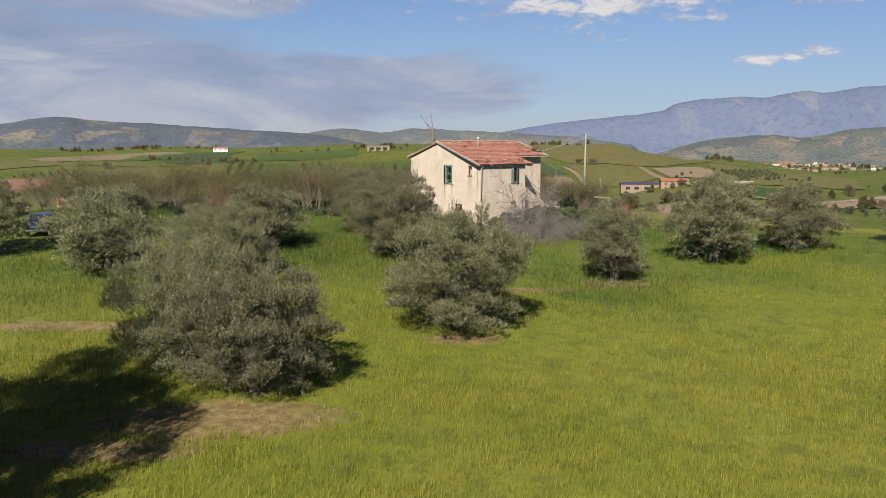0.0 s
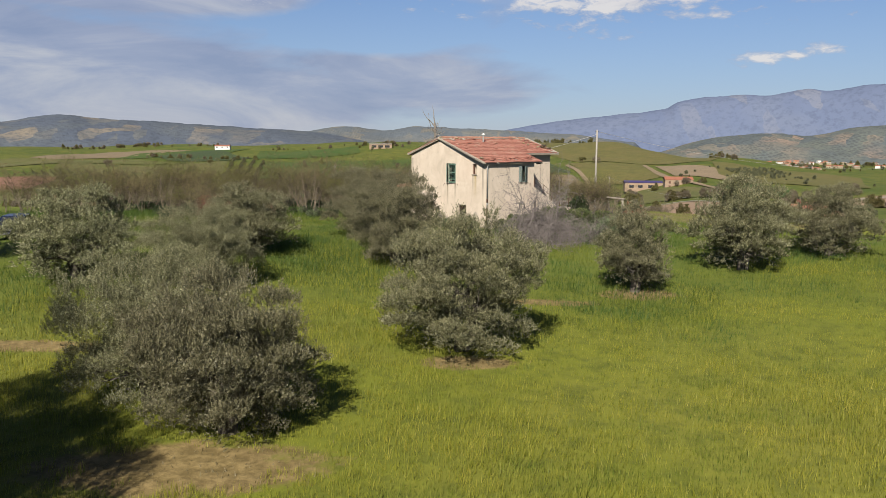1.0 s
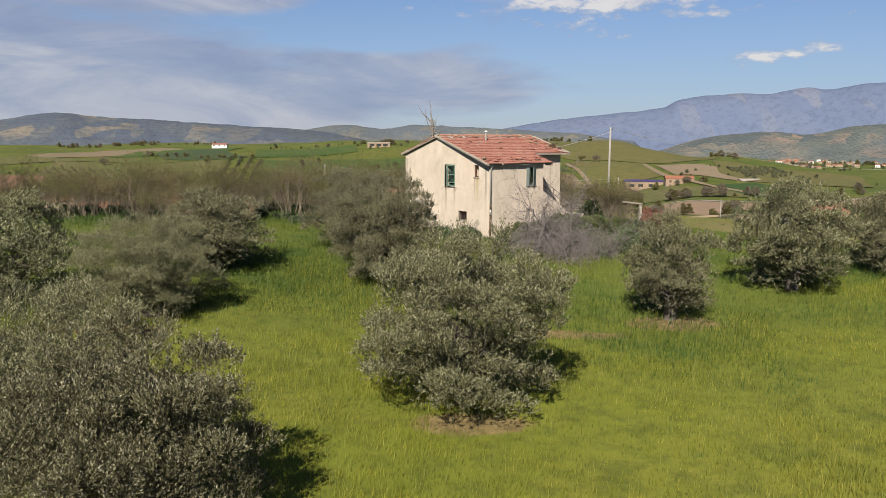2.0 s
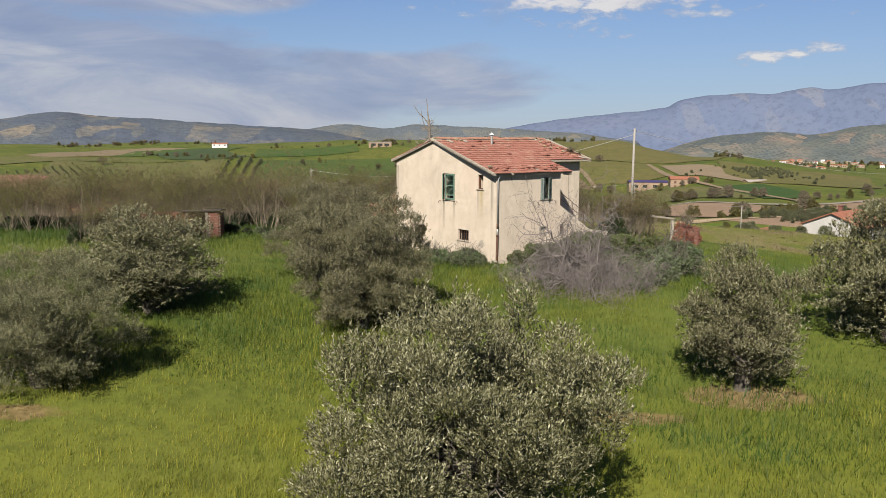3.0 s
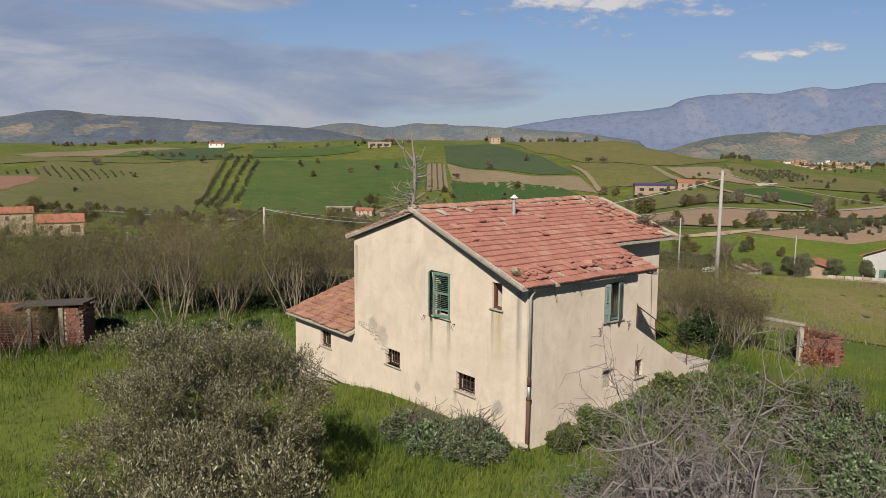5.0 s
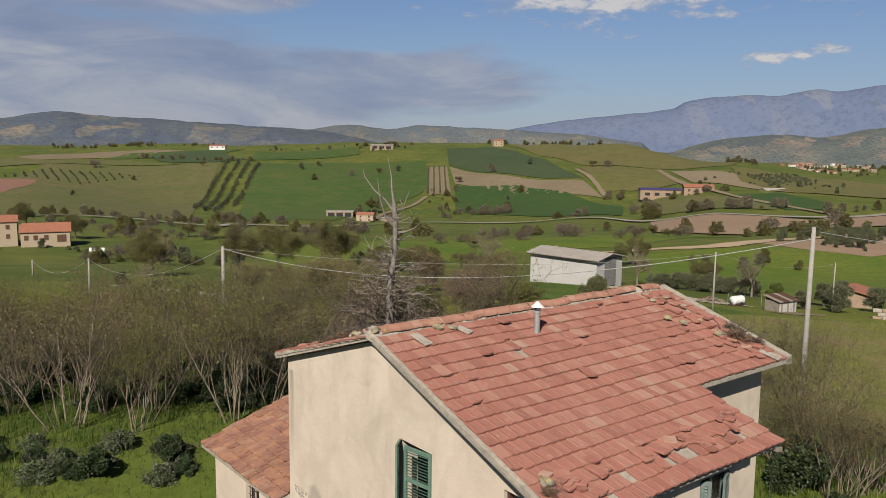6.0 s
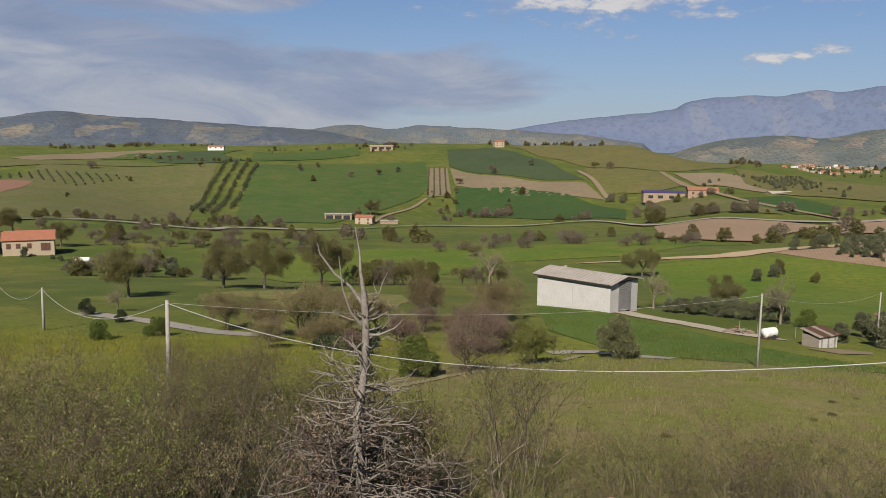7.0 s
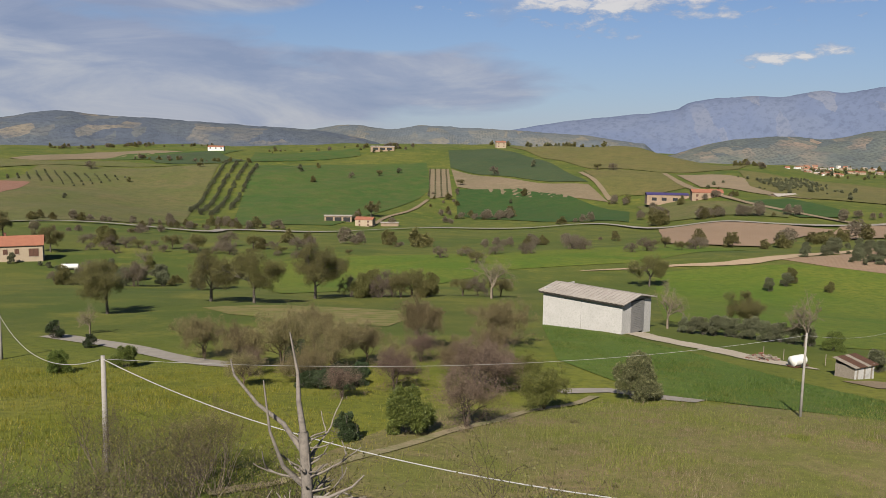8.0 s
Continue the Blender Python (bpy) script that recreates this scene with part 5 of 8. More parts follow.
M["twig"] = material("pale_twig", two_scale((0.215, 0.174, 0.122), (0.155, 0.124, 0.087), (0.32, 0.265, 0.2), 2, 9, 0.01), 0.95)
M["brown_twig"] = material("brown_twig", two_scale((0.1, 0.072, 0.054), (0.076, 0.055, 0.04), (0.135, 0.102, 0.078), 2, 9, 0.01), 0.95)
M["tan_twig"] = material("tan_twig", two_scale((0.125, 0.092, 0.058), (0.096, 0.07, 0.042), (0.165, 0.126, 0.084), 2, 9, 0.01), 0.95)
M["fig_bark"] = material("grey_fig_bark", two_scale((0.25, 0.217, 0.203), (0.19, 0.164, 0.154), (0.14, 0.118, 0.112), 2.5, 14, 0.01), 0.95)
M["dead_twig"] = material("grey_dead_twig", two_scale((0.27, 0.235, 0.2), (0.21, 0.18, 0.15), (0.15, 0.125, 0.1), 2, 16, 0.01), 0.95)
M["dead_wood"] = material("bleached_dead_wood", two_scale((0.27, 0.235, 0.2), (0.2, 0.172, 0.145), (0.13, 0.112, 0.095), 2, 16, 0.01), 0.95)


def unit(a):
    return a / np.maximum(np.linalg.norm(a, axis=-1, keepdims=True), 1e-9)


def leaves(rng, at, way, length, width, spreadout=0.5):
    """Leaves as folded rhombs at the given places: one quad each."""
    n = len(at)
    d = unit(way + rng.normal(0, spreadout, (n, 3)))
    s = unit(np.cross(d, rng.normal(0, 1, (n, 3))))
    l = (length * rng.uniform(0.65, 1.3, (n, 1)))
    w = (width * rng.uniform(0.7, 1.3, (n, 1)))
    mid = at + d * l * 0.45
    v = np.stack([at, mid + s * w * 0.5, at + d * l, mid - s * w * 0.5], 1).reshape(-1, 3)
    f = np.arange(4 * n).reshape(-1, 4)
    return v, f


def lobed(rng, lobes, n, shell=0.28, low=-0.75):
    """Places in the outer shell of a heap of round lobes (x, y, z, r, squash), not inside one another, with the way outwards."""
    lobes = np.asarray(lobes, float)
    weight = lobes[:, 3] ** 2
    k = rng.choice(len(lobes), int(n * 1.9), p=weight / weight.sum())
    d = unit(rng.normal(0, 1, (len(k), 3)))
    keep = d[:, 2] > low
    k, d = k[keep], d[keep]
    r = 1 - shell * rng.random(len(k)) ** 1.4 + 0.10 * rng.random(len(k)) ** 3
    # an uneven outline
    bump = 0.13 * np.sin(d[:, 0] * 6 + k * 2.1) * np.sin(d[:, 1] * 5 + k) + 0.1 * np.sin(d[:, 2] * 9 + d[:, 0] * 7 + k)
    c = lobes[k]
    p = c[:, :3] + d * (c[:, 3] * r * (1 + bump))[:, None] * np.stack([np.ones(len(k)), np.ones(len(k)), c[:, 4]], 1)
    inside = np.zeros(len(k), bool)
    for j, o in enumerate(lobes):
        q = (p - o[:3]) / np.array([1, 1, o[4]])
        inside |= (np.linalg.norm(q, axis=1) < o[3] * 0.66) & (k != j)
    p, d = p[~inside][:n], d[~inside][:n]
    return p, d


def quick_mesh(name, v, f, mat):
    me = bpy.data.meshes.new(name)
    me.vertices.add(len(v))
    me.vertices.foreach_set("co", np.asarray(v, np.float32).ravel())
    f = np.asarray(f, np.int32)
    me.loops.add(f.size)
    me.loops.foreach_set("vertex_index", f.ravel())
    me.polygons.add(len(f))
    me.polygons.foreach_set("loop_start", np.arange(0, f.size, f.shape[1], dtype=np.int32))
    me.update(calc_edges=True)
    me.materials.append(mat)
    return me


class Boughs:
    """Collects branches as tapering bars of few sides."""

    def __init__(self, sides=4):
        self.v, self.f, self.sides, self.tips = [], [], sides, []

    def bar(self, pts, r0, r1):
        s = self.sides
        base = len(self.v)
        pts = [Vector(p) for p in pts]
        n = len(pts)
        for i, p in enumerate(pts):
            a = pts[min(i + 1, n - 1)] - pts[max(i - 1, 0)]
            a = a.normalized() if a.length > 1e-6 else Vector((0, 0, 1))
            u = a.orthogonal().normalized()
            w = a.cross(u)
            r = r0 + (r1 - r0) * i / max(n - 1, 1)
            for k in range(s):
                t = 2 * math.pi * k / s
                self.v.append(tuple(p + (u * math.cos(t) + w * math.sin(t)) * r))
        for i in range(n - 1):
            for k in range(s):
                a, b = base + i * s + k, base + i * s + (k + 1) % s
                self.f.append((a, b, b + s, a + s))

    def grow(self, rnd, p, way, length, r, depth, kids=3, bend=0.25, lift=0.1, shrink=0.68, turn=0.7, steps=4):
        """One branch and, from it, smaller ones."""
        p, way = Vector(p), Vector(way).normalized()
        pts = [p.copy()]
        for i in range(steps):
            way = (way + Vector((rnd.gauss(0, bend), rnd.gauss(0, bend), rnd.gauss(0, bend) + lift))).normalized()
            p = p + way * (length / steps)
            pts.append(p.copy())
        self.bar(pts, r, max(r * 0.55, 0.004))
        if depth == 0:
            self.tips.append((tuple(p), tuple(way)))
            return
        for k in range(kids):
            q = pts[max(1, steps - k % steps)] if k else pts[-1]
            side = Vector((rnd.gauss(0, 1), rnd.gauss(0, 1), rnd.gauss(0, 0.6))).normalized()
            self.grow(rnd, q, way * (1 - turn * 0.6) + side * turn, length * shrink * rnd.uniform(0.75, 1.2), r * 0.6, depth - 1, kids, bend, lift, shrink, turn, max(2, steps - 1))

    def mesh(self, name, mat):
        return quick_mesh(name, self.v, self.f, mat)


def plant(name, wood, crown, label, category, group, wood_name="trunk", crown_name="crown", twigs=None):
    """A hidden pattern of a plant: copies of it are planted with set_out()."""
    return (name, wood, crown, label, category, group, wood_name, crown_name, twigs)


def set_out(kind, x, y, size=1.0, turn=0.0, label="", tall=1.0, sink=0.05, z=None, group=None):
    name, wood, crown, lab, cat, grp, wn, cn, twigs = kind
    top = new(name)
    top.matrix_world = Matrix.LocRotScale((x, y, (ground_z(x, y) if z is None else z) - sink), Euler((0, 0, turn)), (size, size, size * tall))
    tagged(top, label or lab, cat, grp if group is None else group)
    for n, me in ((wn, wood), (cn, crown), ("twig_growth", twigs)):
        if me:
            ob = new(n, me)
            ob.parent = top
            if me is twigs:
                tagged(ob, kind="stuff")
    return top


def olive_kind(seed, lobes, n, leaf=(0.115, 0.034), mat="olive_leaf"):
    rnd, rng = random.Random(seed), np.random.default_rng(seed)
    b = Boughs(6)
    for k in range(3):
        a = k * 2.1 + rnd.random()
        b.bar([(0.12 * math.cos(a), 0.12 * math.sin(a), -0.1), (0.15 * math.cos(a + .4), 0.15 * math.sin(a + .4), 0.4), (0.3 * math.cos(a + .6), 0.3 * math.sin(a + .6), 0.95)], 0.2, 0.13)
        for j in range(3):
            t = a + rnd.uniform(-0.9, 0.9)
            b.grow(rnd, (0.3 * math.cos(a + .6), 0.3 * math.sin(a + .6), 0.9), (math.cos(t), math.sin(t), 1.6), 0.85, 0.08, 3, 3, 0.2, 0.16, 0.75, 0.75, 3)
    # clumps of foliage on each bough, and on each clump upright leafy shoots; the gaps between clumps stay open and dark
    c, o = lobed(rng, lobes, 105, 0.2, -0.6)
    c = c + o * 0.2
    clumps = [(*q, rng.uniform(0.3, 0.6), rng.uniform(0.5, 0.75)) for q in c]
    t, u = lobed(rng, lobes, 75, 0.15, 0.15)
    plumes = [(*(q + w * 0.1 + np.array([0, 0, 0.12])), rng.uniform(0.15, 0.27), rng.uniform(1.7, 2.6)) for q, w in zip(t, u)]
    per = 14
    groups = [lobed(rng, clumps, int(n * 0.66) // per, 0.4, -0.05), lobed(rng, plumes, int(n * 0.18) // per, 0.7, -0.8), lobed(rng, lobes, int(n * 0.16) // per, 0.5, -0.95)]
    p, d = (np.concatenate([g[k] for g in groups]) for k in (0, 1))
    p[:, 2] = np.maximum(p[:, 2], 0.06)
    high = np.clip(p[:, 2:3] / 4.5, 0, 1)
    up = unit(d * 0.7 + np.array([0, 0, 1.0]) * (0.25 + 0.9 * high) + rng.normal(0, 0.22, d.shape))
    reach = rng.uniform(0.1, 0.26, (len(p), 1, 1)) * (1 + 0.5 * high[:, :, None])
    along = rng.random((len(p), per, 1)) * reach
    at = (p[:, None, :] + up[:, None, :] * along + rng.normal(0, 0.014, (len(p), per, 3))).reshape(-1, 3)
    v, f = leaves(rng, at, np.repeat(up, per, 0), leaf[0], leaf[1], 0.4)
    return plant("olive_tree", b.mesh("trunk", M["bark"]), quick_mesh("crown", v, f, M[mat]),
                 "grey-green olive tree with a dense bushy crown", "olive tree", "olive trees round the farmhouse")


def olive_lobes(seed, count, wide, tall):
    """An olive's crown: a round heap of boughs, widest below half its height, over a narrower dark foot, with an uneven top."""
    rnd = random.Random(seed)
    out = [(0, 0, tall * 0.48, wide * 0.5, 1.0), (0, 0, tall * 0.26, wide * 0.42, 0.8)]
    for k in range(count):
        a = k * 2.39996 + rnd.uniform(-0.3, 0.3)
        h = 0.13 + 0.69 * (k + 0.5) / count + rnd.uniform(-0.03, 0.03)
        girth = 0.34 + 0.3 * (h - 0.13) / 0.25 if h < 0.38 else 0.64 * math.sqrt(max(0.0, 1 - ((h - 0.38) / 0.5) ** 2))
        r = wide * girth * rnd.uniform(0.88, 1.1)
        out.append((r * math.cos(a), r * math.sin(a), tall * h, wide * rnd.uniform(0.23, 0.34) * (0.8 if h < 0.22 else 1.0), rnd.uniform(0.85, 1.1)))
    for k in range(5):
        a, r = k * 1.3 + rnd.uniform(-0.4, 0.4), wide * rnd.uniform(0.1, 0.4)
        out.append((r * math.cos(a), r * math.sin(a), tall * rnd.uniform(0.78, 0.88), wide * rnd.uniform(0.13, 0.19), rnd.uniform(1.0, 1.4)))
    return out


def crown_lobes(seed, count, wide, tall, low=0.75):
    """An uneven heap of lobes: a few large ones in the middle, smaller ones round and above them."""
    rnd = random.Random(seed)
    out = [(0, 0, tall * 0.5, wide * 0.42, 1.0)]
    for k in range(count):
        a = k * 2.4 + rnd.uniform(-0.5, 0.5)
        r = wide * rnd.uniform(0.34, 0.62)
        h = tall * rnd.uniform(0.12, 0.76)
        r *= 1.0 - 0.42 * max(0, h / tall - 0.5) / 0.3
        out.append((r * math.cos(a), r * math.sin(a), max(h, low), wide * rnd.uniform(0.2, 0.34), rnd.uniform(0.95, 1.3)))
    for k in range(4):
        a = rnd.uniform(0, 6.3)
        out.append((wide * 0.25 * math.cos(a), wide * 0.25 * math.sin(a), tall * rnd.uniform(0.74, 0.86), wide * rnd.uniform(0.14, 0.2), rnd.uniform(1.2, 1.6)))
    return out


# crowns for a tree about 5 m high and 6 m wide
OLIVES = [olive_kind(1, olive_lobes(5, 24, 2.8, 4.7), 230000, (0.069, 0.023)), olive_kind(2, olive_lobes(9, 23, 2.75, 4.7), 260000, (0.056, 0.019)),
          olive_kind(3, olive_lobes(14, 19, 2.2, 4.5), 100000, (0.088, 0.029)), olive_kind(4, olive_lobes(21, 22, 2.75, 4.6), 100000, (0.092, 0.031))]


def broadleaf_kind(seed, height, spread_, n, mat, bark, name, label, category, leaf=(0.2, 0.12), depth=4, group="", stems=1):
    """A small broadleaved tree or bush in early leaf: open branches with a thin veil of leaves."""
    rnd, rng = random.Random(seed), np.random.default_rng(seed)
    b = Boughs(4)
    for s in range(stems):
        a = rnd.uniform(0, 6.3)
        lean = 0.15 if stems == 1 else 0.45
        b.bar([(0, 0, -0.2), (lean * .4 * math.cos(a), lean * .4 * math.sin(a), height * 0.25)], 0.035 * height / stems ** .5, 0.026 * height / stems ** .5)
        for k in range(5 if stems == 1 else 3):
            t = k * 1.3 + rnd.random() + a
            b.grow(rnd, (lean * .4 * math.cos(a), lean * .4 * math.sin(a), height * (0.22 + 0.03 * k)), (spread_ * math.cos(t), spread_ * math.sin(t), 1.0),
                   height * 0.30, 0.017 * height / stems ** .5, depth - 1, 3, 0.2, 0.1, 0.72, 0.65, 3)
    tips = np.array([t[0] for t in b.tips])
    ways = np.array([t[1] for t in b.tips])
    crown = None
    if n:
        k = rng.integers(0, len(tips), n)
        at = tips[k] + rng.normal(0, 0.035 * height, (n, 3)) - ways[k] * rng.random((n, 1)) * 0.1 * height
        v, f = leaves(rng, at, ways[k] + np.array([0, 0, 0.3]), leaf[0], leaf[1], 0.9)
        crown = quick_mesh("crown", v, f, M[mat])
    return plant(name, b.mesh("trunk", M[bark]), crown, label, category, group)


def bush_kind(seed, lobes, n, mat, name, label, category, leaf=(0.16, 0.09), group=""):
    rnd, rng = random.Random(seed), np.random.default_rng(seed)
    b = Boughs(4)
    for k in range(5):
        t = k * 1.26
        b.grow(rnd, (0, 0, -0.1), (math.cos(t), math.sin(t), 1.3), 0.9, 0.04, 2, 3, 0.2, 0.1, 0.75, 0.7, 3)
    p, d = lobed(rng, lobes, n, 0.45)
    v, f = leaves(rng, p, d + np.array([0, 0, 0.35]), leaf[0], leaf[1], 0.8)
    return plant(name, b.mesh("stems", M["bark"]), quick_mesh("crown", v, f, M[mat]), label, category, group, "stem_clump")


def thicket_kind(seed):
    """A leafless shrub of many thin upright stems."""
    rnd, rng = random.Random(seed), np.random.default_rng(seed)
    b, w = Boughs(3), Boughs(4)
    for s in range(9):       # stems fan out from one foot and fork half way up
        a, r = rnd.uniform(0, 6.3), rnd.uniform(0.05, 0.45)
        p = Vector((r * math.cos(a), r * math.sin(a), -0.2))
        out = rnd.uniform(0.1, 0.5)
        way = Vector((out * math.cos(a) + rnd.gauss(0, .1), out * math.sin(a) + rnd.gauss(0, .1), 1.0))
        pts, thick = [p], rnd.uniform(.018, .042)
        for i in range(5):
            p = p + way * rnd.uniform(0.4, 0.72)
            way = way + Vector((rnd.gauss(0, .13), rnd.gauss(0, .13), 0.02))
            pts.append(p)
        w.bar(pts, thick, thick * 0.5)
        for q in (pts[2], pts[3]):
            e = q + Vector((rnd.gauss(0, .4), rnd.gauss(0, .4), 0.9))
            w.bar([q, q.lerp(e, 0.5) + Vector((0, 0, 0.08)), e], thick * 0.6, thick * 0.35)
            b.grow(rnd, e, (rnd.gauss(0, .5), rnd.gauss(0, .5), 0.8), rnd.uniform(0.6, 1.0), 0.0095, 2, 3, 0.16, 0.1, 0.7, 0.65, 3)
        for q in (pts[-1], pts[-1], pts[-2]):
            b.grow(rnd, q, way * 0.8 + Vector((rnd.gauss(0, .5), rnd.gauss(0, .5), 0.2)), rnd.uniform(0.7, 1.2), 0.0095, 2, 3, 0.16, 0.1, 0.7, 0.65, 3)
    tips = np.array([t[0] for t in b.tips])
    k = rng.integers(0, len(tips), 2300 + 900 * (seed % 3))
    v, f = leaves(rng, tips[k] + rng.normal(0, 0.07, (len(k), 3)), rng.normal(0, 1, (len(k), 3)), 0.062, 0.038, 1.0)
    return plant("bare_shrub", w.mesh("stems", M["twig"]), quick_mesh("buds", v, f, M[("olive_brown_leaf", "spring_leaf", "bud_leaf", "olive_brown_leaf", "spring_leaf")[seed % 5]]),
                 "leafless shrub with many thin pale stems and buds", "shrub", "thicket behind the farmhouse", "stem_clump", "bud_haze", b.mesh("twig_growth", M["tan_twig" if seed % 3 else "brown_twig"]))


def fig_tree(top):
    """A low tangle: limbs from one foot, each with its own crooked branches, and dead suckers round them."""
    rnd = random.Random(21)
    for k in range(15):
        a = k * 0.52 + rnd.uniform(-.25, .25)
        b = Boughs(5)
        b.grow(rnd, (0.35 * math.cos(a), 0.35 * math.sin(a), -0.1), (1.5 * math.cos(a), 1.5 * math.sin(a), rnd.uniform(0.4, 2.4)), rnd.uniform(1.4, 2.0), 0.058, 5, 3, 0.36, 0.0, 0.74, 0.85, 4)
        new("limb", b.mesh("limb", M["fig_bark"])).parent = top
    b = Boughs(4)
    for k in range(230):
        a, r = rnd.uniform(0, 6.3), rnd.uniform(0.3, 3.6)
        b.grow(rnd, (r * math.cos(a), r * math.sin(a), -0.1), (rnd.gauss(0, .6) + 0.3 * math.cos(a), rnd.gauss(0, .6) + 0.3 * math.sin(a), 1), 0.75, 0.011, 3, 3, 0.32, -0.02, 0.72, 0.85, 3)
    new("sucker_growth", b.mesh("sucker_growth", M["fig_bark"])).parent = top


def dead_conifer():
    rnd = random.Random(33)
    t = Boughs(8)
    H = 9.5
    line = [(0.12 * math.sin(i * 0.9), 0.1 * math.cos(i * 1.7), -0.3 + (H + .3) * i / 12) for i in range(13)]
    n_top = 10
    t.bar(line[:n_top + 1], 0.2, 0.085)
    fork = Vector(line[n_top])
    t.bar([fork, fork + Vector((-0.08, 0.05, 0.5)), fork + Vector((-0.1, 0.1, 0.95)), fork + Vector((-0.22, 0.1, 1.6))], 0.06, 0.012)
    t.bar([fork - Vector((0, 0, 0.35)), fork + Vector((-0.35, 0.1, 0.1)), fork + Vector((-0.75, 0.0, 0.45)), fork + Vector((-1.1, -0.1, 0.95)), fork + Vector((-1.15, -0.1, 1.2))], 0.05, 0.012)
    t.bar([fork - Vector((0, 0, 0.9)), fork + Vector((-0.3, -0.2, -0.5)), fork + Vector((-0.5, -0.25, 0.1)), fork + Vector((-0.6, -0.2, 0.9))], 0.05, 0.012)
    t.bar([fork - Vector((0, 0, 1.1)), fork + Vector((0.4, 0, -1.1)), fork + Vector((0.8, 0.1, -0.95)), fork + Vector((1.0, 0.1, -0.75))], 0.04, 0.012)
    trunk = t.mesh("trunk", M["dead_wood"])
    b, low = Boughs(4), Boughs(4)
    z = 0.8
    while z < H * 0.72:
        u = z / H
        i = min(int((z + .3) / (H + .3) * 12), 11)
        c = Vector(line[i]) + (Vector(line[i + 1]) - Vector(line[i])) * ((z + .3) / (H + .3) * 12 - i)
        for k in range(2 if u > 0.55 else 5):
            a = rnd.uniform(0, 6.3)
            L = (2.6 * (1 - u) + 0.75) * rnd.uniform(0.5, 1.2)
            (b if u > 0.42 else low).grow(rnd, c, (math.cos(a), math.sin(a), rnd.uniform(-0.25, 0.15)), L * 0.6, 0.03 * (1.2 - u) + 0.008, 1 if u > .45 else 3, 3, 0.16, 0.05 if u > .35 else 0.02, 0.62, 0.55, 4)
        z += rnd.uniform(0.16, 0.34)
    # broken stubs and short upturned branches all along the bole
    for k in range(60):
        u = rnd.uniform(0.3, 0.83)
        i = min(int(u * 12), 11)
        c = Vector(line[i]).lerp(Vector(line[i + 1]), u * 12 - i)
        a = rnd.uniform(0, 6.3)
        b.grow(rnd, c, (math.cos(a), math.sin(a), rnd.uniform(-0.1, 0.7)), rnd.uniform(0.15, 0.6), 0.045 * (1.25 - u), 0, 2, 0.22, 0.14, 0.6, 0.7, 4)
    for k in range(46):
        u = rnd.uniform(0.3, 0.8)
        i = min(int(u * 12), 11)
        c = Vector(line[i]).lerp(Vector(line[i + 1]), u * 12 - i)
        a = rnd.uniform(0, 6.3)
        b.grow(rnd, c, (math.cos(a), math.sin(a), rnd.uniform(-0.35, 0.1)), rnd.uniform(0.6, 1.5) * (1.3 - u), 0.028, 1, 2, 0.16, 0.12, 0.6, 0.6, 5)
    for k in range(40):      # long bare boughs that arch over the dead skirt
        z0, a = rnd.uniform(0.6, 3.2), rnd.uniform(0, 6.3)
        b.grow(rnd, (0, 0, z0), (math.cos(a), math.sin(a), rnd.uniform(0.0, 0.7)), rnd.uniform(1.2, 2.2), 0.032, 2, 3, 0.2, -0.03, 0.62, 0.7, 5)
    # brown dead foliage still hangs on the lower boughs
    rng = np.random.default_rng(5)
    tips = np.array([t[0] for t in low.tips])
    k = rng.integers(0, len(tips), 6500)
    v, f = leaves(rng, tips[k] * np.array([0.82, 0.82, 1]) + rng.normal(0, 0.16, (len(k), 3)), np.array([0, 0, -0.5]) + rng.normal(0, 0.5, (len(k), 3)), 0.12, 0.04, 0.6)
    return trunk, low.mesh("lower_branches", M["brown_twig"]), b.mesh("dead_branches", M["dead_twig"]), quick_mesh("dead_foliage", v, f, M["dry_leaf"])


SHRUBS = [thicket_kind(k) for k in range(5)]


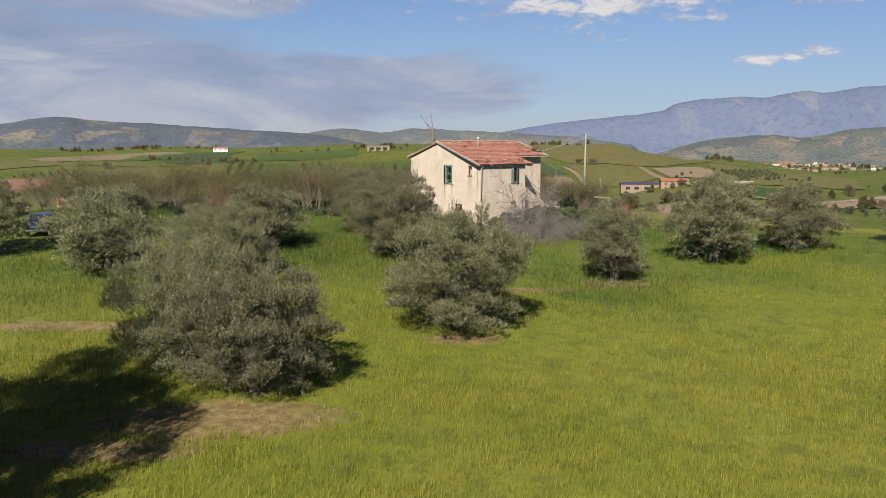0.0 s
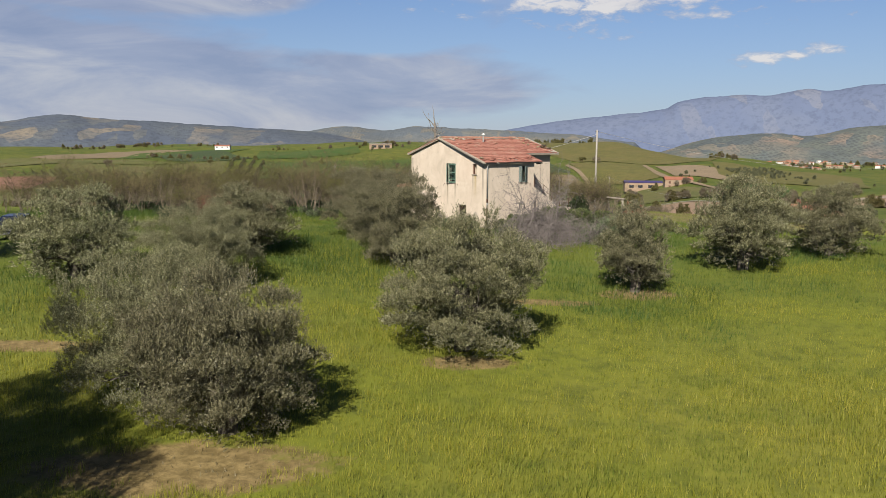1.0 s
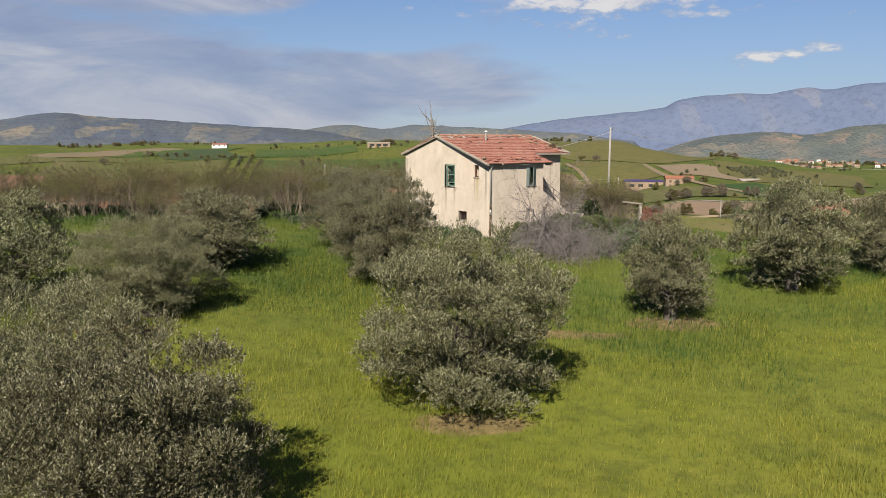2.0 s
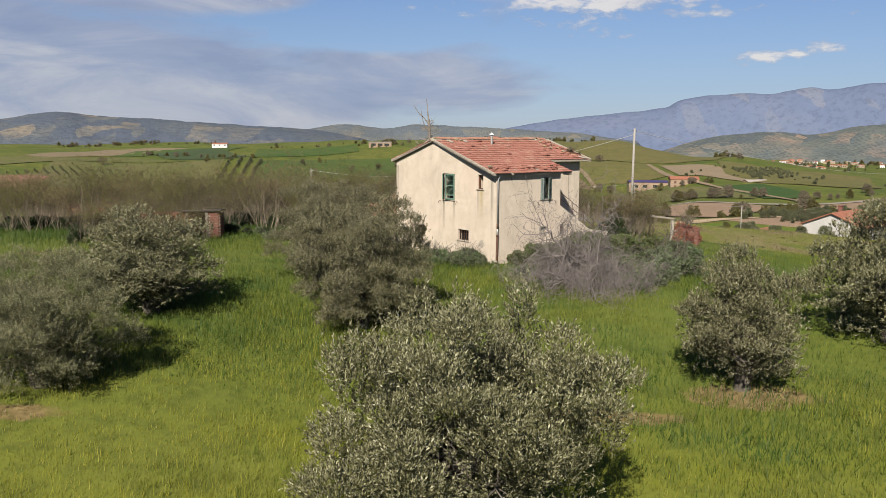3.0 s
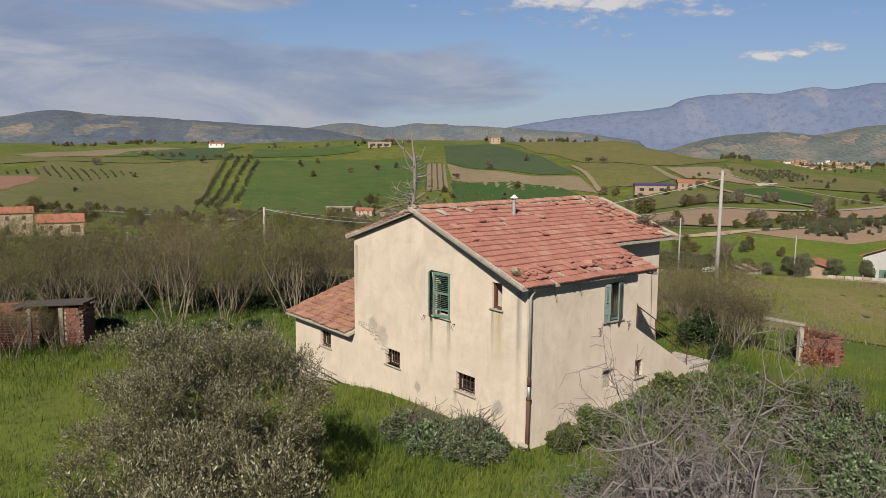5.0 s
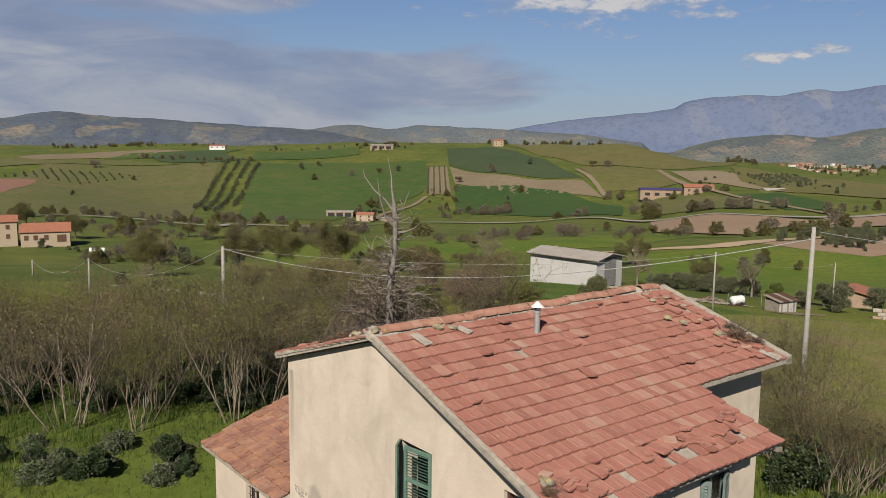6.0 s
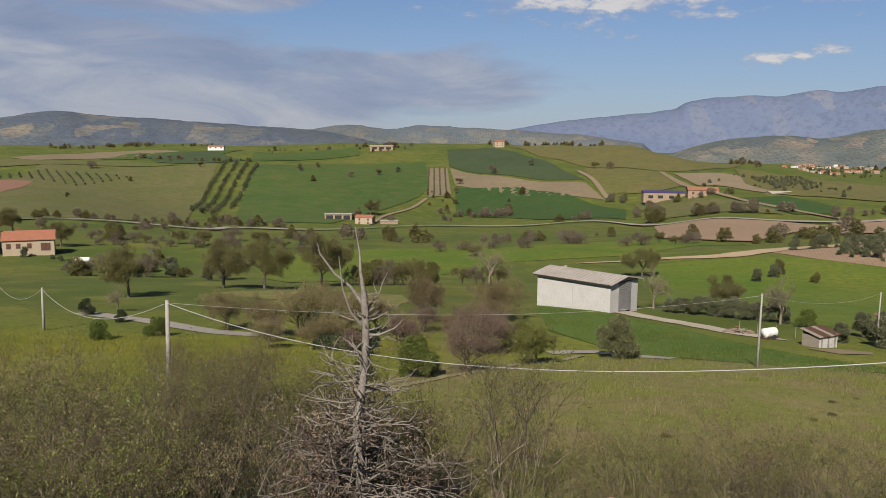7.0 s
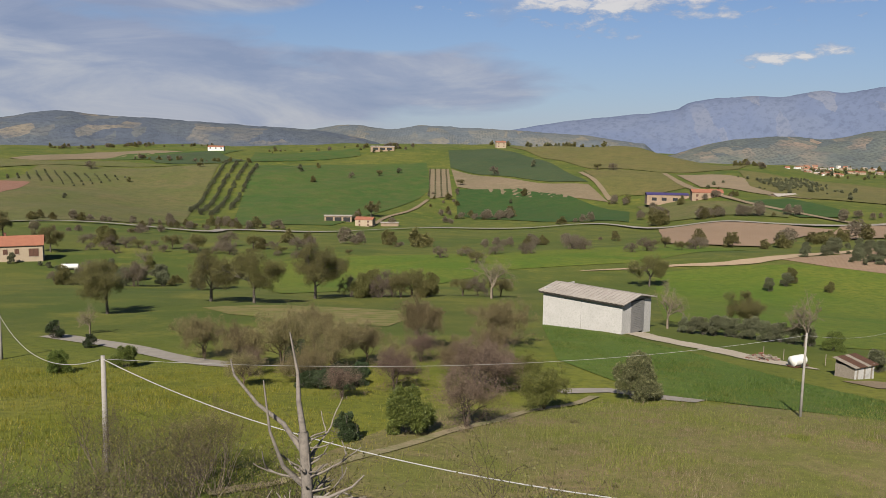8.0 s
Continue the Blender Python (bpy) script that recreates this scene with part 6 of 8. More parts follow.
def planted_near():
    # olives: place, size, turn, pattern, tallness
    for x, y, s, turn, k, tall in ((-13.2, -34.4, 1.08, 0.4, 1, 0.98), (-9.9, -37.0, 1.04, 2.6, 0, 0.98), (-2.45, -28.1, 1.2, 5.2, 0, 0.97), (7.1, -18.1, 0.98, 0.9, 2, 0.98),
                                   (14.6, -13.4, 1.2, 1.2, 3, 0.92), (21.3, -10.2, 1.1, 3.9, 3, 0.8), (-23.2, -17.4, 1.26, 4.1, 3, 0.8), (-16.0, -18.9, 1.1, 0.2, 1, 0.8),
                                   (-15.3, -10.6, 1.36, 2.2, 2, 0.66), (-6.2, -12.0, 1.08, 0.6, 0, 1.0), (-8.5, -3.8, 1.12, 3.3, 1, 0.86), (-33.8, -13.0, 1.2, 3.0, 3, 0.95),
                                   (-19.6, -46.4, 1.5, 1.0, 1, 1.7), (-17.6, -49.4, 1.42, 3.0, 1, 1.6), (-14.3, -55.0, 1.2, 2.0, 3, 1.1), (-25.5, -44.5, 1.5, 2.5, 2, 1.1), (30.5, -9.5, 0.95, 2.0, 3, 0.95)):
        set_out(OLIVES[k], x, y, s, turn, "", tall)
    fig = empty("fig_tree", pose(3.75, -5.6, ground_z(3.75, -5.6)) @ Matrix.Diagonal((1.0, 0.95, 1.45, 1)), "bare grey tangled fig tree beside the farmhouse", "tree")
    fig_tree(fig)
    dead = empty("dead_conifer", pose(-4.1, 19.6, ground_z(-4.1, 19.6)) @ Matrix.Diagonal((1.02, 1.02, 1.06, 1)), "tall dead conifer with bleached trunk and bare drooping branches", "tree")
    tr, lo, br, fo = dead_conifer()
    new("lower_branchwork", lo).parent = dead
    new("dead_foliage", fo).parent = dead
    new("trunk", tr).parent = dead
    new("dead_branchwork", br).parent = dead
    # the thicket of bare shrubs behind the house and to its west
    kinds = SHRUBS
    rnd = random.Random(77)
    spots = []
    tries = 0
    while len(spots) < 150 and tries < 12000:
        tries += 1
        x, y = rnd.uniform(-46, 4), rnd.uniform(13, 44)
        if y < 17 + max(0, x + 12) * 0.55 or y > 46 + x * 0.32 or (x > -8 and y < 20):
            continue
        if (x > -10 and y > 29) or y > 31.5 or (x > -6 and y > 25):
            continue
        if any((x - a) ** 2 + (y - b) ** 2 < 3.6 for a, b in spots) or (y < 15.2 and x < -16):
            continue
        spots.append((x, y))
    tries = 0
    while len(spots) < 186 and tries < 4000:
        tries += 1
        x, y = rnd.uniform(0, 15), rnd.uniform(14, 26)
        if x < 6 + 0.36 * y and x > 26 - 1.3 * y and not any((x - a) ** 2 + (y - b) ** 2 < 2.8 for a, b in spots):
            spots.append((x, y))
    spots += [(-13.6, 38.6), (-12.2, 38.0), (-12.9, 39.6), (-14.6, 36.8), (-13.1, 36.3), (-11.6, 36.9), (-11.2, 38.7), (-12.2, 40.3), (-15.4, 38.2), (-14.2, 34.8)]      # the clump by the pole
    for i, (x, y) in enumerate(spots):
        set_out(kinds[i % 5], x, y, rnd.uniform(0.62, 1.18) * (0.74 if x > 1 else (1.0 if y < 34 else 0.8)), rnd.uniform(0, 6), tall=rnd.uniform(0.85, 1.15))


planted_near()

# ---------------------------------------------------------------- other buildings, poles and wires
M["terracotta"] = material("terracotta_roof", two_scale((0.32, 0.12, 0.07), (0.27, 0.1, 0.06), (0.36, 0.17, 0.1), 0.8, 6, 0.03), 0.9)
M["fibre_cement"] = material("fibre_cement_roof", two_scale((0.37, 0.33, 0.29), (0.3, 0.26, 0.225), (0.44, 0.4, 0.36), 0.5, 5, 0.02), 0.9)
M["cream_wall"] = material("cream_wall", two_scale((0.44, 0.35, 0.25), (0.4, 0.32, 0.22), (0.36, 0.28, 0.2), 0.5, 4, 0.01), 0.9)
M["stone_wall"] = material("farm_stone_wall", two_scale((0.36, 0.26, 0.18), (0.3, 0.22, 0.15), (0.24, 0.17, 0.12), 0.5, 3, 0.03), 0.95)
M["panel"] = material("pale_concrete_panel", two_scale((0.52, 0.5, 0.475), (0.46, 0.445, 0.42), (0.38, 0.365, 0.34), 0.4, 5, 0.006), 0.9)
M["tarred"] = material("tarred_board", two_scale((0.06, 0.05, 0.042), (0.08, 0.066, 0.055), (0.045, 0.04, 0.035), 1, 9, 0.01), 0.9)
M["slats"] = material("grey_metal_shutter", two_scale((0.30, 0.29, 0.28), (0.25, 0.24, 0.23), (0.34, 0.33, 0.31), 1, 8, 0.004), 0.7, 0.3)
M["dark_pane"] = material("dark_pane", two_scale((0.03, 0.032, 0.035), (0.04, 0.042, 0.045), (0.05, 0.05, 0.05), 1, 5, 0.001), 0.15, 0, 0.5)
M["car_paint"] = material("dark_blue_car_paint", two_scale((0.012, 0.02, 0.055), (0.015, 0.024, 0.06), (0.02, 0.028, 0.065), 1, 4, 0.0005), 0.25, 0.3, 0.6)
M["rubber"] = material("rubber", two_scale((0.02, 0.02, 0.02), (0.025, 0.025, 0.025), (0.03, 0.03, 0.03), 3, 20, 0.002), 0.9)
M["chrome"] = material("dull_chrome", two_scale((0.5, 0.5, 0.5), (0.45, 0.45, 0.45), (0.4, 0.4, 0.4), 3, 20, 0.001), 0.3, 0.9)
M["pole"] = material("concrete_pole", two_scale((0.36, 0.335, 0.3), (0.31, 0.285, 0.255), (0.26, 0.235, 0.2), 1, 9, 0.004), 0.9)
M["cable"] = material("pale_cable", two_scale((0.45, 0.44, 0.42), (0.4, 0.39, 0.37), (0.35, 0.34, 0.32), 1, 9, 0.002), 0.7)
M["solar"] = material("solar_roof", two_scale((0.05, 0.035, 0.12), (0.06, 0.045, 0.14), (0.1, 0.05, 0.12), 0.5, 2, 0.01), 0.3)


def gabled(name, x, y, turn, w, d, h, wall_m, roof_m, label, category="house", pitch=0.35, windows=(), door=None, z=None, over=0.4, chimney=None, shutters="green_paint", group=""):
    """A gabled building. Its ridge runs along its own x; windows: (face, along, up, width, height), face f, b, l or r."""
    top = empty(name, pose(x, y, ground_z(x, y) if z is None else z, 0, 0, turn), label, category, group)
    bm = bmesh.new()
    block(bm, -w / 2, w / 2, -d / 2, d / 2, -3, h)
    part("wall", bm, wall_m, top)
    for s in (-1, 1):
        bm = bmesh.new()
        vs = [(s * w / 2, -d / 2, h), (s * w / 2, d / 2, h), (s * w / 2, 0, h + pitch * d / 2)]
        t = -s * 0.2
        a = [bm.verts.new(v) for v in vs]
        b = [bm.verts.new((v[0] + t, v[1], v[2])) for v in vs]
        bm.faces.new(a)
        bm.faces.new(b[::-1])
        for i in range(3):
            bm.faces.new((a[i], b[i], b[(i + 1) % 3], a[(i + 1) % 3]))
        part("gable", bm, wall_m, top)
    for s in (-1, 1):
        bm = bmesh.new()
        e = d / 2 + over
        z0, z1 = h - pitch * over, h + pitch * d / 2
        xs = w / 2 + over
        prism(bm, [(-xs, 0, z1), (xs, 0, z1), (xs, s * e, z0), (-xs, s * e, z0), (-xs, 0, z1 + .16), (xs, 0, z1 + .16), (xs, s * e, z0 + .16), (-xs, s * e, z0 + .16)])
        part("roof", bm, roof_m, top)
    for face, u, up, ww, hh in windows:
        m = {"f": pose(u, -d / 2, up), "b": pose(u, d / 2, up, 0, 0, 180), "l": pose(-w / 2, u, up, 0, 0, -90), "r": pose(w / 2, u, up, 0, 0, 90)}[face]
        win = new("window")
        win.parent = top
        win.matrix_basis = m
        bm = bmesh.new()
        block(bm, -ww / 2, ww / 2, -0.03, 0.1, 0, hh)
        part("pane", bm, M["dark_pane"], win)
        bm = bmesh.new()
        block(bm, -ww / 2 - .08, ww / 2 + .08, -0.07, 0.1, -0.08, 0)
        part("sill", bm, M["concrete"], win)
        if shutters:
            for k in (-1, 1):
                bm = bmesh.new()
                block(bm, min(0, k * ww / 2) + (0.02 if k > 0 else 0), max(0, k * ww / 2) - (0.02 if k < 0 else 0), -0.08, -0.035, 0.02, hh - 0.02)
                part("shutter", bm, M[shutters], win)
    if chimney:
        bm = bmesh.new()
        cx, cy = chimney
        block(bm, cx - .3, cx + .3, cy - .3, cy + .3, h, h + pitch * d / 2 + 0.9)
        block(bm, cx - .38, cx + .38, cy - .38, cy + .38, h + pitch * d / 2 + 0.9, h + pitch * d / 2 + 1.0)
        part("chimney", bm, M["brick"], top)
    return top


def barn():
    b = empty("barn", pose(19.7, 103.2, -10.6, 0, 0, 0), "long white farm shed with a grey corrugated roof", "barn")
    along, side = Vector((-0.72, 0.694, 0)).normalized(), Vector((0.694, 0.72, 0)).normalized()
    L, D, H, P = 12.0, 6.9, 4.1, 0.16
    m = Matrix(((along.x, side.x, 0, 0), (along.y, side.y, 0, 0), (0, 0, 1, 0), (0, 0, 0, 1)))
    # concrete wall panels
    for k in range(2):
        bm = bmesh.new()
        block(bm, k * L / 2 + 0.02, (k + 1) * L / 2 - 0.02, 0, 0.2, -2, H, m)
        part("wall_panel", bm, M["panel"], b)
    bm = bmesh.new()
    block(bm, 0.1, L - 0.1, D - 0.2, D, -2, H, m)
    part("wall_panel", bm, M["panel"], b)
    bm = bmesh.new()
    block(bm, L - 0.22, L - 0.02, 0.2, D - 0.2, -2, H + 0.4, m)
    part("end_wall", bm, M["panel"], b)
    for y0, y1 in ((0.2, 2.0), (5.1, D - 0.2)):
        bm = bmesh.new()
        block(bm, 0.02, 0.22, y0, y1, -2, H - 0.02, m)
        part("end_wall", bm, M["panel"], b)
    bm = bmesh.new()
    for pts in (((0.1, 0.1, H), (0.1, D - 0.1, H), (0.1, D / 2, H + P * D / 2 + .05)),):
        a = [bm.verts.new(m @ Vector(p)) for p in pts]
        c = [bm.verts.new(m @ Vector((p[0] + .1, p[1], p[2]))) for p in pts]
        bm.faces.new(a), bm.faces.new(c)
        for i in range(3):
            bm.faces.new((a[i], c[i], c[(i + 1) % 3], a[(i + 1) % 3]))
    part("gable_board", bm, M["fibre_cement"], b, "grey boarded gable")
    door = new("roller_door")
    door.parent = b
    door["label"] = "grey slatted sliding door"
    for k in range(17):
        bm = bmesh.new()
        block(bm, -0.02, 0.06, 2.02, 5.08, 0.05 + k * 0.235, 0.05 + k * 0.235 + 0.2, m)
        part("slat", bm, M["slats"], door)
    for s in (0, 1):
        roof = new("roof")
        roof.parent = b
        roof["label"] = "grey corrugated fibre-cement roof"
        z1, z0 = H + P * D / 2 + 0.1, H - 0.02
        n = 40
        for k in range(n):      # corrugated sheets
            bm = bmesh.new()
            x0, x1 = -0.5 + (L + 1) * k / n, -0.5 + (L + 1) * (k + 1) / n
            lift = 0.05 if k % 2 else 0.0
            y0, y1 = (D / 2, -0.45) if s == 0 else (D / 2, D + 0.45)
            zz = z0 - P * 0.45
            prism(bm, [m @ Vector(p) for p in ((x0, y0, z1 + lift), (x1, y0, z1 + lift), (x1, y1, zz + lift), (x0, y1, zz + lift),
                                                (x0, y0, z1 + .1 + lift), (x1, y0, z1 + .1 + lift), (x1, y1, zz + .1 + lift), (x0, y1, zz + .1 + lift))])
            part("roof_sheet", bm, M["fibre_cement"], roof)
    bm = bmesh.new()
    block(bm, -0.4, L + .4, -0.42, -0.36, H - .28, H - .1, m)
    part("gutter", bm, M["dark_iron"], b)


def lean_shed():
    z = ground_z(37.5, 82.5)
    s = empty("tool_shed", pose(37.8, 82.8, z, 0, 0, 28) @ Matrix.Scale(0.72, 4), "small ramshackle pale board shed with a rusty roof", "shed")
    for k in range(11):
        bm = bmesh.new()
        block(bm, -2.0 + k * 0.36, -1.66 + k * 0.36, -1.5, -1.44, -0.6, 1.75 + 0.02 * k)
        part("board", bm, M["dry_wood" if k % 4 == 1 else "panel"], s)
    for k in range(8):
        bm = bmesh.new()
        block(bm, 1.96, 2.02, -1.44 + k * 0.36, -1.1 + k * 0.36, -0.6, 1.85 + 0.07 * k)
        part("board", bm, M["white_paint" if k in (2, 3, 5) else "panel"], s)
    bm = bmesh.new()
    block(bm, -2.02, -1.96, -1.44, 1.44, -0.6, 1.8)
    block(bm, -1.96, 1.96, 1.38, 1.44, -0.6, 2.4)
    part("back_wall", bm, M["dry_wood"], s)
    for k in range(6):
        bm = bmesh.new()
        x = -2.3 + k * 0.8
        prism(bm, [(x, -1.8, 1.78), (x + .78, -1.8, 1.8), (x + .78, 1.75, 2.5), (x, 1.75, 2.48), (x, -1.8, 1.86), (x + .78, -1.8, 1.88), (x + .78, 1.75, 2.58), (x, 1.75, 2.56)])
        part("roof_sheet", bm, M["rust" if k % 3 else "dry_wood"], s)


def brick_wall(parent, m, length, height, ragged, seed, course=0.085, brick=0.27, holes=()):
    """A thin wall of single bricks, with a broken top."""
    rnd = random.Random(seed)
    bm = bmesh.new()
    block(bm, -brick / 2 + .006, brick / 2 - .006, -.055, .055, .006, course - .008)
    me = bpy.data.meshes.new("brick")
    bm.to_mesh(me)
    bm.free()
    me.materials.append(M["brick"])
    rows = int(height / course)
    n = 0
    for r in range(rows):
        x = (r % 2) * brick / 2
        while x < length:
            top = height * (1 - ragged * (0.5 + 0.5 * noise.noise((x * 0.9, seed, 0))))
            if r * course < top and not any(a < x < b and c < r * course < d for a, b, c, d in holes):
                ob = new("brick", me)
                ob.parent = parent
                ob.matrix_basis = m @ Matrix.Translation((x + rnd.uniform(-.006, .006), rnd.uniform(-.008, .008), r * course))
                n += 1
            x += brick
    bm = bmesh.new()      # mortar core
    k = 0
    while k * 0.54 < length:
        x0, x1 = k * 0.54 - .1, min((k + 1) * 0.54, length) - .1
        t = height * (1 - ragged * (0.5 + 0.5 * noise.noise(((x0 + x1) * 0.45, seed, 0)))) - 0.1
        if not any(a < (x0 + x1) / 2 < b for a, b, c, d in holes):
            block(bm, x0, x1, -.04, .04, -0.5, max(t, 0.1), m)
        k += 1
    part("mortar_core", bm, M["mortar"], parent)


def ruins():
    # brick pigsties in the thicket
    z = ground_z(-19, 11) - 0.15
    r = empty("brick_ruin", pose(-25.25, 11.2, z, 0, 0, 7), "ruined low brick sheds overgrown by bare shrubs", "ruin")
    brick_wall(r, pose(0.2, 0, 0), 6.6, 2.0, 0.25, 3, 0.12, 0.36, ((1.9, 3.0, 0.2, 1.4), (4.8, 5.9, 0.0, 1.7)))
    brick_wall(r, pose(6.8, 0.15, 0, 0, 0, 90), 1.6, 1.95, 0.2, 5, 0.12, 0.36)
    bm = bmesh.new()
    block(bm, 0.2, 6.7, 1.45, 1.6, -0.4, 1.9)
    block(bm, 3.85, 3.97, 0.1, 1.45, -0.4, 1.85)
    part("back_wall", bm, M["brick"], r, "crumbling brick back wall")
    bm = bmesh.new()
    prism(bm, [(3.9, -.2, 2.02), (6.95, -.2, 2.1), (7.0, 1.6, 2.0), (4.0, 1.6, 1.9), (3.9, -.2, 2.1), (6.95, -.2, 2.18), (7.0, 1.6, 2.08), (4.0, 1.6, 1.98)])
    part("roof_slab", bm, M["tarred"], r, "sagging dark roof sheet")
    for x in (4.6, 5.95):
        bm = bmesh.new()
        block(bm, x - .09, x + .09, -.12, .1, -.4, 1.95)
        part("door_post", bm, M["dry_wood"], r)
    # the red brick remnant east of the house
    z = ground_z(12.5, 10.1) - 0.1
    r = empty("brick_ruin", pose(12.5, 10.1, z, 0, 0, 12), "red brick wall remnant with a concrete lintel", "ruin")
    brick_wall(r, pose(0.25, -0.2, 0), 1.7, 1.75, 0.7, 8, 0.09, 0.3)
    brick_wall(r, pose(1.95, 0, 0, 0, 0, 60), 1.6, 1.4, 0.8, 12, 0.09, 0.3)
    bm = bmesh.new()
    block(bm, -.1, .1, -.26, -.06, -.5, 1.8, None, .02)
    part("pillar", bm, M["concrete"], r)
    bm = bmesh.new()
    block(bm, -1.5, .2, -.24, .0, 1.8, 1.92, pose(0, 0, 0, 0, 3, -50), .02)
    part("lintel", bm, M["dry_wood"], r)


def utility_pole(x, y, top, r=0.11, label="pale concrete utility pole"):
    z = ground_z(x, y)
    p = empty("utility_pole", pose(x, y, z), label, "pole", "poles of the power line")
    bm = bmesh.new()
    tube(bm, [(0, 0, -0.6), (0, 0, (top - z) * .5), (0.02, 0, top - z)], r * 1.3, r * 0.8, 10)
    part("shaft", bm, M["pole"], p, "", True)
    bm = bmesh.new()
    tube(bm, [(-0.16, 0, top - z - 0.18), (0.18, 0, top - z - 0.18)], 0.025, 0.025, 6)
    part("bracket", bm, M["dark_iron"], p)
    return (x, y, top - 0.15)


def wire(a, b, sag, r, label):
    """A hanging wire from pole to pole."""
    a, b = Vector(a), Vector(b)
    n = 28
    bm = bmesh.new()
    tube(bm, [a.lerp(b, i / n) - Vector((0, 0, 4 * sag * (i / n) * (1 - i / n))) for i in range(n + 1)], r, r, 5)
    ob = part("overhead_wire", bm, M["cable"], None)
    tagged(ob, label, "wire", "wires of the power line")


def car():
    z = ground_z(-33.4, -4.6)
    c = empty("parked_car", pose(-33.8, -3.6, z, 0, 0, 14), "dark blue estate car parked in the grass", "car")
    bm = bmesh.new()
    prof = [(-2.2, .35), (-2.25, .75), (-2.05, .98), (-1.0, 1.05), (-.35, 1.5), (1.6, 1.52), (2.15, 1.05), (2.25, .7), (2.2, .35)]
    rows = []
    for s, k in ((-.85, 0), (-.8, 1), (.8, 1), (.85, 0)):
        rows.append([bm.verts.new((s * (1 if z < 1.1 else .84), y, z if k else .3 + (z - .3) * .96)) for y, z in prof])
    for a, b in zip(rows, rows[1:]):
        for i in range(len(prof) - 1):
            bm.faces.new((a[i], a[i + 1], b[i + 1], b[i]))
    bm.faces.new(rows[0]), bm.faces.new(rows[-1][::-1])
    part("body", bm, M["car_paint"], c)
    for y0, y1, z0, z1 in ((-.92, -.42, 1.12, 1.45),):
        bm = bmesh.new()
        prism(bm, [(-.62, y0 - .03, z0), (.62, y0 - .03, z0), (.62, y0, z0), (-.62, y0, z0), (-.58, y1 - .05, z1), (.58, y1 - .05, z1), (.58, y1, z1), (-.58, y1, z1)])
        part("windscreen", bm, M["dark_pane"], c)
    for s in (-1, 1):
        bm = bmesh.new()
        block(bm, s * .72 - .03, s * .72 + .03, -.3, 1.5, 1.12, 1.42)
        part("side_window", bm, M["dark_pane"], c)
        bm = bmesh.new()
        block(bm, s * .6 - .17, s * .6 + .17, -2.27, -2.18, .68, .84, None, .02)
        part("headlight", bm, M["chrome"], c)
        for y in (-1.4, 1.4):
            wheel = new("wheel")
            wheel.parent = c
            wheel.matrix_basis = pose(s * .78, y, .32, 0, 90, 0)
            bm = bmesh.new()
            tube(bm, [(0, 0, -.1), (0, 0, .1)], .32, .32, 16)
            part("tyre", bm, M["rubber"], wheel)
            bm = bmesh.new()
            tube(bm, [(0, 0, -.115), (0, 0, .115)], .19, .19, 12)
            part("rim", bm, M["chrome"], wheel)
    bm = bmesh.new()
    block(bm, -.4, .4, -2.28, -2.2, .62, .8, None, .02)
    part("grille", bm, M["chrome"], c)
    bm = bmesh.new()
    block(bm, -.8, .8, -2.32, -2.15, .36, .52, None, .04)
    part("bumper", bm, M["chrome"], c)


def garden_wall():
    """A low garden wall of rough blocks in front of the white house."""
    a, b = Vector((46.2, 77.0)), Vector((58.6, 71.5))
    n = 14
    w_ = empty("garden_wall", Matrix.Identity(4), "low pale stone garden wall behind old olive trees", "wall")
    rnd = random.Random(6)
    turn = math.degrees(math.atan2(b.y - a.y, b.x - a.x))
    for row in range(3):
        for k in range(n):
            p = a.lerp(b, (k + 0.5 * (row % 2)) / n)
            bm = bmesh.new()
            block(bm, -0.46, 0.46, -0.2, 0.2, 0.02, 0.44, None, 0.05)
            ob = part("block", bm, M["concrete" if (k + row) % 3 else "stone_wall"], w_)
            ob.matrix_basis = pose(p.x, p.y, ground_z(p.x, p.y) - 0.15 + 0.44 * row, 0, 0, turn + rnd.uniform(-2, 2))


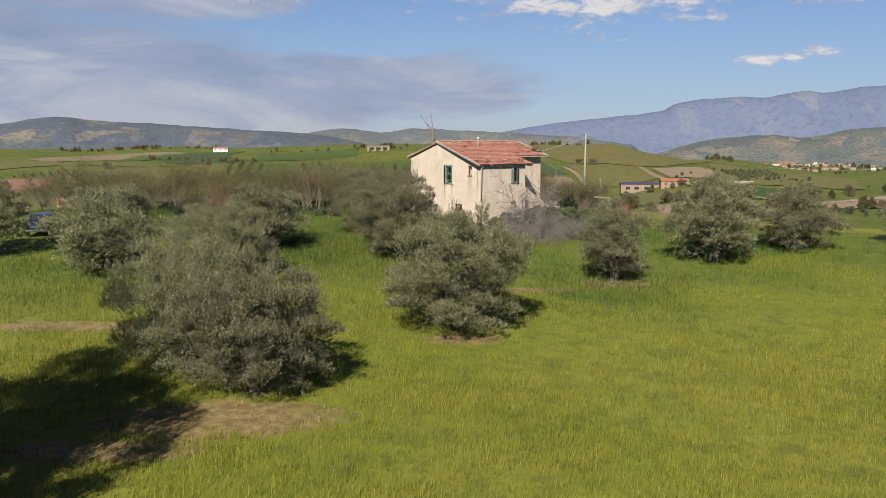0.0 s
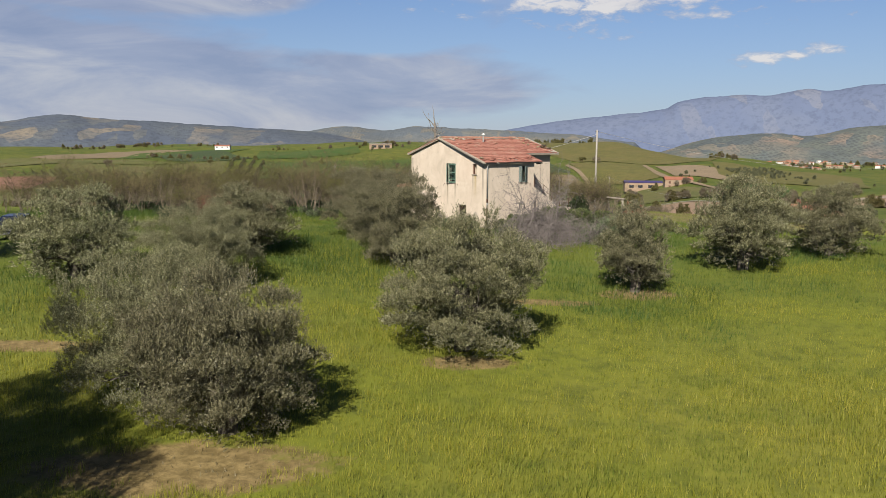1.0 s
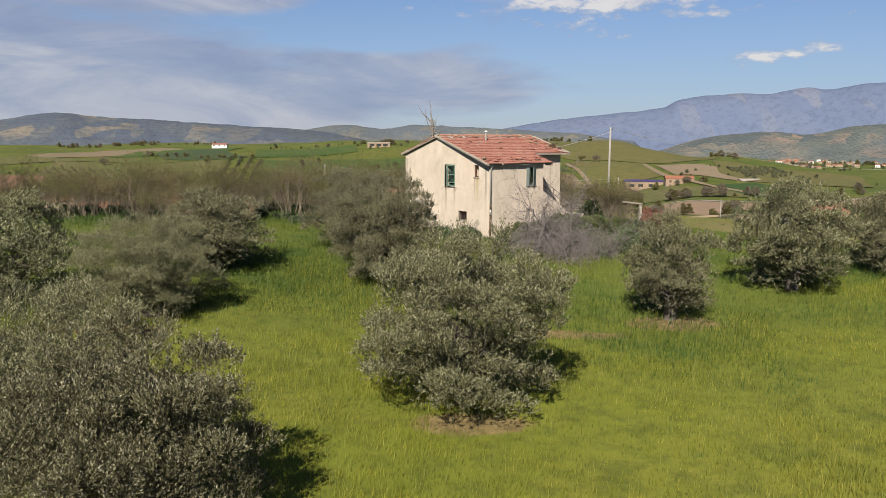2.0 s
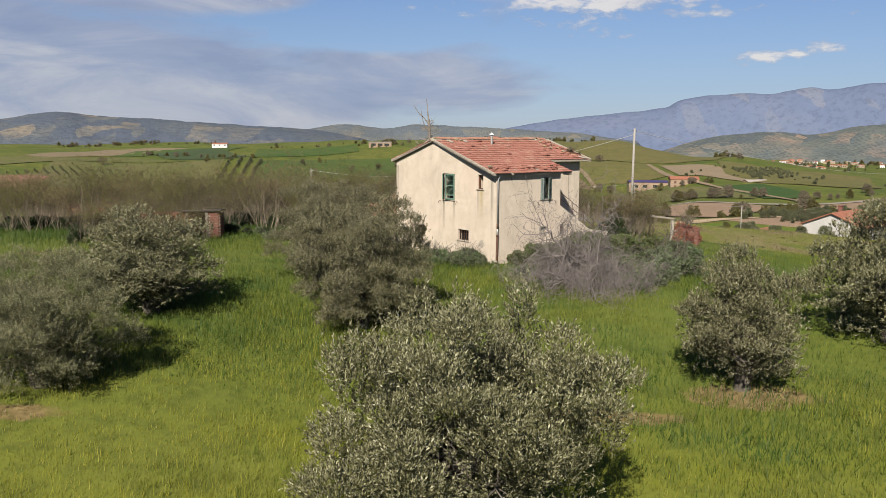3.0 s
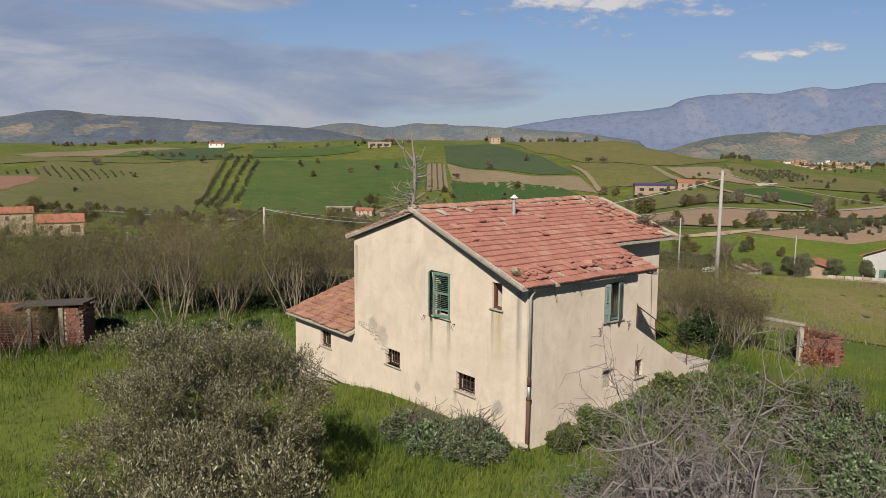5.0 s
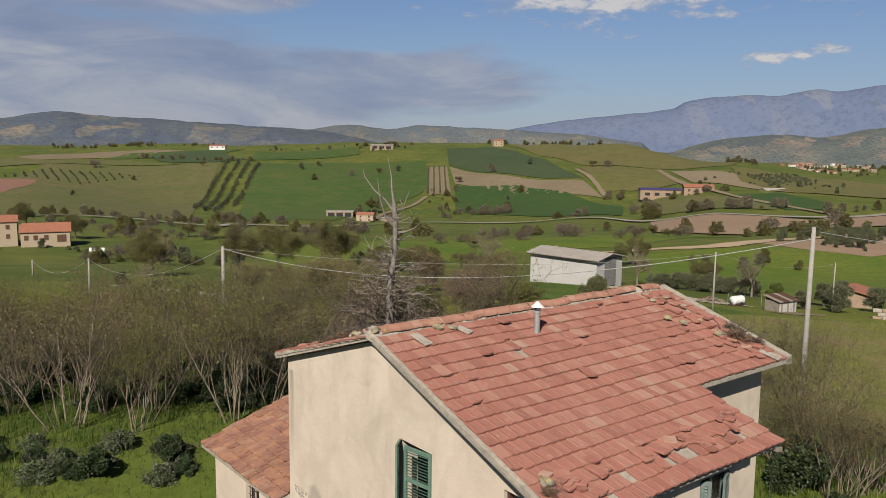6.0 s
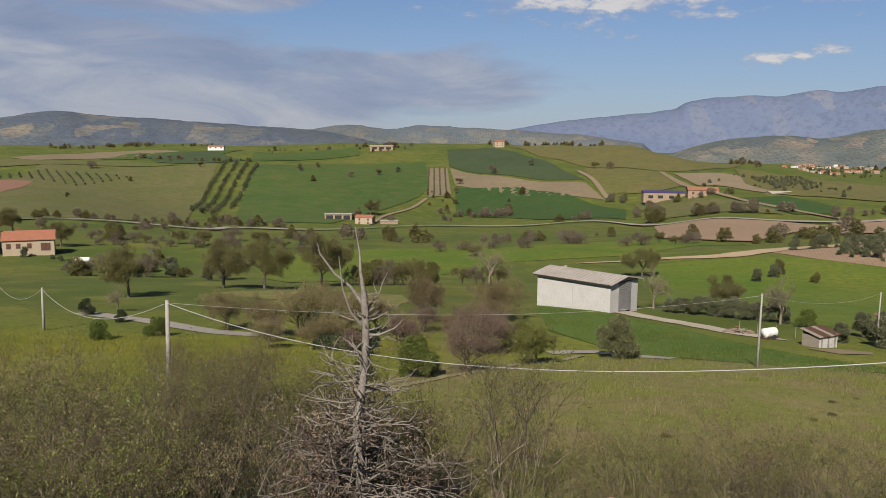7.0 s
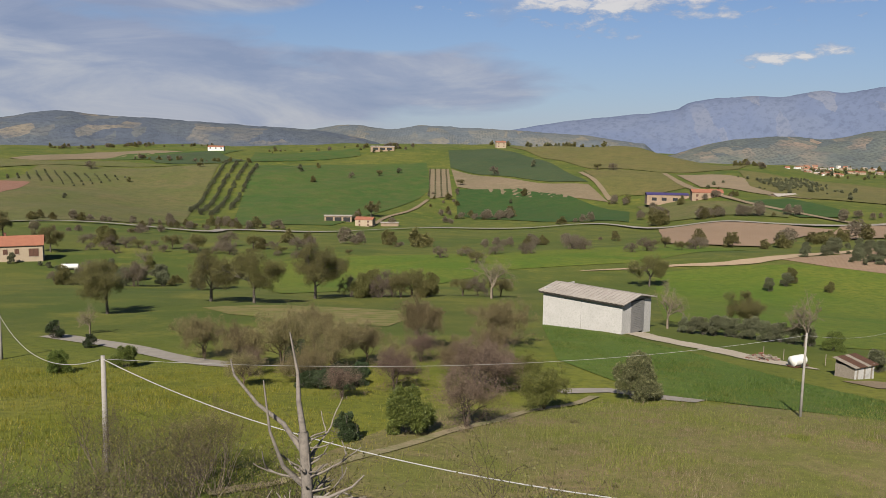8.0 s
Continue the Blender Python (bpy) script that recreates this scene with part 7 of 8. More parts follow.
def yard_things():
    # woodpile, white tank and gas tank, plastic sheet
    rnd = random.Random(9)
    z0 = ground_z(31.6, 90.5)
    w = empty("woodpile", pose(32.2, 91.2, z0), "heap of split firewood on bare earth", "firewood")
    for k in range(70):
        bm = bmesh.new()
        a, e = rnd.uniform(0, 3.1), rnd.uniform(-.4, .4)
        r = rnd.random() ** .6 * 1.7
        t = rnd.uniform(0, 6.3)
        h = max(0.08, .75 * (1 - r / 1.8) * rnd.uniform(.3, 1))
        tube(bm, [(r * math.cos(t) - .25 * math.cos(a), r * .7 * math.sin(t) - .25 * math.sin(a), h - .1 * e), (r * math.cos(t) + .25 * math.cos(a), r * .7 * math.sin(t) + .25 * math.sin(a), h + .1 * e)], rnd.uniform(.06, .1), None, 5)
        part("log", bm, M["brick" if k % 3 == 0 else "dry_wood"], w)
    z0 = ground_z(34.4, 87.6)
    t = empty("water_tank", pose(34.3, 87.4, z0, 0, 0, 30), "white plastic water tank on a trailer", "tank")
    bm = bmesh.new()
    tube(bm, [(-.85, 0, .75), (-.75, 0, .75), (.75, 0, .75), (.85, 0, .75)], .55, .55, 16)
    part("tank", bm, M["white_paint"], t, "", True)
    for s in (-.6, .6):
        bm = bmesh.new()
        tube(bm, [(.15, s - .07, .28), (.15, s + .07, .28)], .3, .3, 14)
        part("wheel", bm, M["rubber"], t)
    bm = bmesh.new()
    block(bm, -1.0, 1.2, -.5, .5, .18, .28)
    part("frame", bm, M["rust"], t)
    z0 = ground_z(-105, 225)
    t = empty("gas_tank", pose(-106, 228, z0, 0, 0, 10), "white gas tank in the farm garden", "tank")
    bm = bmesh.new()
    tube(bm, [(-2.2, 0, 1.0), (-2.0, 0, 1.0), (2.0, 0, 1.0), (2.2, 0, 1.0)], .7, .7, 14)
    part("tank", bm, M["white_paint"], t, "", True)
    bm = bmesh.new()
    block(bm, -1.5, -1.2, -.5, .5, 0, .5)
    block(bm, 1.2, 1.5, -.5, .5, 0, .5)
    part("saddle", bm, M["concrete"], t)
    # fence posts by the yard
    for k in range(6):
        x, y = 33 + k * 1.7, 93 - k * 1.2
        bm = bmesh.new()
        tube(bm, [(0, 0, -.3), (.02, 0, 1.25)], .045, .04, 6)
        ob = part("fence_post", bm, M["dry_wood"])
        ob.matrix_world = pose(x, y, ground_z(x, y))
        tagged(ob, "thin weathered wooden fence post in the grass", "post", "fence posts")


def ladder():
    """The old ladder that lies along the foot of the lean-to."""
    l = empty("old_ladder", HOUSE @ pose(-12.0, -0.55, -0.62, 0, 0, -4), "weathered wooden ladder lying against the lean-to", "ladder")
    for z in (0.1, 0.42):
        bm = bmesh.new()
        tube(bm, [(-2.1, 0, z), (2.1, 0.1, z)], .03, .025, 6)
        part("rail", bm, M["dry_wood"], l)
    for k in range(13):
        bm = bmesh.new()
        tube(bm, [(-1.9 + k * .31, 0.02, .1), (-1.9 + k * .31, 0.02, .42)], .016, .016, 5)
        part("rung", bm, M["dry_wood"], l)
    rnd = random.Random(2)
    h = empty("brushwood_heap", HOUSE @ pose(-12.4, -1.0, -1.15), "heap of dry sticks and prunings by the lean-to", "brushwood")
    for k in range(46):
        bm = bmesh.new()
        x, y, a = rnd.uniform(-2.0, 1.8), rnd.uniform(-.4, .35), rnd.gauss(0, .35)
        ln, z = rnd.uniform(.5, 1.3), rnd.uniform(0, .55)
        tube(bm, [(x - ln * math.cos(a), y - ln * math.sin(a), z), (x, y, z + .08), (x + ln * math.cos(a), y + ln * math.sin(a), z + rnd.uniform(-.15, .15))], .022, .01, 5)
        part("stick", bm, M["dry_wood"], h)


barn()
lean_shed()
ruins()
car()
garden_wall()
yard_things()
ladder()
gabled("red_roofed_house", -129.2, 244.3, 24, 14, 9, 3.5, M["cream_wall"], M["terracotta"], "long low cream house with a red tile roof", pitch=0.5, z=-22.9,
       windows=[("f", u, 0.9, 1.2, 1.5) for u in (-5.4, -2.8, 0.2)] + [("f", 4.6, 0.1, 2.6, 2.3)], shutters="brown_wood", chimney=(-3, .5))
gabled("neighbour_house", -142.6, 242, 26, 10, 9, 6.3, M["cream_wall"], M["terracotta"], "two-storey ochre house with a tile roof", z=-22.6, windows=[("f", u, v, 1.1, 1.4) for u in (-2.4, 2.4) for v in (1, 3.9)], shutters="brown_wood", chimney=(2, 1))
gabled("white_house", 65.2, 92.5, 45, 12, 9.5, 4.4, M["panel"], M["terracotta"], "white house with a terracotta roof and green shutters", z=-11.6, pitch=0.42,
       windows=[("l", -2.3, 1.3, 1.0, 1.3), ("l", 2.0, 1.3, 1.0, 1.3), ("f", -3, 1.3, 1.0, 1.3), ("f", 2.5, 1.3, 1.0, 1.3)], chimney=(0, .8))
gabled("garden_shed", 53.0, 95.5, 64, 6, 4, 2.0, M["stone_wall"], M["terracotta"], "low stone outbuilding with an old tile roof", "shed", z=-11.2, pitch=0.25)
gabled("field_barn", -91, 668, 4, 22, 9, 5, M["stone_wall"], M["fibre_cement"], "open grey hay barn by the road", "barn", z=-55.5, pitch=0.12, windows=[("f", u, 0.5, 5.5, 3.6) for u in (-7, 0, 7)], shutters=None)
gabled("roadside_farmhouse", -67, 648, -8, 14, 10, 6, M["cream_wall"], M["terracotta"], "pale yellow roadside farmhouse", z=-57, windows=[("f", u, v, 1.4, 1.6) for u in (-3.5, 3.5) for v in (1, 3.7)], shutters="brown_wood")
gabled("roadside_outbuilding", -48, 652, 6, 14, 7, 3, M["stone_wall"], M["fibre_cement"], "low grey outbuilding by the road", "shed", z=-57, pitch=0.15)
gabled("hill_farm_stable", 182, 690, -6, 34, 14, 5.5, M["stone_wall"], M["solar"], "long farm stable with a purple-blue panelled roof", "barn", z=-36.5, pitch=0.2, windows=[("f", u, 0.6, 4, 2.6) for u in (-11, -3, 6)], shutters=None)
gabled("hill_farmhouse", 207, 664, -8, 24, 13, 8.5, M["stone_wall"], M["terracotta"], "brown stone farmhouse on the slope", z=-35.5, windows=[("f", u, v, 1.8, 2.0) for u in (-8, -2, 4, 9) for v in (1.2, 5)], shutters="brown_wood", chimney=(4, 2))
gabled("hill_farm_shed", 224, 690, 10, 16, 9, 4, M["stone_wall"], M["terracotta"], "small farm shed with tile roof", "shed", z=-36)
gabled("hay_shelter", 262, 645, 15, 20, 10, 4.5, M["stone_wall"], M["fibre_cement"], "dark open hay shelter on the slope", "shed", z=-32.5, windows=[("f", u, .4, 5, 3) for u in (-5, 3)], shutters=None)
gabled("white_farm_building", -345, 1215, 4, 23, 10, 4.6, M["white_paint"], M["terracotta"], "long white farm building on the crest", z=-8, windows=[("f", u, 2, 2.2, 1.8) for u in (-8, 0, 8)], shutters=None)
gabled("crest_barn", -97, 1190, 2, 34, 12, 6, M["stone_wall"], M["fibre_cement"], "grey barn on the crest", "barn", z=-5.5, pitch=0.15, windows=[("f", u, 1, 7, 3.5) for u in (-10, 0, 10)], shutters=None)
gabled("crest_house", 78, 1265, 10, 15, 11, 8, M["cream_wall"], M["terracotta"], "orange-pink house on the crest", z=0.5, windows=[("f", u, v, 1.7, 1.8) for u in (-4, 4) for v in (1.2, 4.8)], shutters="brown_wood")
_r = random.Random(31)
for k in range(54):
    bx, dist = _r.uniform(0.405, 0.56), _r.uniform(1560, 2080)
    x, y = bx * dist, dist
    gabled("village_house", x, y, _r.uniform(-40, 40), _r.uniform(8, 14), _r.uniform(7, 10), _r.uniform(4, 6.5), M["cream_wall" if k % 3 else "white_paint"], M["fibre_cement" if k % 4 == 0 else "terracotta"],
           "pale village house in the far valley", z=ground_z(x, y) - 0.5, windows=[("f", -2, 1.2, 1.4, 1.8), ("f", 2, 1.2, 1.4, 1.8)], shutters=None, group="village houses")

P_R = utility_pole(11.64, 18.05, 7.47, 0.095)
P_L = utility_pole(-16.71, 40.96, 3.43, 0.12)
P_W = utility_pole(-42.24, 78.35, -3.1, 0.12)
P_WW = utility_pole(-67.5, 115.0, -9.0, 0.12)
P_2 = utility_pole(20.78, 55.97, 1.35, 0.075, "thin pale utility pole in the meadow")
P_E = utility_pole(44.5, 84.0, -3.6, 0.08, "thin pale utility pole in the meadow")
P_A = (P_R[0], P_R[1], P_R[2] - 0.3)
wire(P_L, P_A, 1.7, 0.02, "thick pale twisted overhead cable")
wire(P_W, P_L, 1.8, 0.02, "thick pale twisted overhead cable")
wire(P_WW, P_W, 1.8, 0.02, "thick pale twisted overhead cable")
wire(P_L, P_2, 1.0, 0.01, "thin overhead telephone wire")
wire(P_2, P_E, 0.8, 0.01, "thin overhead telephone wire")
wire(P_R, (75, 70, 3.0), 2.0, 0.015, "thick pale twisted overhead cable")

# ---------------------------------------------------------------- trees of the valley
OAK = [broadleaf_kind(40 + k, 9, 0.85, 24000, "olive_brown_leaf", "bark", "oak_tree", "oak in early brownish-green leaf", "tree", (0.19, 0.11), 5) for k in range(2)]
BROWN = [broadleaf_kind(50 + k, 5, 0.95, 17000, "bud_leaf", "tan_twig", "budding_tree", "small tree with brown buds and bare twigs", "tree", (0.1, 0.06), 5, stems=3) for k in range(2)]
PINK = broadleaf_kind(60, 4, 0.75, 12000, "dry_leaf", "brown_twig", "budding_tree", "reddish-brown budding bush beside the lane", "bush", (0.075, 0.045), 5, stems=4)
GREEN = [bush_kind(70 + k, crown_lobes(70 + k, 10, 2.3, 3.3, 0.4), 22000, "fresh_leaf", "green_bush", "bright green leafy bush", "bush", (0.11, 0.07)) for k in range(2)]
DARK = bush_kind(75, crown_lobes(75, 6, 0.8, 1.9, 0.3), 6000, "dark_leaf", "evergreen_bush", "small dark evergreen bush", "bush", (0.1, 0.06))
PALE = broadleaf_kind(80, 8, 0.75, 900, "bud_leaf", "twig", "bare_tree", "bare tree with pale grey branches", "tree", (0.16, 0.1), 5)
M["bare_leaf"] = leafy("bare_leaf", (0.15, 0.115, 0.08), (0.2, 0.158, 0.11), (0.26, 0.21, 0.15), 0.4)
M["grove_leaf"] = leafy("grove_leaf", (0.075, 0.083, 0.038), (0.13, 0.138, 0.068), (0.215, 0.22, 0.125), 0.2)
FAR = [bush_kind(90, crown_lobes(90, 9, 2.3, 4.6, 0.8), 9000, "grove_leaf", "far_tree", "round grey-green olive tree in the valley", "tree", (0.19, 0.1)),
       bush_kind(91, crown_lobes(91, 9, 2.3, 4.6, 0.8), 8000, "olive_brown_leaf", "far_tree", "brown-green tree in the valley", "tree", (0.2, 0.12)),
       broadleaf_kind(92, 4.6, 0.95, 3600, "bare_leaf", "brown_twig", "far_tree", "bare brownish tree in the valley", "tree", (0.17, 0.09), 5, stems=2),
       broadleaf_kind(93, 4.6, 0.95, 6500, "olive_brown_leaf", "brown_twig", "far_tree", "brownish-green tree in the valley", "tree", (0.17, 0.1), 5, stems=2)]


LITE = {}
for k, fk in enumerate(FAR):
    LITE[fk[2].name] = bush_kind(190 + k, crown_lobes(90 + k, 9, 2.4, 4.6, 0.8), (1100, 1000, 700, 800)[k], ("grove_leaf", "olive_brown_leaf", "bare_leaf", "olive_brown_leaf")[k], "far_tree", "", "", (0.5, 0.3))[2]
WOOD = {}


def set_far(kind, x, y, size, turn, tall):
    """A tree too far off to be picked apart: it joins the far woods."""
    WOOD.setdefault(LITE[kind[2].name].name, []).append(np.array(Matrix.LocRotScale((x, y, ground_z(x, y) - 0.3), Euler((0, 0, turn)), (size, size, size * tall))))


def far_woods():
    for lite in LITE.values():
        if lite.name not in WOOD:
            continue
        co = np.empty(len(lite.vertices) * 3)
        lite.vertices.foreach_get("co", co)
        co = co.reshape(-1, 3)
        v = np.concatenate([co @ m[:3, :3].T + m[:3, 3] for m in WOOD[lite.name]])
        me = quick_mesh("far_woods", v, np.arange(len(v)).reshape(-1, 4), lite.materials[0])
        tagged(new("far_woods", me), "far scattered trees and hedges on the hills", "trees", kind="stuff")


def scatter(kind, rows, label="", group=""):
    """Plants trees at (x, y, height), given the pattern's own height."""
    rnd = random.Random(len(rows) * 7 + int(rows[0][0]))
    kinds, own = kind
    for i, (x, y, h) in enumerate(rows):
        set_out(kinds[i % len(kinds)], x, y, h / own, rnd.uniform(0, 6.3), label, rnd.uniform(0.92, 1.05), 0.1, group=group)


scatter((OAK, 9.5), [(-49.6, 118.8, 8.4), (-41.4, 140.9, 8.9), (-33.5, 138.3, 10.1), (-26.1, 154.8, 10.8), (51.7, 217.6, 9.2), (40.3, 118.0, 5.6), (-168.8, 309.0, 11.7), (-67.4, 701.0, 15), (-128, 262, 9)])
scatter(([PALE], 8.0), [(6.7, 155.1, 9), (27.7, 112, 5.9), (42.0, 103, 6.4), (-88, 236, 7), (-42, 96, 3.5)])
scatter((BROWN, 5.2), [(-16.3, 77, 6.4), (-4.5, 86.0, 5.6), (-24.8, 82, 5.0), (-8.9, 78.3, 4.4), (4.6, 90.3, 6.2), (-15.0, 86, 5.4), (-11.5, 75, 5.2), (-1.0, 72, 3.8), (2.0, 78.0, 4.6), (-20, 76, 4.4), (-13, 69, 3.6), (-6, 72, 3.4), (1.5, 69, 3.4), (-17, 66, 3.0)])
scatter(([PINK], 4.0), [(0.7, 64.2, 4.8), (-0.4, 52.0, 3.8), (-4.0, 79.8, 3.4), (-5.5, 66.3, 3.4), (-9.0, 62, 2.6), (-18, 72, 2.6), (2.2, 68, 3.8)])
scatter((GREEN, 3.4), [(-3.7, 50, 2.8), (44.7, 101.3, 2.7), (-30, 76, 2.2), (-34, 72, 2.0)])
SPRING = broadleaf_kind(73, 4.2, 0.85, 26000, "spring_leaf", "tan_twig", "green_bush", "yellow-green bush in fresh leaf beside the lane", "bush", (0.13, 0.08), 5, stems=4)
M["sage_leaf"] = leafy("sage_leaf", (0.08, 0.09, 0.032), (0.15, 0.155, 0.06), (0.29, 0.28, 0.14), 0.3)
SAGE = bush_kind(74, crown_lobes(74, 12, 2.1, 3.4, 0.5), 20000, "sage_leaf", "green_bush", "grey-green leafy bush beside the lane", "bush", (0.13, 0.07))
scatter(([SPRING], 4.2), [(4.9, 58.4, 2.9), (4.5, 68, 2.8)])
scatter(([SAGE], 3.6), [(12.3, 63.4, 3.8)])
scatter(([DARK], 1.9), [(-6.9, 47.8, 2.0), (-14.5, 75.2, 3.0), (-44, 92, 2.5), (-38, 87, 1.8)])
scatter(([FAR[0]], 4.4), [(28.9, 109, 2.1), (31.1, 108, 2.4), (34.0, 108, 2.6), (36.1, 107, 2.6), (38.1, 106, 2.8), (40.3, 106, 2.7), (43, 104, 2.5), (30, 108.4, 2.4), (32.5, 107.6, 2.7), (35, 107.4, 2.6), (37.1, 106.8, 2.9), (39.2, 105.8, 2.6), (41.6, 105.2, 2.7), (33.3, 109.2, 2.6), (45, 84, 3.4), (42, 86.5, 2.6), (48, 89, 3.6), (51, 86, 3.4), (54.5, 84.5, 3.3), (58, 83.5, 3.4), (63, 83, 3.3), (47.5, 92.5, 3.2), (70, 84, 3.4)],
        "grey-green olive tree by the yard", "olive trees by the yard")
scatter((FAR[:2], 4.4), [(80.5, 210.6, 3.6), (90.9, 222.6, 4.6), (88, 218, 4.0), (95.8, 210.6, 3.2)], "round dark green shrub in the meadow", "shrubs in the meadow")
scatter((FAR[1:], 4.6), [(-17.8, 157, 5.0), (-14.0, 158, 4.5), (-10.3, 157, 5.4), (-6.6, 156, 4.2), (4.5, 162, 4.6), (9.0, 164, 4.6), (-15.8, 160, 6), (-12.2, 161, 6), (-8.4, 160, 6), (-4.8, 159, 5), (-20, 160, 4.5), (1.5, 163, 4.4)], "leafy bush beside the stream", "stream bushes")


def belt(line, count, spread_, height, kinds, seed, label, group):
    """A loose belt of trees along a line."""
    rnd = random.Random(seed)
    seg = [math.dist(a, b) for a, b in zip(line, line[1:])]
    for k in range(count):
        u = rnd.random() * sum(seg)
        for (a, b), s in zip(zip(line, line[1:]), seg):
            if u <= s:
                break
            u -= s
        x, y = a[0] + (b[0] - a[0]) * u / s + rnd.gauss(0, spread_), a[1] + (b[1] - a[1]) * u / s + rnd.gauss(0, spread_)
        h = 0.82 * height * rnd.uniform(0.5, 1.35)
        pick = kinds[rnd.randrange(len(kinds))]
        s, t, q = h / 4.6 * rnd.uniform(0.9, 1.2), rnd.uniform(0, 6.3), rnd.uniform(0.75, 1.1)
        if y > 330:
            set_far(pick, x, y, s, t, q)
        else:
            set_out(pick, x, y, s, t, label, q, 0.3, group=group)


B, D_, O, R = FAR[2], FAR[1], FAR[0], FAR[3]
hedge = "brownish hedgerow tree in the valley"
belt(((-330, 500), (-185, 545), (-150, 600)), 40, 6, 6.5, [B, B, R, D_], 1, hedge, "hedgerow trees")
belt(((-210, 640), (-165, 610), (-120, 600)), 14, 5, 8, [B, R, D_], 2, hedge, "hedgerow trees")
belt(((-70, 330), (-40, 350), (-20, 340), (20, 370), (60, 400), (90, 410)), 26, 7, 7, [B, R, D_, B], 3, hedge, "hedgerow trees")
belt(((-130, 300), (-95, 280), (-60, 300)), 16, 8, 6.5, [B, R, D_], 4, hedge, "hedgerow trees")
belt(((-100, 205), (-80, 215), (-62, 190)), 16, 8, 5.5, [O, D_, B], 5, hedge, "hedgerow trees")
belt(((5, 745), (30, 725), (60, 705)), 22, 7, 9, [B, B, R], 6, hedge, "hedgerow trees")
belt(((85, 640), (120, 600)), 7, 6, 8, [B, R], 7, hedge, "hedgerow trees")
belt(((140, 560), (150, 600), (158, 640)), 10, 6, 13, [B, D_], 8, hedge, "hedgerow trees")
belt(((165, 560), (195, 535), (240, 530)), 15, 3, 8, [B, R], 9, "round bare tree in a row by the road", "roadside trees")
belt(((110, 350), (135, 345), (175, 360), (260, 385)), 34, 7, 8, [B, R, D_], 10, hedge, "hedgerow trees")
belt(((245, 505), (300, 520), (380, 510)), 18, 6, 7, [B, R], 11, hedge, "hedgerow trees")
belt(((120, 255), (150, 270), (200, 300), (150, 300), (190, 330)), 46, 11, 4.2, [O], 12, "grey-green olive tree in the grove", "olive grove")
belt(((265, 720), (300, 700), (330, 660)), 42, 26, 4.5, [O], 13, "small round olive tree on the hillside", "hillside olives")
belt(((335, 880), (352, 960), (345, 1000)), 16, 8, 8, [D_, B], 14, hedge, "hedgerow trees")
belt(((75, 1300), (120, 1310), (180, 1290), (230, 1240)), 26, 9, 9, [D_, D_, O], 15, "dark tree on the crest", "crest trees")
belt(((-60, 1230), (-110, 1230), (-135, 1240)), 16, 8, 9, [D_, B], 16, "dark tree on the crest", "crest trees")
belt(((-620, 1290), (-480, 1310), (-360, 1290)), 40, 8, 8, [D_, B], 17, "dark tree on the crest", "crest trees")
belt(((-420, 1090), (-330, 1060), (-255, 1035)), 26, 7, 7, [B, D_], 18, hedge, "hedgerow trees")
belt(((-260, 1220), (-180, 1230), (-30, 1180)), 24, 18, 6, [O, D_, B], 19, "tree on the crest", "crest trees")
belt(((210, 690), (225, 650), (180, 650), (165, 690)), 12, 6, 7, [D_, B, R], 20, "tree by the hill farm", "farm trees")
belt(((148, 745), (152, 700)), 5, 3, 9, [B, D_], 21, "tree by the hill farm", "farm trees")
belt(((640, 1560), (800, 1720), (1000, 1900)), 110, 70, 9, [D_, R, O], 22, "dark tree in the far valley", "far valley trees")
belt(((-40, 655), (-85, 690), (-55, 690)), 9, 6, 7, [B, D_, R], 23, "tree by the roadside farm", "farm trees")
belt(((-130, 232), (-100, 225), (-88, 240)), 12, 6, 4, [D_, O, B], 24, "garden tree by the red-roofed house", "garden trees")
scatter((FAR, 4.6), [(-175, 960, 9), (-150, 900, 8), (-112, 935, 8), (-82, 955, 9), (-60, 975, 8), (-160, 1000, 7), (52, 950, 12), (12, 900, 8), (100, 985, 9), (75, 825, 9), (180, 905, 10), (165, 920, 9), (-330, 700, 5), (-345, 880, 6), (-420, 960, 12), (-300, 985, 8), (60, 800, 5)],
        "single round tree in a field", "field trees")
belt(((-200, 400), (-175, 440), (-190, 500), (-197, 600), (-180, 655)), 34, 9, 5.5, [B, B, R], 41, hedge, "hedgerow trees")
belt(((-120, 285), (-102, 273), (-76, 274), (-52, 270), (-30, 280)), 18, 6, 4.6, [B, B, R, D_], 42, hedge, "hedgerow trees")
belt(((-8, 276), (25, 287), (43, 319), (77, 298), (99, 328)), 22, 7, 6, [B, R, B], 43, hedge, "hedgerow trees")
belt(((-26, 771), (-5, 867), (1, 690)), 22, 9, 6, [B, B, R], 44, hedge, "hedgerow trees")
belt(((122, 262), (133, 250), (150, 280), (158, 302), (140, 300), (128, 275), (140, 262)), 60, 6, 4.0, [O], 45, "grey-green olive tree in the grove", "olive grove")
# planted grove by the hill farm, and the brown scrub along the road
for r in range(8):
    for k in range(10):
        set_far(O, 279 + 7.2 * k + 0.4 * r + 1.5 * math.sin(k * 3 + r), 698 + 6.3 * k + 8.6 * r + 1.5 * math.sin(r * 5 + k), 0.8 + 0.15 * math.sin(k * 1.7 + r * 2.1), k + r, 0.85)
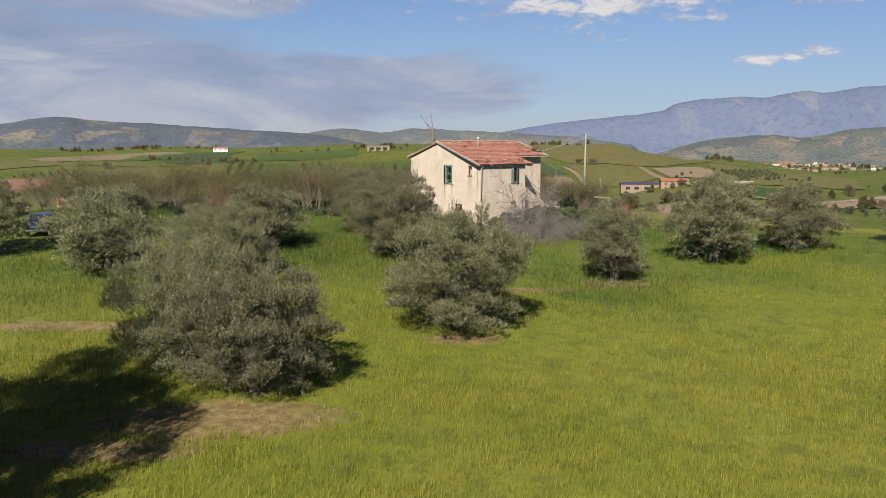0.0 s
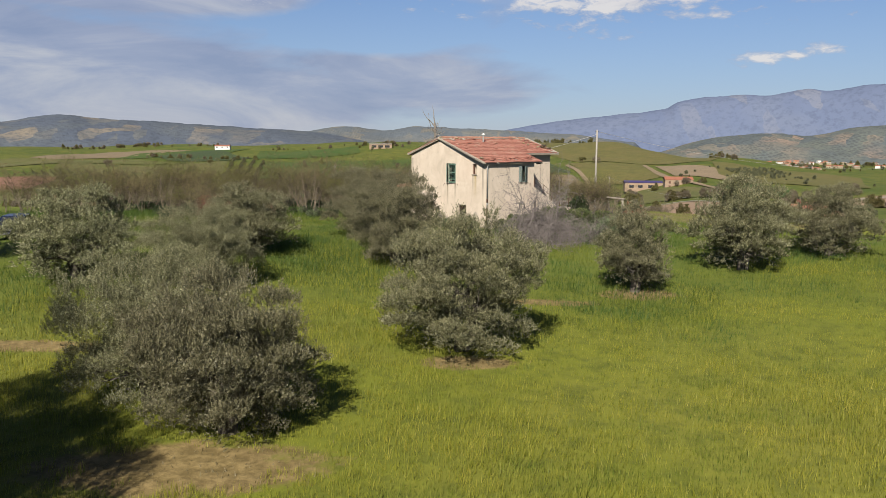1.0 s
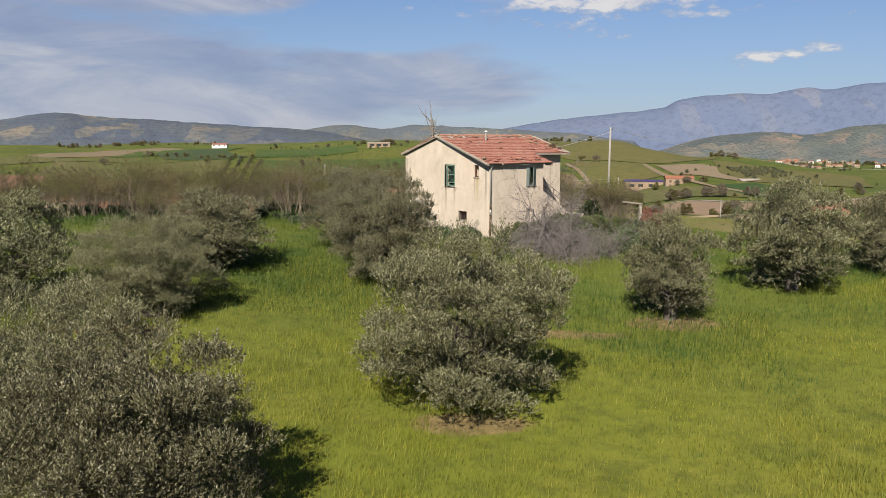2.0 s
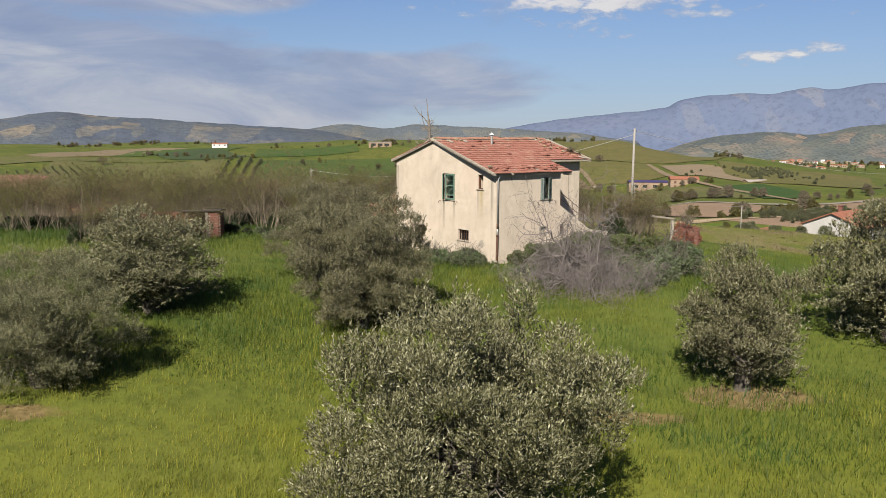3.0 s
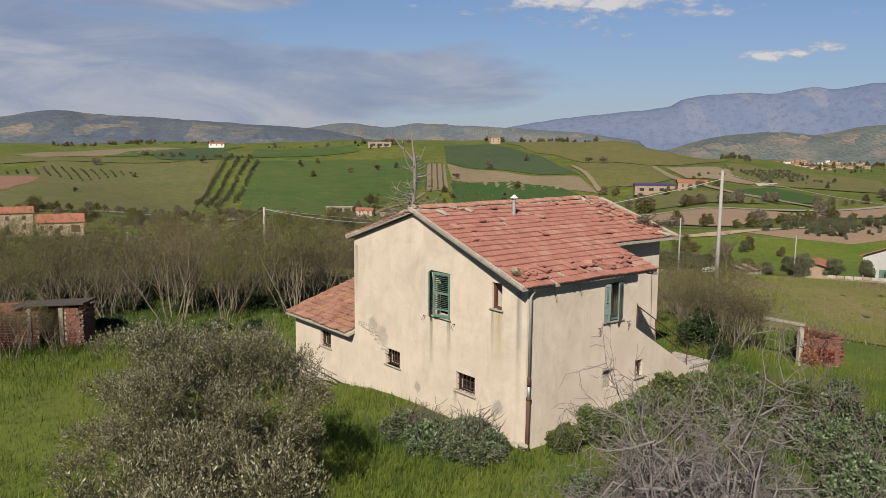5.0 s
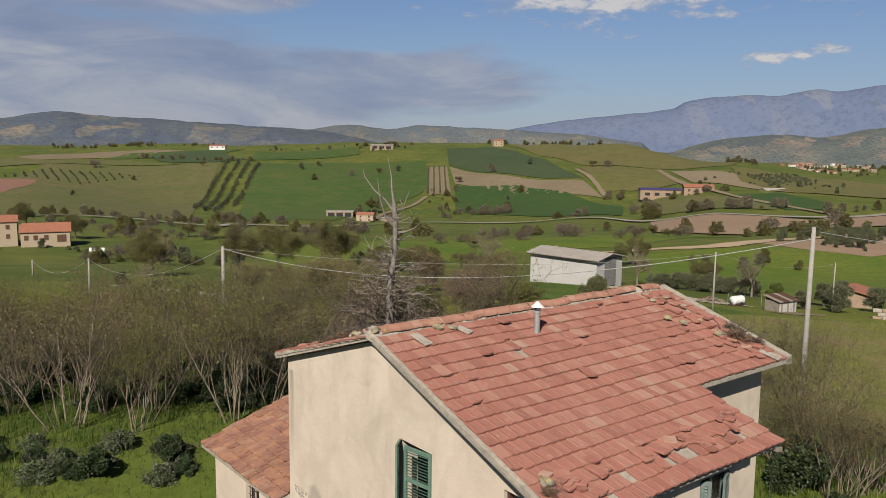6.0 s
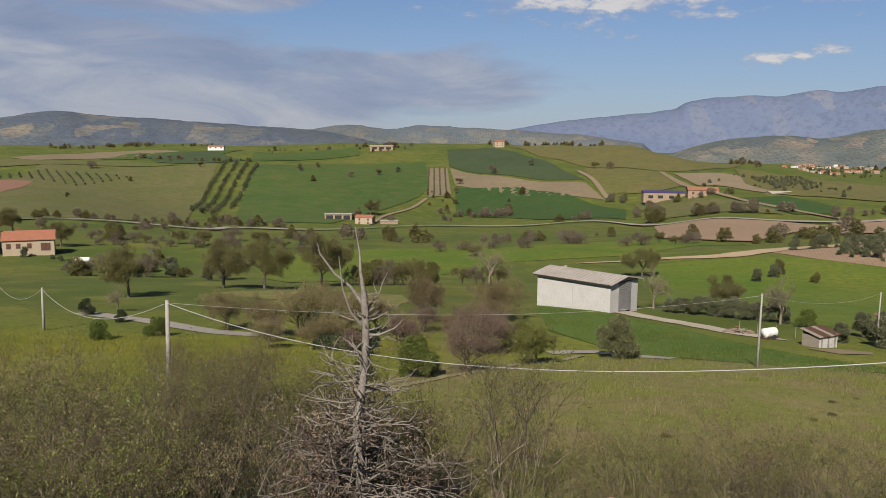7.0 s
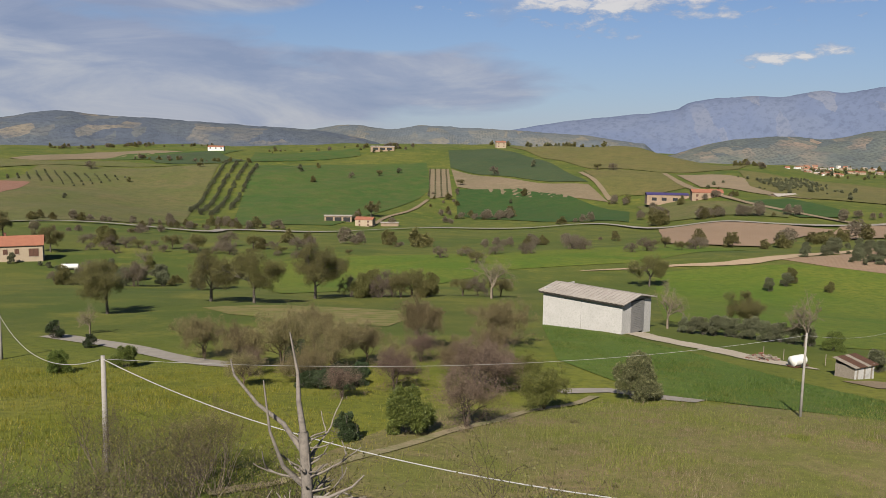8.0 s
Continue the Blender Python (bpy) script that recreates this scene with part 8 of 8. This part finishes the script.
# rows of olives on the far slope, and the little orchard
for r in range(4):
    for k in range(26):
        u = k / 25
        x, y = -226 + r * 11 - (52 - r * 3) * u, 707 + 312 * u - r * 4
        if (r == 3 and k < 4) or (k * 7 + r * 5) % 23 == 0:
            continue
        set_out(O, x, y, 1.25 + 0.2 * math.sin(k * 2.3 + r), k * 1.7 + r, "dark olive tree in a planted row", 0.95, 0.3, group="olive rows on the slope")
for r in range(4):
    for k in range(14):
        set_far(O, -21 + r * 6.4 - k * 0.2, 842 + k * 11.5, 0.62, k + r, 0.9)
for r in range(7):
    for k in range(9):
        set_far(O, -470 + k * 12 + r * 3, 830 + r * 14 - k * 2, 0.7, k + r, 0.9)

far_woods()

# ---------------------------------------------------------------- grass, weeds and bare earth
M["dry_grass"] = leafy("dry_grass", (0.15, 0.19, 0.028), (0.24, 0.27, 0.05), (0.37, 0.35, 0.11), 0.4, drifts=((0.16, 0.125, 0.06), (0.27, 0.2, 0.115), (0.42, 0.33, 0.22)))
M["lush_grass"] = leafy("lush_grass", (0.0366, 0.0741, 0.0076), (0.0627, 0.109, 0.0114), (0.11, 0.147, 0.0198), 0.4)

_h = math.radians(-51.8)


def in_house(x, y, margin=0.1):
    """Whether places lie under the house or its lean-to."""
    hx, hy = x * math.cos(_h) + y * math.sin(_h), -x * math.sin(_h) + y * math.cos(_h)
    return (hx > -14.4 - margin) & (hx < margin) & (hy > -margin) & (hy < 9.5 + margin)


def grass(name, n, x0, x1, y0, y1, height, width, mat, label, seed, keep=None, tilt=0.3):
    """Blades of grass, thicker and taller in patches."""
    rng = np.random.default_rng(seed)
    x, y = rng.uniform(x0, x1, n), rng.uniform(y0, y1, n)
    patch = np.sin(x * 0.31 + 1.7 * np.sin(y * 0.13)) * np.sin(y * 0.27 + 2.1 * np.sin(x * 0.11)) + 0.5 * np.sin(x * 1.3 + y * 0.7) * np.sin(y * 1.1 - x * 0.4)
    ok = ~in_house(x, y) & (rng.random(n) < 0.72 + 0.28 * patch)
    if keep is not None:
        ok &= keep(x, y)
    # thinning out towards the borders
    ok &= rng.random(n) < np.clip(np.minimum(np.minimum(x - x0, x1 - x), np.minimum(y - y0, y1 - y)) / min(9, (x1 - x0) * 0.2), 0.0, 1)
    x, y, patch = x[ok], y[ok], patch[ok]
    at = np.stack([x, y, land(x, y) - 0.02], 1)
    m = len(x)
    way = np.stack([rng.normal(0.08, tilt, m), rng.normal(0, tilt, m), np.ones(m)], 1)
    d = unit(way)
    a = rng.uniform(0, 2 * math.pi, m)
    s = np.stack([np.cos(a), np.sin(a), np.zeros(m)], 1)
    l = (height * rng.uniform(0.55, 1.35, m) * (1 + 0.35 * patch))[:, None]
    w = (width * rng.uniform(0.7, 1.4, m))[:, None]
    v = np.stack([at - s * w * .5, at + d * l, at + s * w * .5], 1).reshape(-1, 3)
    me = quick_mesh(name, v, np.arange(3 * m).reshape(-1, 3), mat)
    return tagged(new(name, me), label, "grass", kind="stuff")


def worn(x, y):
    """Where the olives' bare earth lies."""
    out = np.zeros(np.shape(x), bool)
    for a, b, rx, ry in BARE:
        out |= ((x - a) / rx) ** 2 + ((y - b) / ry) ** 2 + 0.6 * np.sin(x * 2.3 + y) * np.sin(y * 2.9 - x) < 0.85
    return out


def golden(x, y):
    """Where the grass is yellow rather than green: out in the grove, with a wandering edge."""
    return y + 7 * np.sin(x * 0.21 + 0.6) + 4 * np.sin(x * 0.53 + y * 0.37) + 6 * np.sin((x * 12.9898 + y * 78.233) * 43.7) < -21


grass("tall_grass", 640000, -36, 36, -64, -6, 0.25, 0.017, M["gold_blade"], "tall yellow-green spring grass", 1,
      lambda x, y: (np.abs(x) + 5 * np.sin((x * 7.13 + y * 31.7) * 91.3) < 22 + 0.2 * (y + 58)) & golden(x, y) & ~worn(x, y), 0.2)
grass("tall_grass", 460000, -34, 34, -40, 16, 0.27, 0.018, M["grass_blade"], "tall fresh green grass round the house", 5,
      lambda x, y: (np.abs(x) + 5 * np.sin((x * 7.13 + y * 31.7) * 91.3) < 24 + 0.2 * (y + 40)) & ~golden(x, y) & ~worn(x, y), 0.2)
grass("lush_grass", 110000, -36, 18, -26, 18, 0.34, 0.026, M["lush_grass"], "lush dark green grass near the house", 2,
      lambda x, y: np.sin(x * 0.23 + 1) * np.sin(y * 0.19) > -0.25)


def off_track(x, y):
    """Where no feet have trodden the dirt track."""
    out = np.ones(np.shape(x), bool)
    for (ax, ay), (bx, by) in zip(TRACK, TRACK[1:]):
        t = np.clip(((x - ax) * (bx - ax) + (y - ay) * (by - ay)) / ((bx - ax) ** 2 + (by - ay) ** 2), 0, 1)
        out &= np.hypot(x - ax - t * (bx - ax), y - ay - t * (by - ay)) > 0.5 + 0.15 * np.sin(x * 3 + y * 2)
    return out


grass("meadow_grass", 330000, -4, 48, 16, 64, 0.24, 0.024, M["dry_grass"], "rough meadow grass with dry stalks", 3, off_track)


def within(outline, x, y):
    """Which places lie inside an outline."""
    out = np.zeros(np.shape(x), bool)
    for (ax, ay), (bx, by) in zip(outline, outline[1:] + outline[:1]):
        out ^= ((ay > y) != (by > y)) & (x < (bx - ax) * (y - ay) / (by - ay + 1e-9) + ax)
    return out


M["crop_blade"] = leafy("crop_blade", (0.05, 0.11, 0.014), (0.09, 0.17, 0.022), (0.15, 0.23, 0.04), 0.4, drifts=((0.08, 0.12, 0.016), (0.14, 0.18, 0.026), (0.22, 0.25, 0.05)))
grass("crop_growth", 210000, 5, 44, 52, 116, 0.24, 0.05, M["crop_blade"], "dense dark green young crop", 7, lambda x, y: within(CROP, x, y), 0.5)
grass("lush_grass", 120000, -50, 4, 8, 38, 0.36, 0.03, M["lush_grass"], "dark lush grass under the thicket", 6)
grass("meadow_grass", 150000, -52, -2, 36, 80, 0.22, 0.026, M["gold_blade"], "yellow-green meadow grass below the house", 4, off_track)


def soil(x, y, rx, ry, seed):
    """Straw lying on and about a bare patch."""
    grass("straw", 2600, x - rx * 1.7, x + rx * 1.7, y - ry * 1.7, y + ry * 1.7, 0.16, 0.03, M["straw"], "short dry straw and stalks", 40 + seed,
          lambda u, v: ((u - x) / rx) ** 2 + ((v - y) / ry) ** 2 < 1.2 + 1.4 * np.sin(u * 3.1) * np.sin(v * 2.7), 0.7)


M["straw"] = leafy("straw", (0.15, 0.13, 0.05), (0.22, 0.18, 0.09), (0.3, 0.25, 0.14), 0.3)
for k, (x, y, rx, ry) in enumerate(BARE):
    soil(x, y, rx, ry, k)

draped("rough_meadow", ((-3, 24), (8, 20), (24, 18), (48, 22), (52, 50), (26, 56), (19, 60.5), (12, 60), (-2, 58), (-8, 44)), 3, M["rough_meadow"], 0.05, "rough brownish-green meadow", "meadow")

WEED = [bush_kind(300 + k, crown_lobes(300 + k, 9, 1.0, 0.95, 0.1), 5200, "weed_leaf", "weed_clump", "leafy grey-green weeds at the foot of the house", "weeds", (0.12, 0.07), "weed clumps round the house") for k in range(2)]
BRAMBLE = bush_kind(311, crown_lobes(311, 12, 1.2, 1.4, 0.25), 11000, "bramble_leaf", "bramble", "grey-green bramble beside the house", "bush", (0.1, 0.07), "brambles round the house")
IVY = bush_kind(310, crown_lobes(310, 10, 1.1, 1.5, 0.3), 9000, "dark_leaf", "bramble", "dark green bramble beside the house", "bush", (0.11, 0.08), "brambles round the house")
TUFT = bush_kind(305, crown_lobes(305, 8, 1.0, 0.9, 0.1), 2600, "olive_brown_leaf", "weed_clump", "low tuft of weeds in the rough meadow", "weeds", (0.16, 0.06), "weed tufts in the meadow")
_r = random.Random(12)


def by_house(hx, hy):
    v = HOUSE @ Vector((hx, hy, 0))
    return v.x, v.y


for k in range(14):
    x, y = by_house(-0.3 - 3.4 * (k / 14), -0.9 - 1.4 * _r.random())
    set_out(WEED[k % 2], x, y, _r.uniform(0.55, 0.95), _r.uniform(0, 6), tall=_r.uniform(0.7, 1.1))
for hx, hy, s in ((0.7, 1.0, 0.55), (0.8, 2.2, 0.75), (0.9, 3.4, 0.7), (0.9, 4.9, 0.8), (0.9, 6.1, 1.0), (1.0, 7.2, 0.9), (1.3, 8.4, 0.8), (1.6, 6.8, 0.8), (0.6, 9.9, 0.7), (2.2, 8.2, 0.9), (2.6, 6.6, 0.9), (2.2, 4.6, 0.8), (1.9, 2.8, 0.7), (3.4, 9.4, 0.8)):
    set_out(BRAMBLE, *by_house(hx, hy), s, _r.uniform(0, 6))
for k in range(70):
    x, y = 1.0 + 10.8 * _r.random(), -6.0 + 11.5 * _r.random()
    if not bool(in_house(np.array(x), np.array(y), 0.8)) and x < 11.5 - 0.35 * abs(y):
        set_out(WEED[k % 2], x, y, _r.uniform(0.6, 1.15), _r.uniform(0, 6), tall=_r.uniform(0.6, 1.0))
for k in range(100):        # dark undergrowth among the bare shrubs
    set_out(IVY, -38 + 33 * _r.random(), 18 + 13 * _r.random(), _r.uniform(0.7, 1.2), _r.uniform(0, 6), "dark green bramble among the bare shrubs", 0.6)
for k in range(40):        # undergrowth along the thicket
    x = -30 + 24 * _r.random()
    y = 12.5 + max(0, x + 12) * 0.55 + 3.5 * _r.random()
    if not bool(in_house(np.array(x), np.array(y), 0.8)) and not (-25.5 < x < -17 and y < 14):
        set_out(IVY if k % 3 else WEED[0], x, y, _r.uniform(0.4, 0.8), _r.uniform(0, 6), tall=0.8)
for x, y, q in ((9.5, 0.5, 1.0), (10.4, 2.2, 1.1), (11.2, 3.6, 0.9), (11.0, 0.8, 1.0), (9.8, 3.8, 0.9), (8.8, 5.4, 0.8), (12.0, 5.2, 0.8)):      # weeds out towards the brick remnant
    set_out(WEED[0], x, y, q, x + y)
for k in range(6):       # bare shrubs in front of the brick ruin
    set_out(SHRUBS[k % 5], -26.5 + 1.5 * k, 10.2 + 0.5 * _r.random(), 0.42 + 0.12 * _r.random(), k * 2)
for k in range(6):       # shrubs growing through the brick ruin
    set_out(SHRUBS[k % 5], -27 + 1.3 * k, 9.0 + 0.7 * _r.random(), 0.6 + 0.3 * _r.random(), k)
for k in range(7):       # a tangle of bare shrubs round the brick remnant
    set_out(SHRUBS[k % 5], 8.8 + 0.5 * k, 11.4 + 1.6 * _r.random(), 0.5 + 0.25 * _r.random(), k)
M["withered_leaf"] = leafy("withered_leaf", (0.16, 0.09, 0.05), (0.27, 0.165, 0.1), (0.36, 0.25, 0.15), 0.3)
WITHERED = bush_kind(330, crown_lobes(330, 7, 0.8, 0.7, 0.1), 1500, "withered_leaf", "withered_weed", "withered brown weed rooted between the roof tiles", "weeds", (0.13, 0.04), "weeds on the roof")
for hx, hy, s in ((-2.75, 8.75, 0.5), (-3.1, 9.1, 0.36), (-2.5, 9.2, 0.3), (-6.6, 0.25, 0.3), (-7.1, 0.1, 0.34), (-7.7, 0.2, 0.28), (-8.3, 0.3, 0.22), (-6.4, 3.2, 0.2), (-0.4, -0.1, 0.25)):
    set_out(WITHERED, *by_house(hx, hy), s, hx, z=RIDGE_Z - PITCH * abs(hx - RIDGE_X) + 0.06, tall=0.75)
M["red_leaf"] = leafy("red_leaf", (0.16, 0.055, 0.032), (0.29, 0.1, 0.055), (0.42, 0.19, 0.11), 0.3)
CREEPER = bush_kind(320, crown_lobes(320, 9, 0.8, 1.2, 0.2), 5200, "red_leaf", "creeper", "reddish-brown creeper over the broken brick wall", "creeper", (0.09, 0.06), "creepers on the brick wall")
for x, y, s in ((13.0, 10.2, 0.85), (13.6, 10.5, 0.95), (14.2, 10.9, 0.9), (13.4, 10.9, 1.0)):
    set_out(CREEPER, x, y, s, x, tall=1.25)
for x, y, s in ((9.2, 9.9, 0.6), (9.0, 12.0, 1.1), (13.6, 11.5, 0.8), (-27.5, 9.6, 0.7), (-23, 9.4, 0.5), (-5.5, 15.5, 1.3), (-3.0, 16.0, 1.4), (-2.0, 18.0, 1.2), (-5.0, 18.5, 1.2)):
    set_out(IVY, x, y, s, x)
for k in range(16):       # dark undergrowth below the budding trees
    set_out(IVY, -13 + 6 * _r.random(), 65.5 + 9 * _r.random(), _r.uniform(0.7, 1.2), _r.uniform(0, 6), "dark green undergrowth below the budding trees", 0.7)
for k in range(60):       # tufts in the rough meadow
    x, y = 2 + 40 * _r.random(), 24 + 32 * _r.random()
    set_out(TUFT if k % 4 else WEED[0], x, y, _r.uniform(0.18, 0.42), _r.uniform(0, 6), "low tuft of weeds in the rough meadow", 0.5, group="weed tufts in the meadow")

roof_tiles()
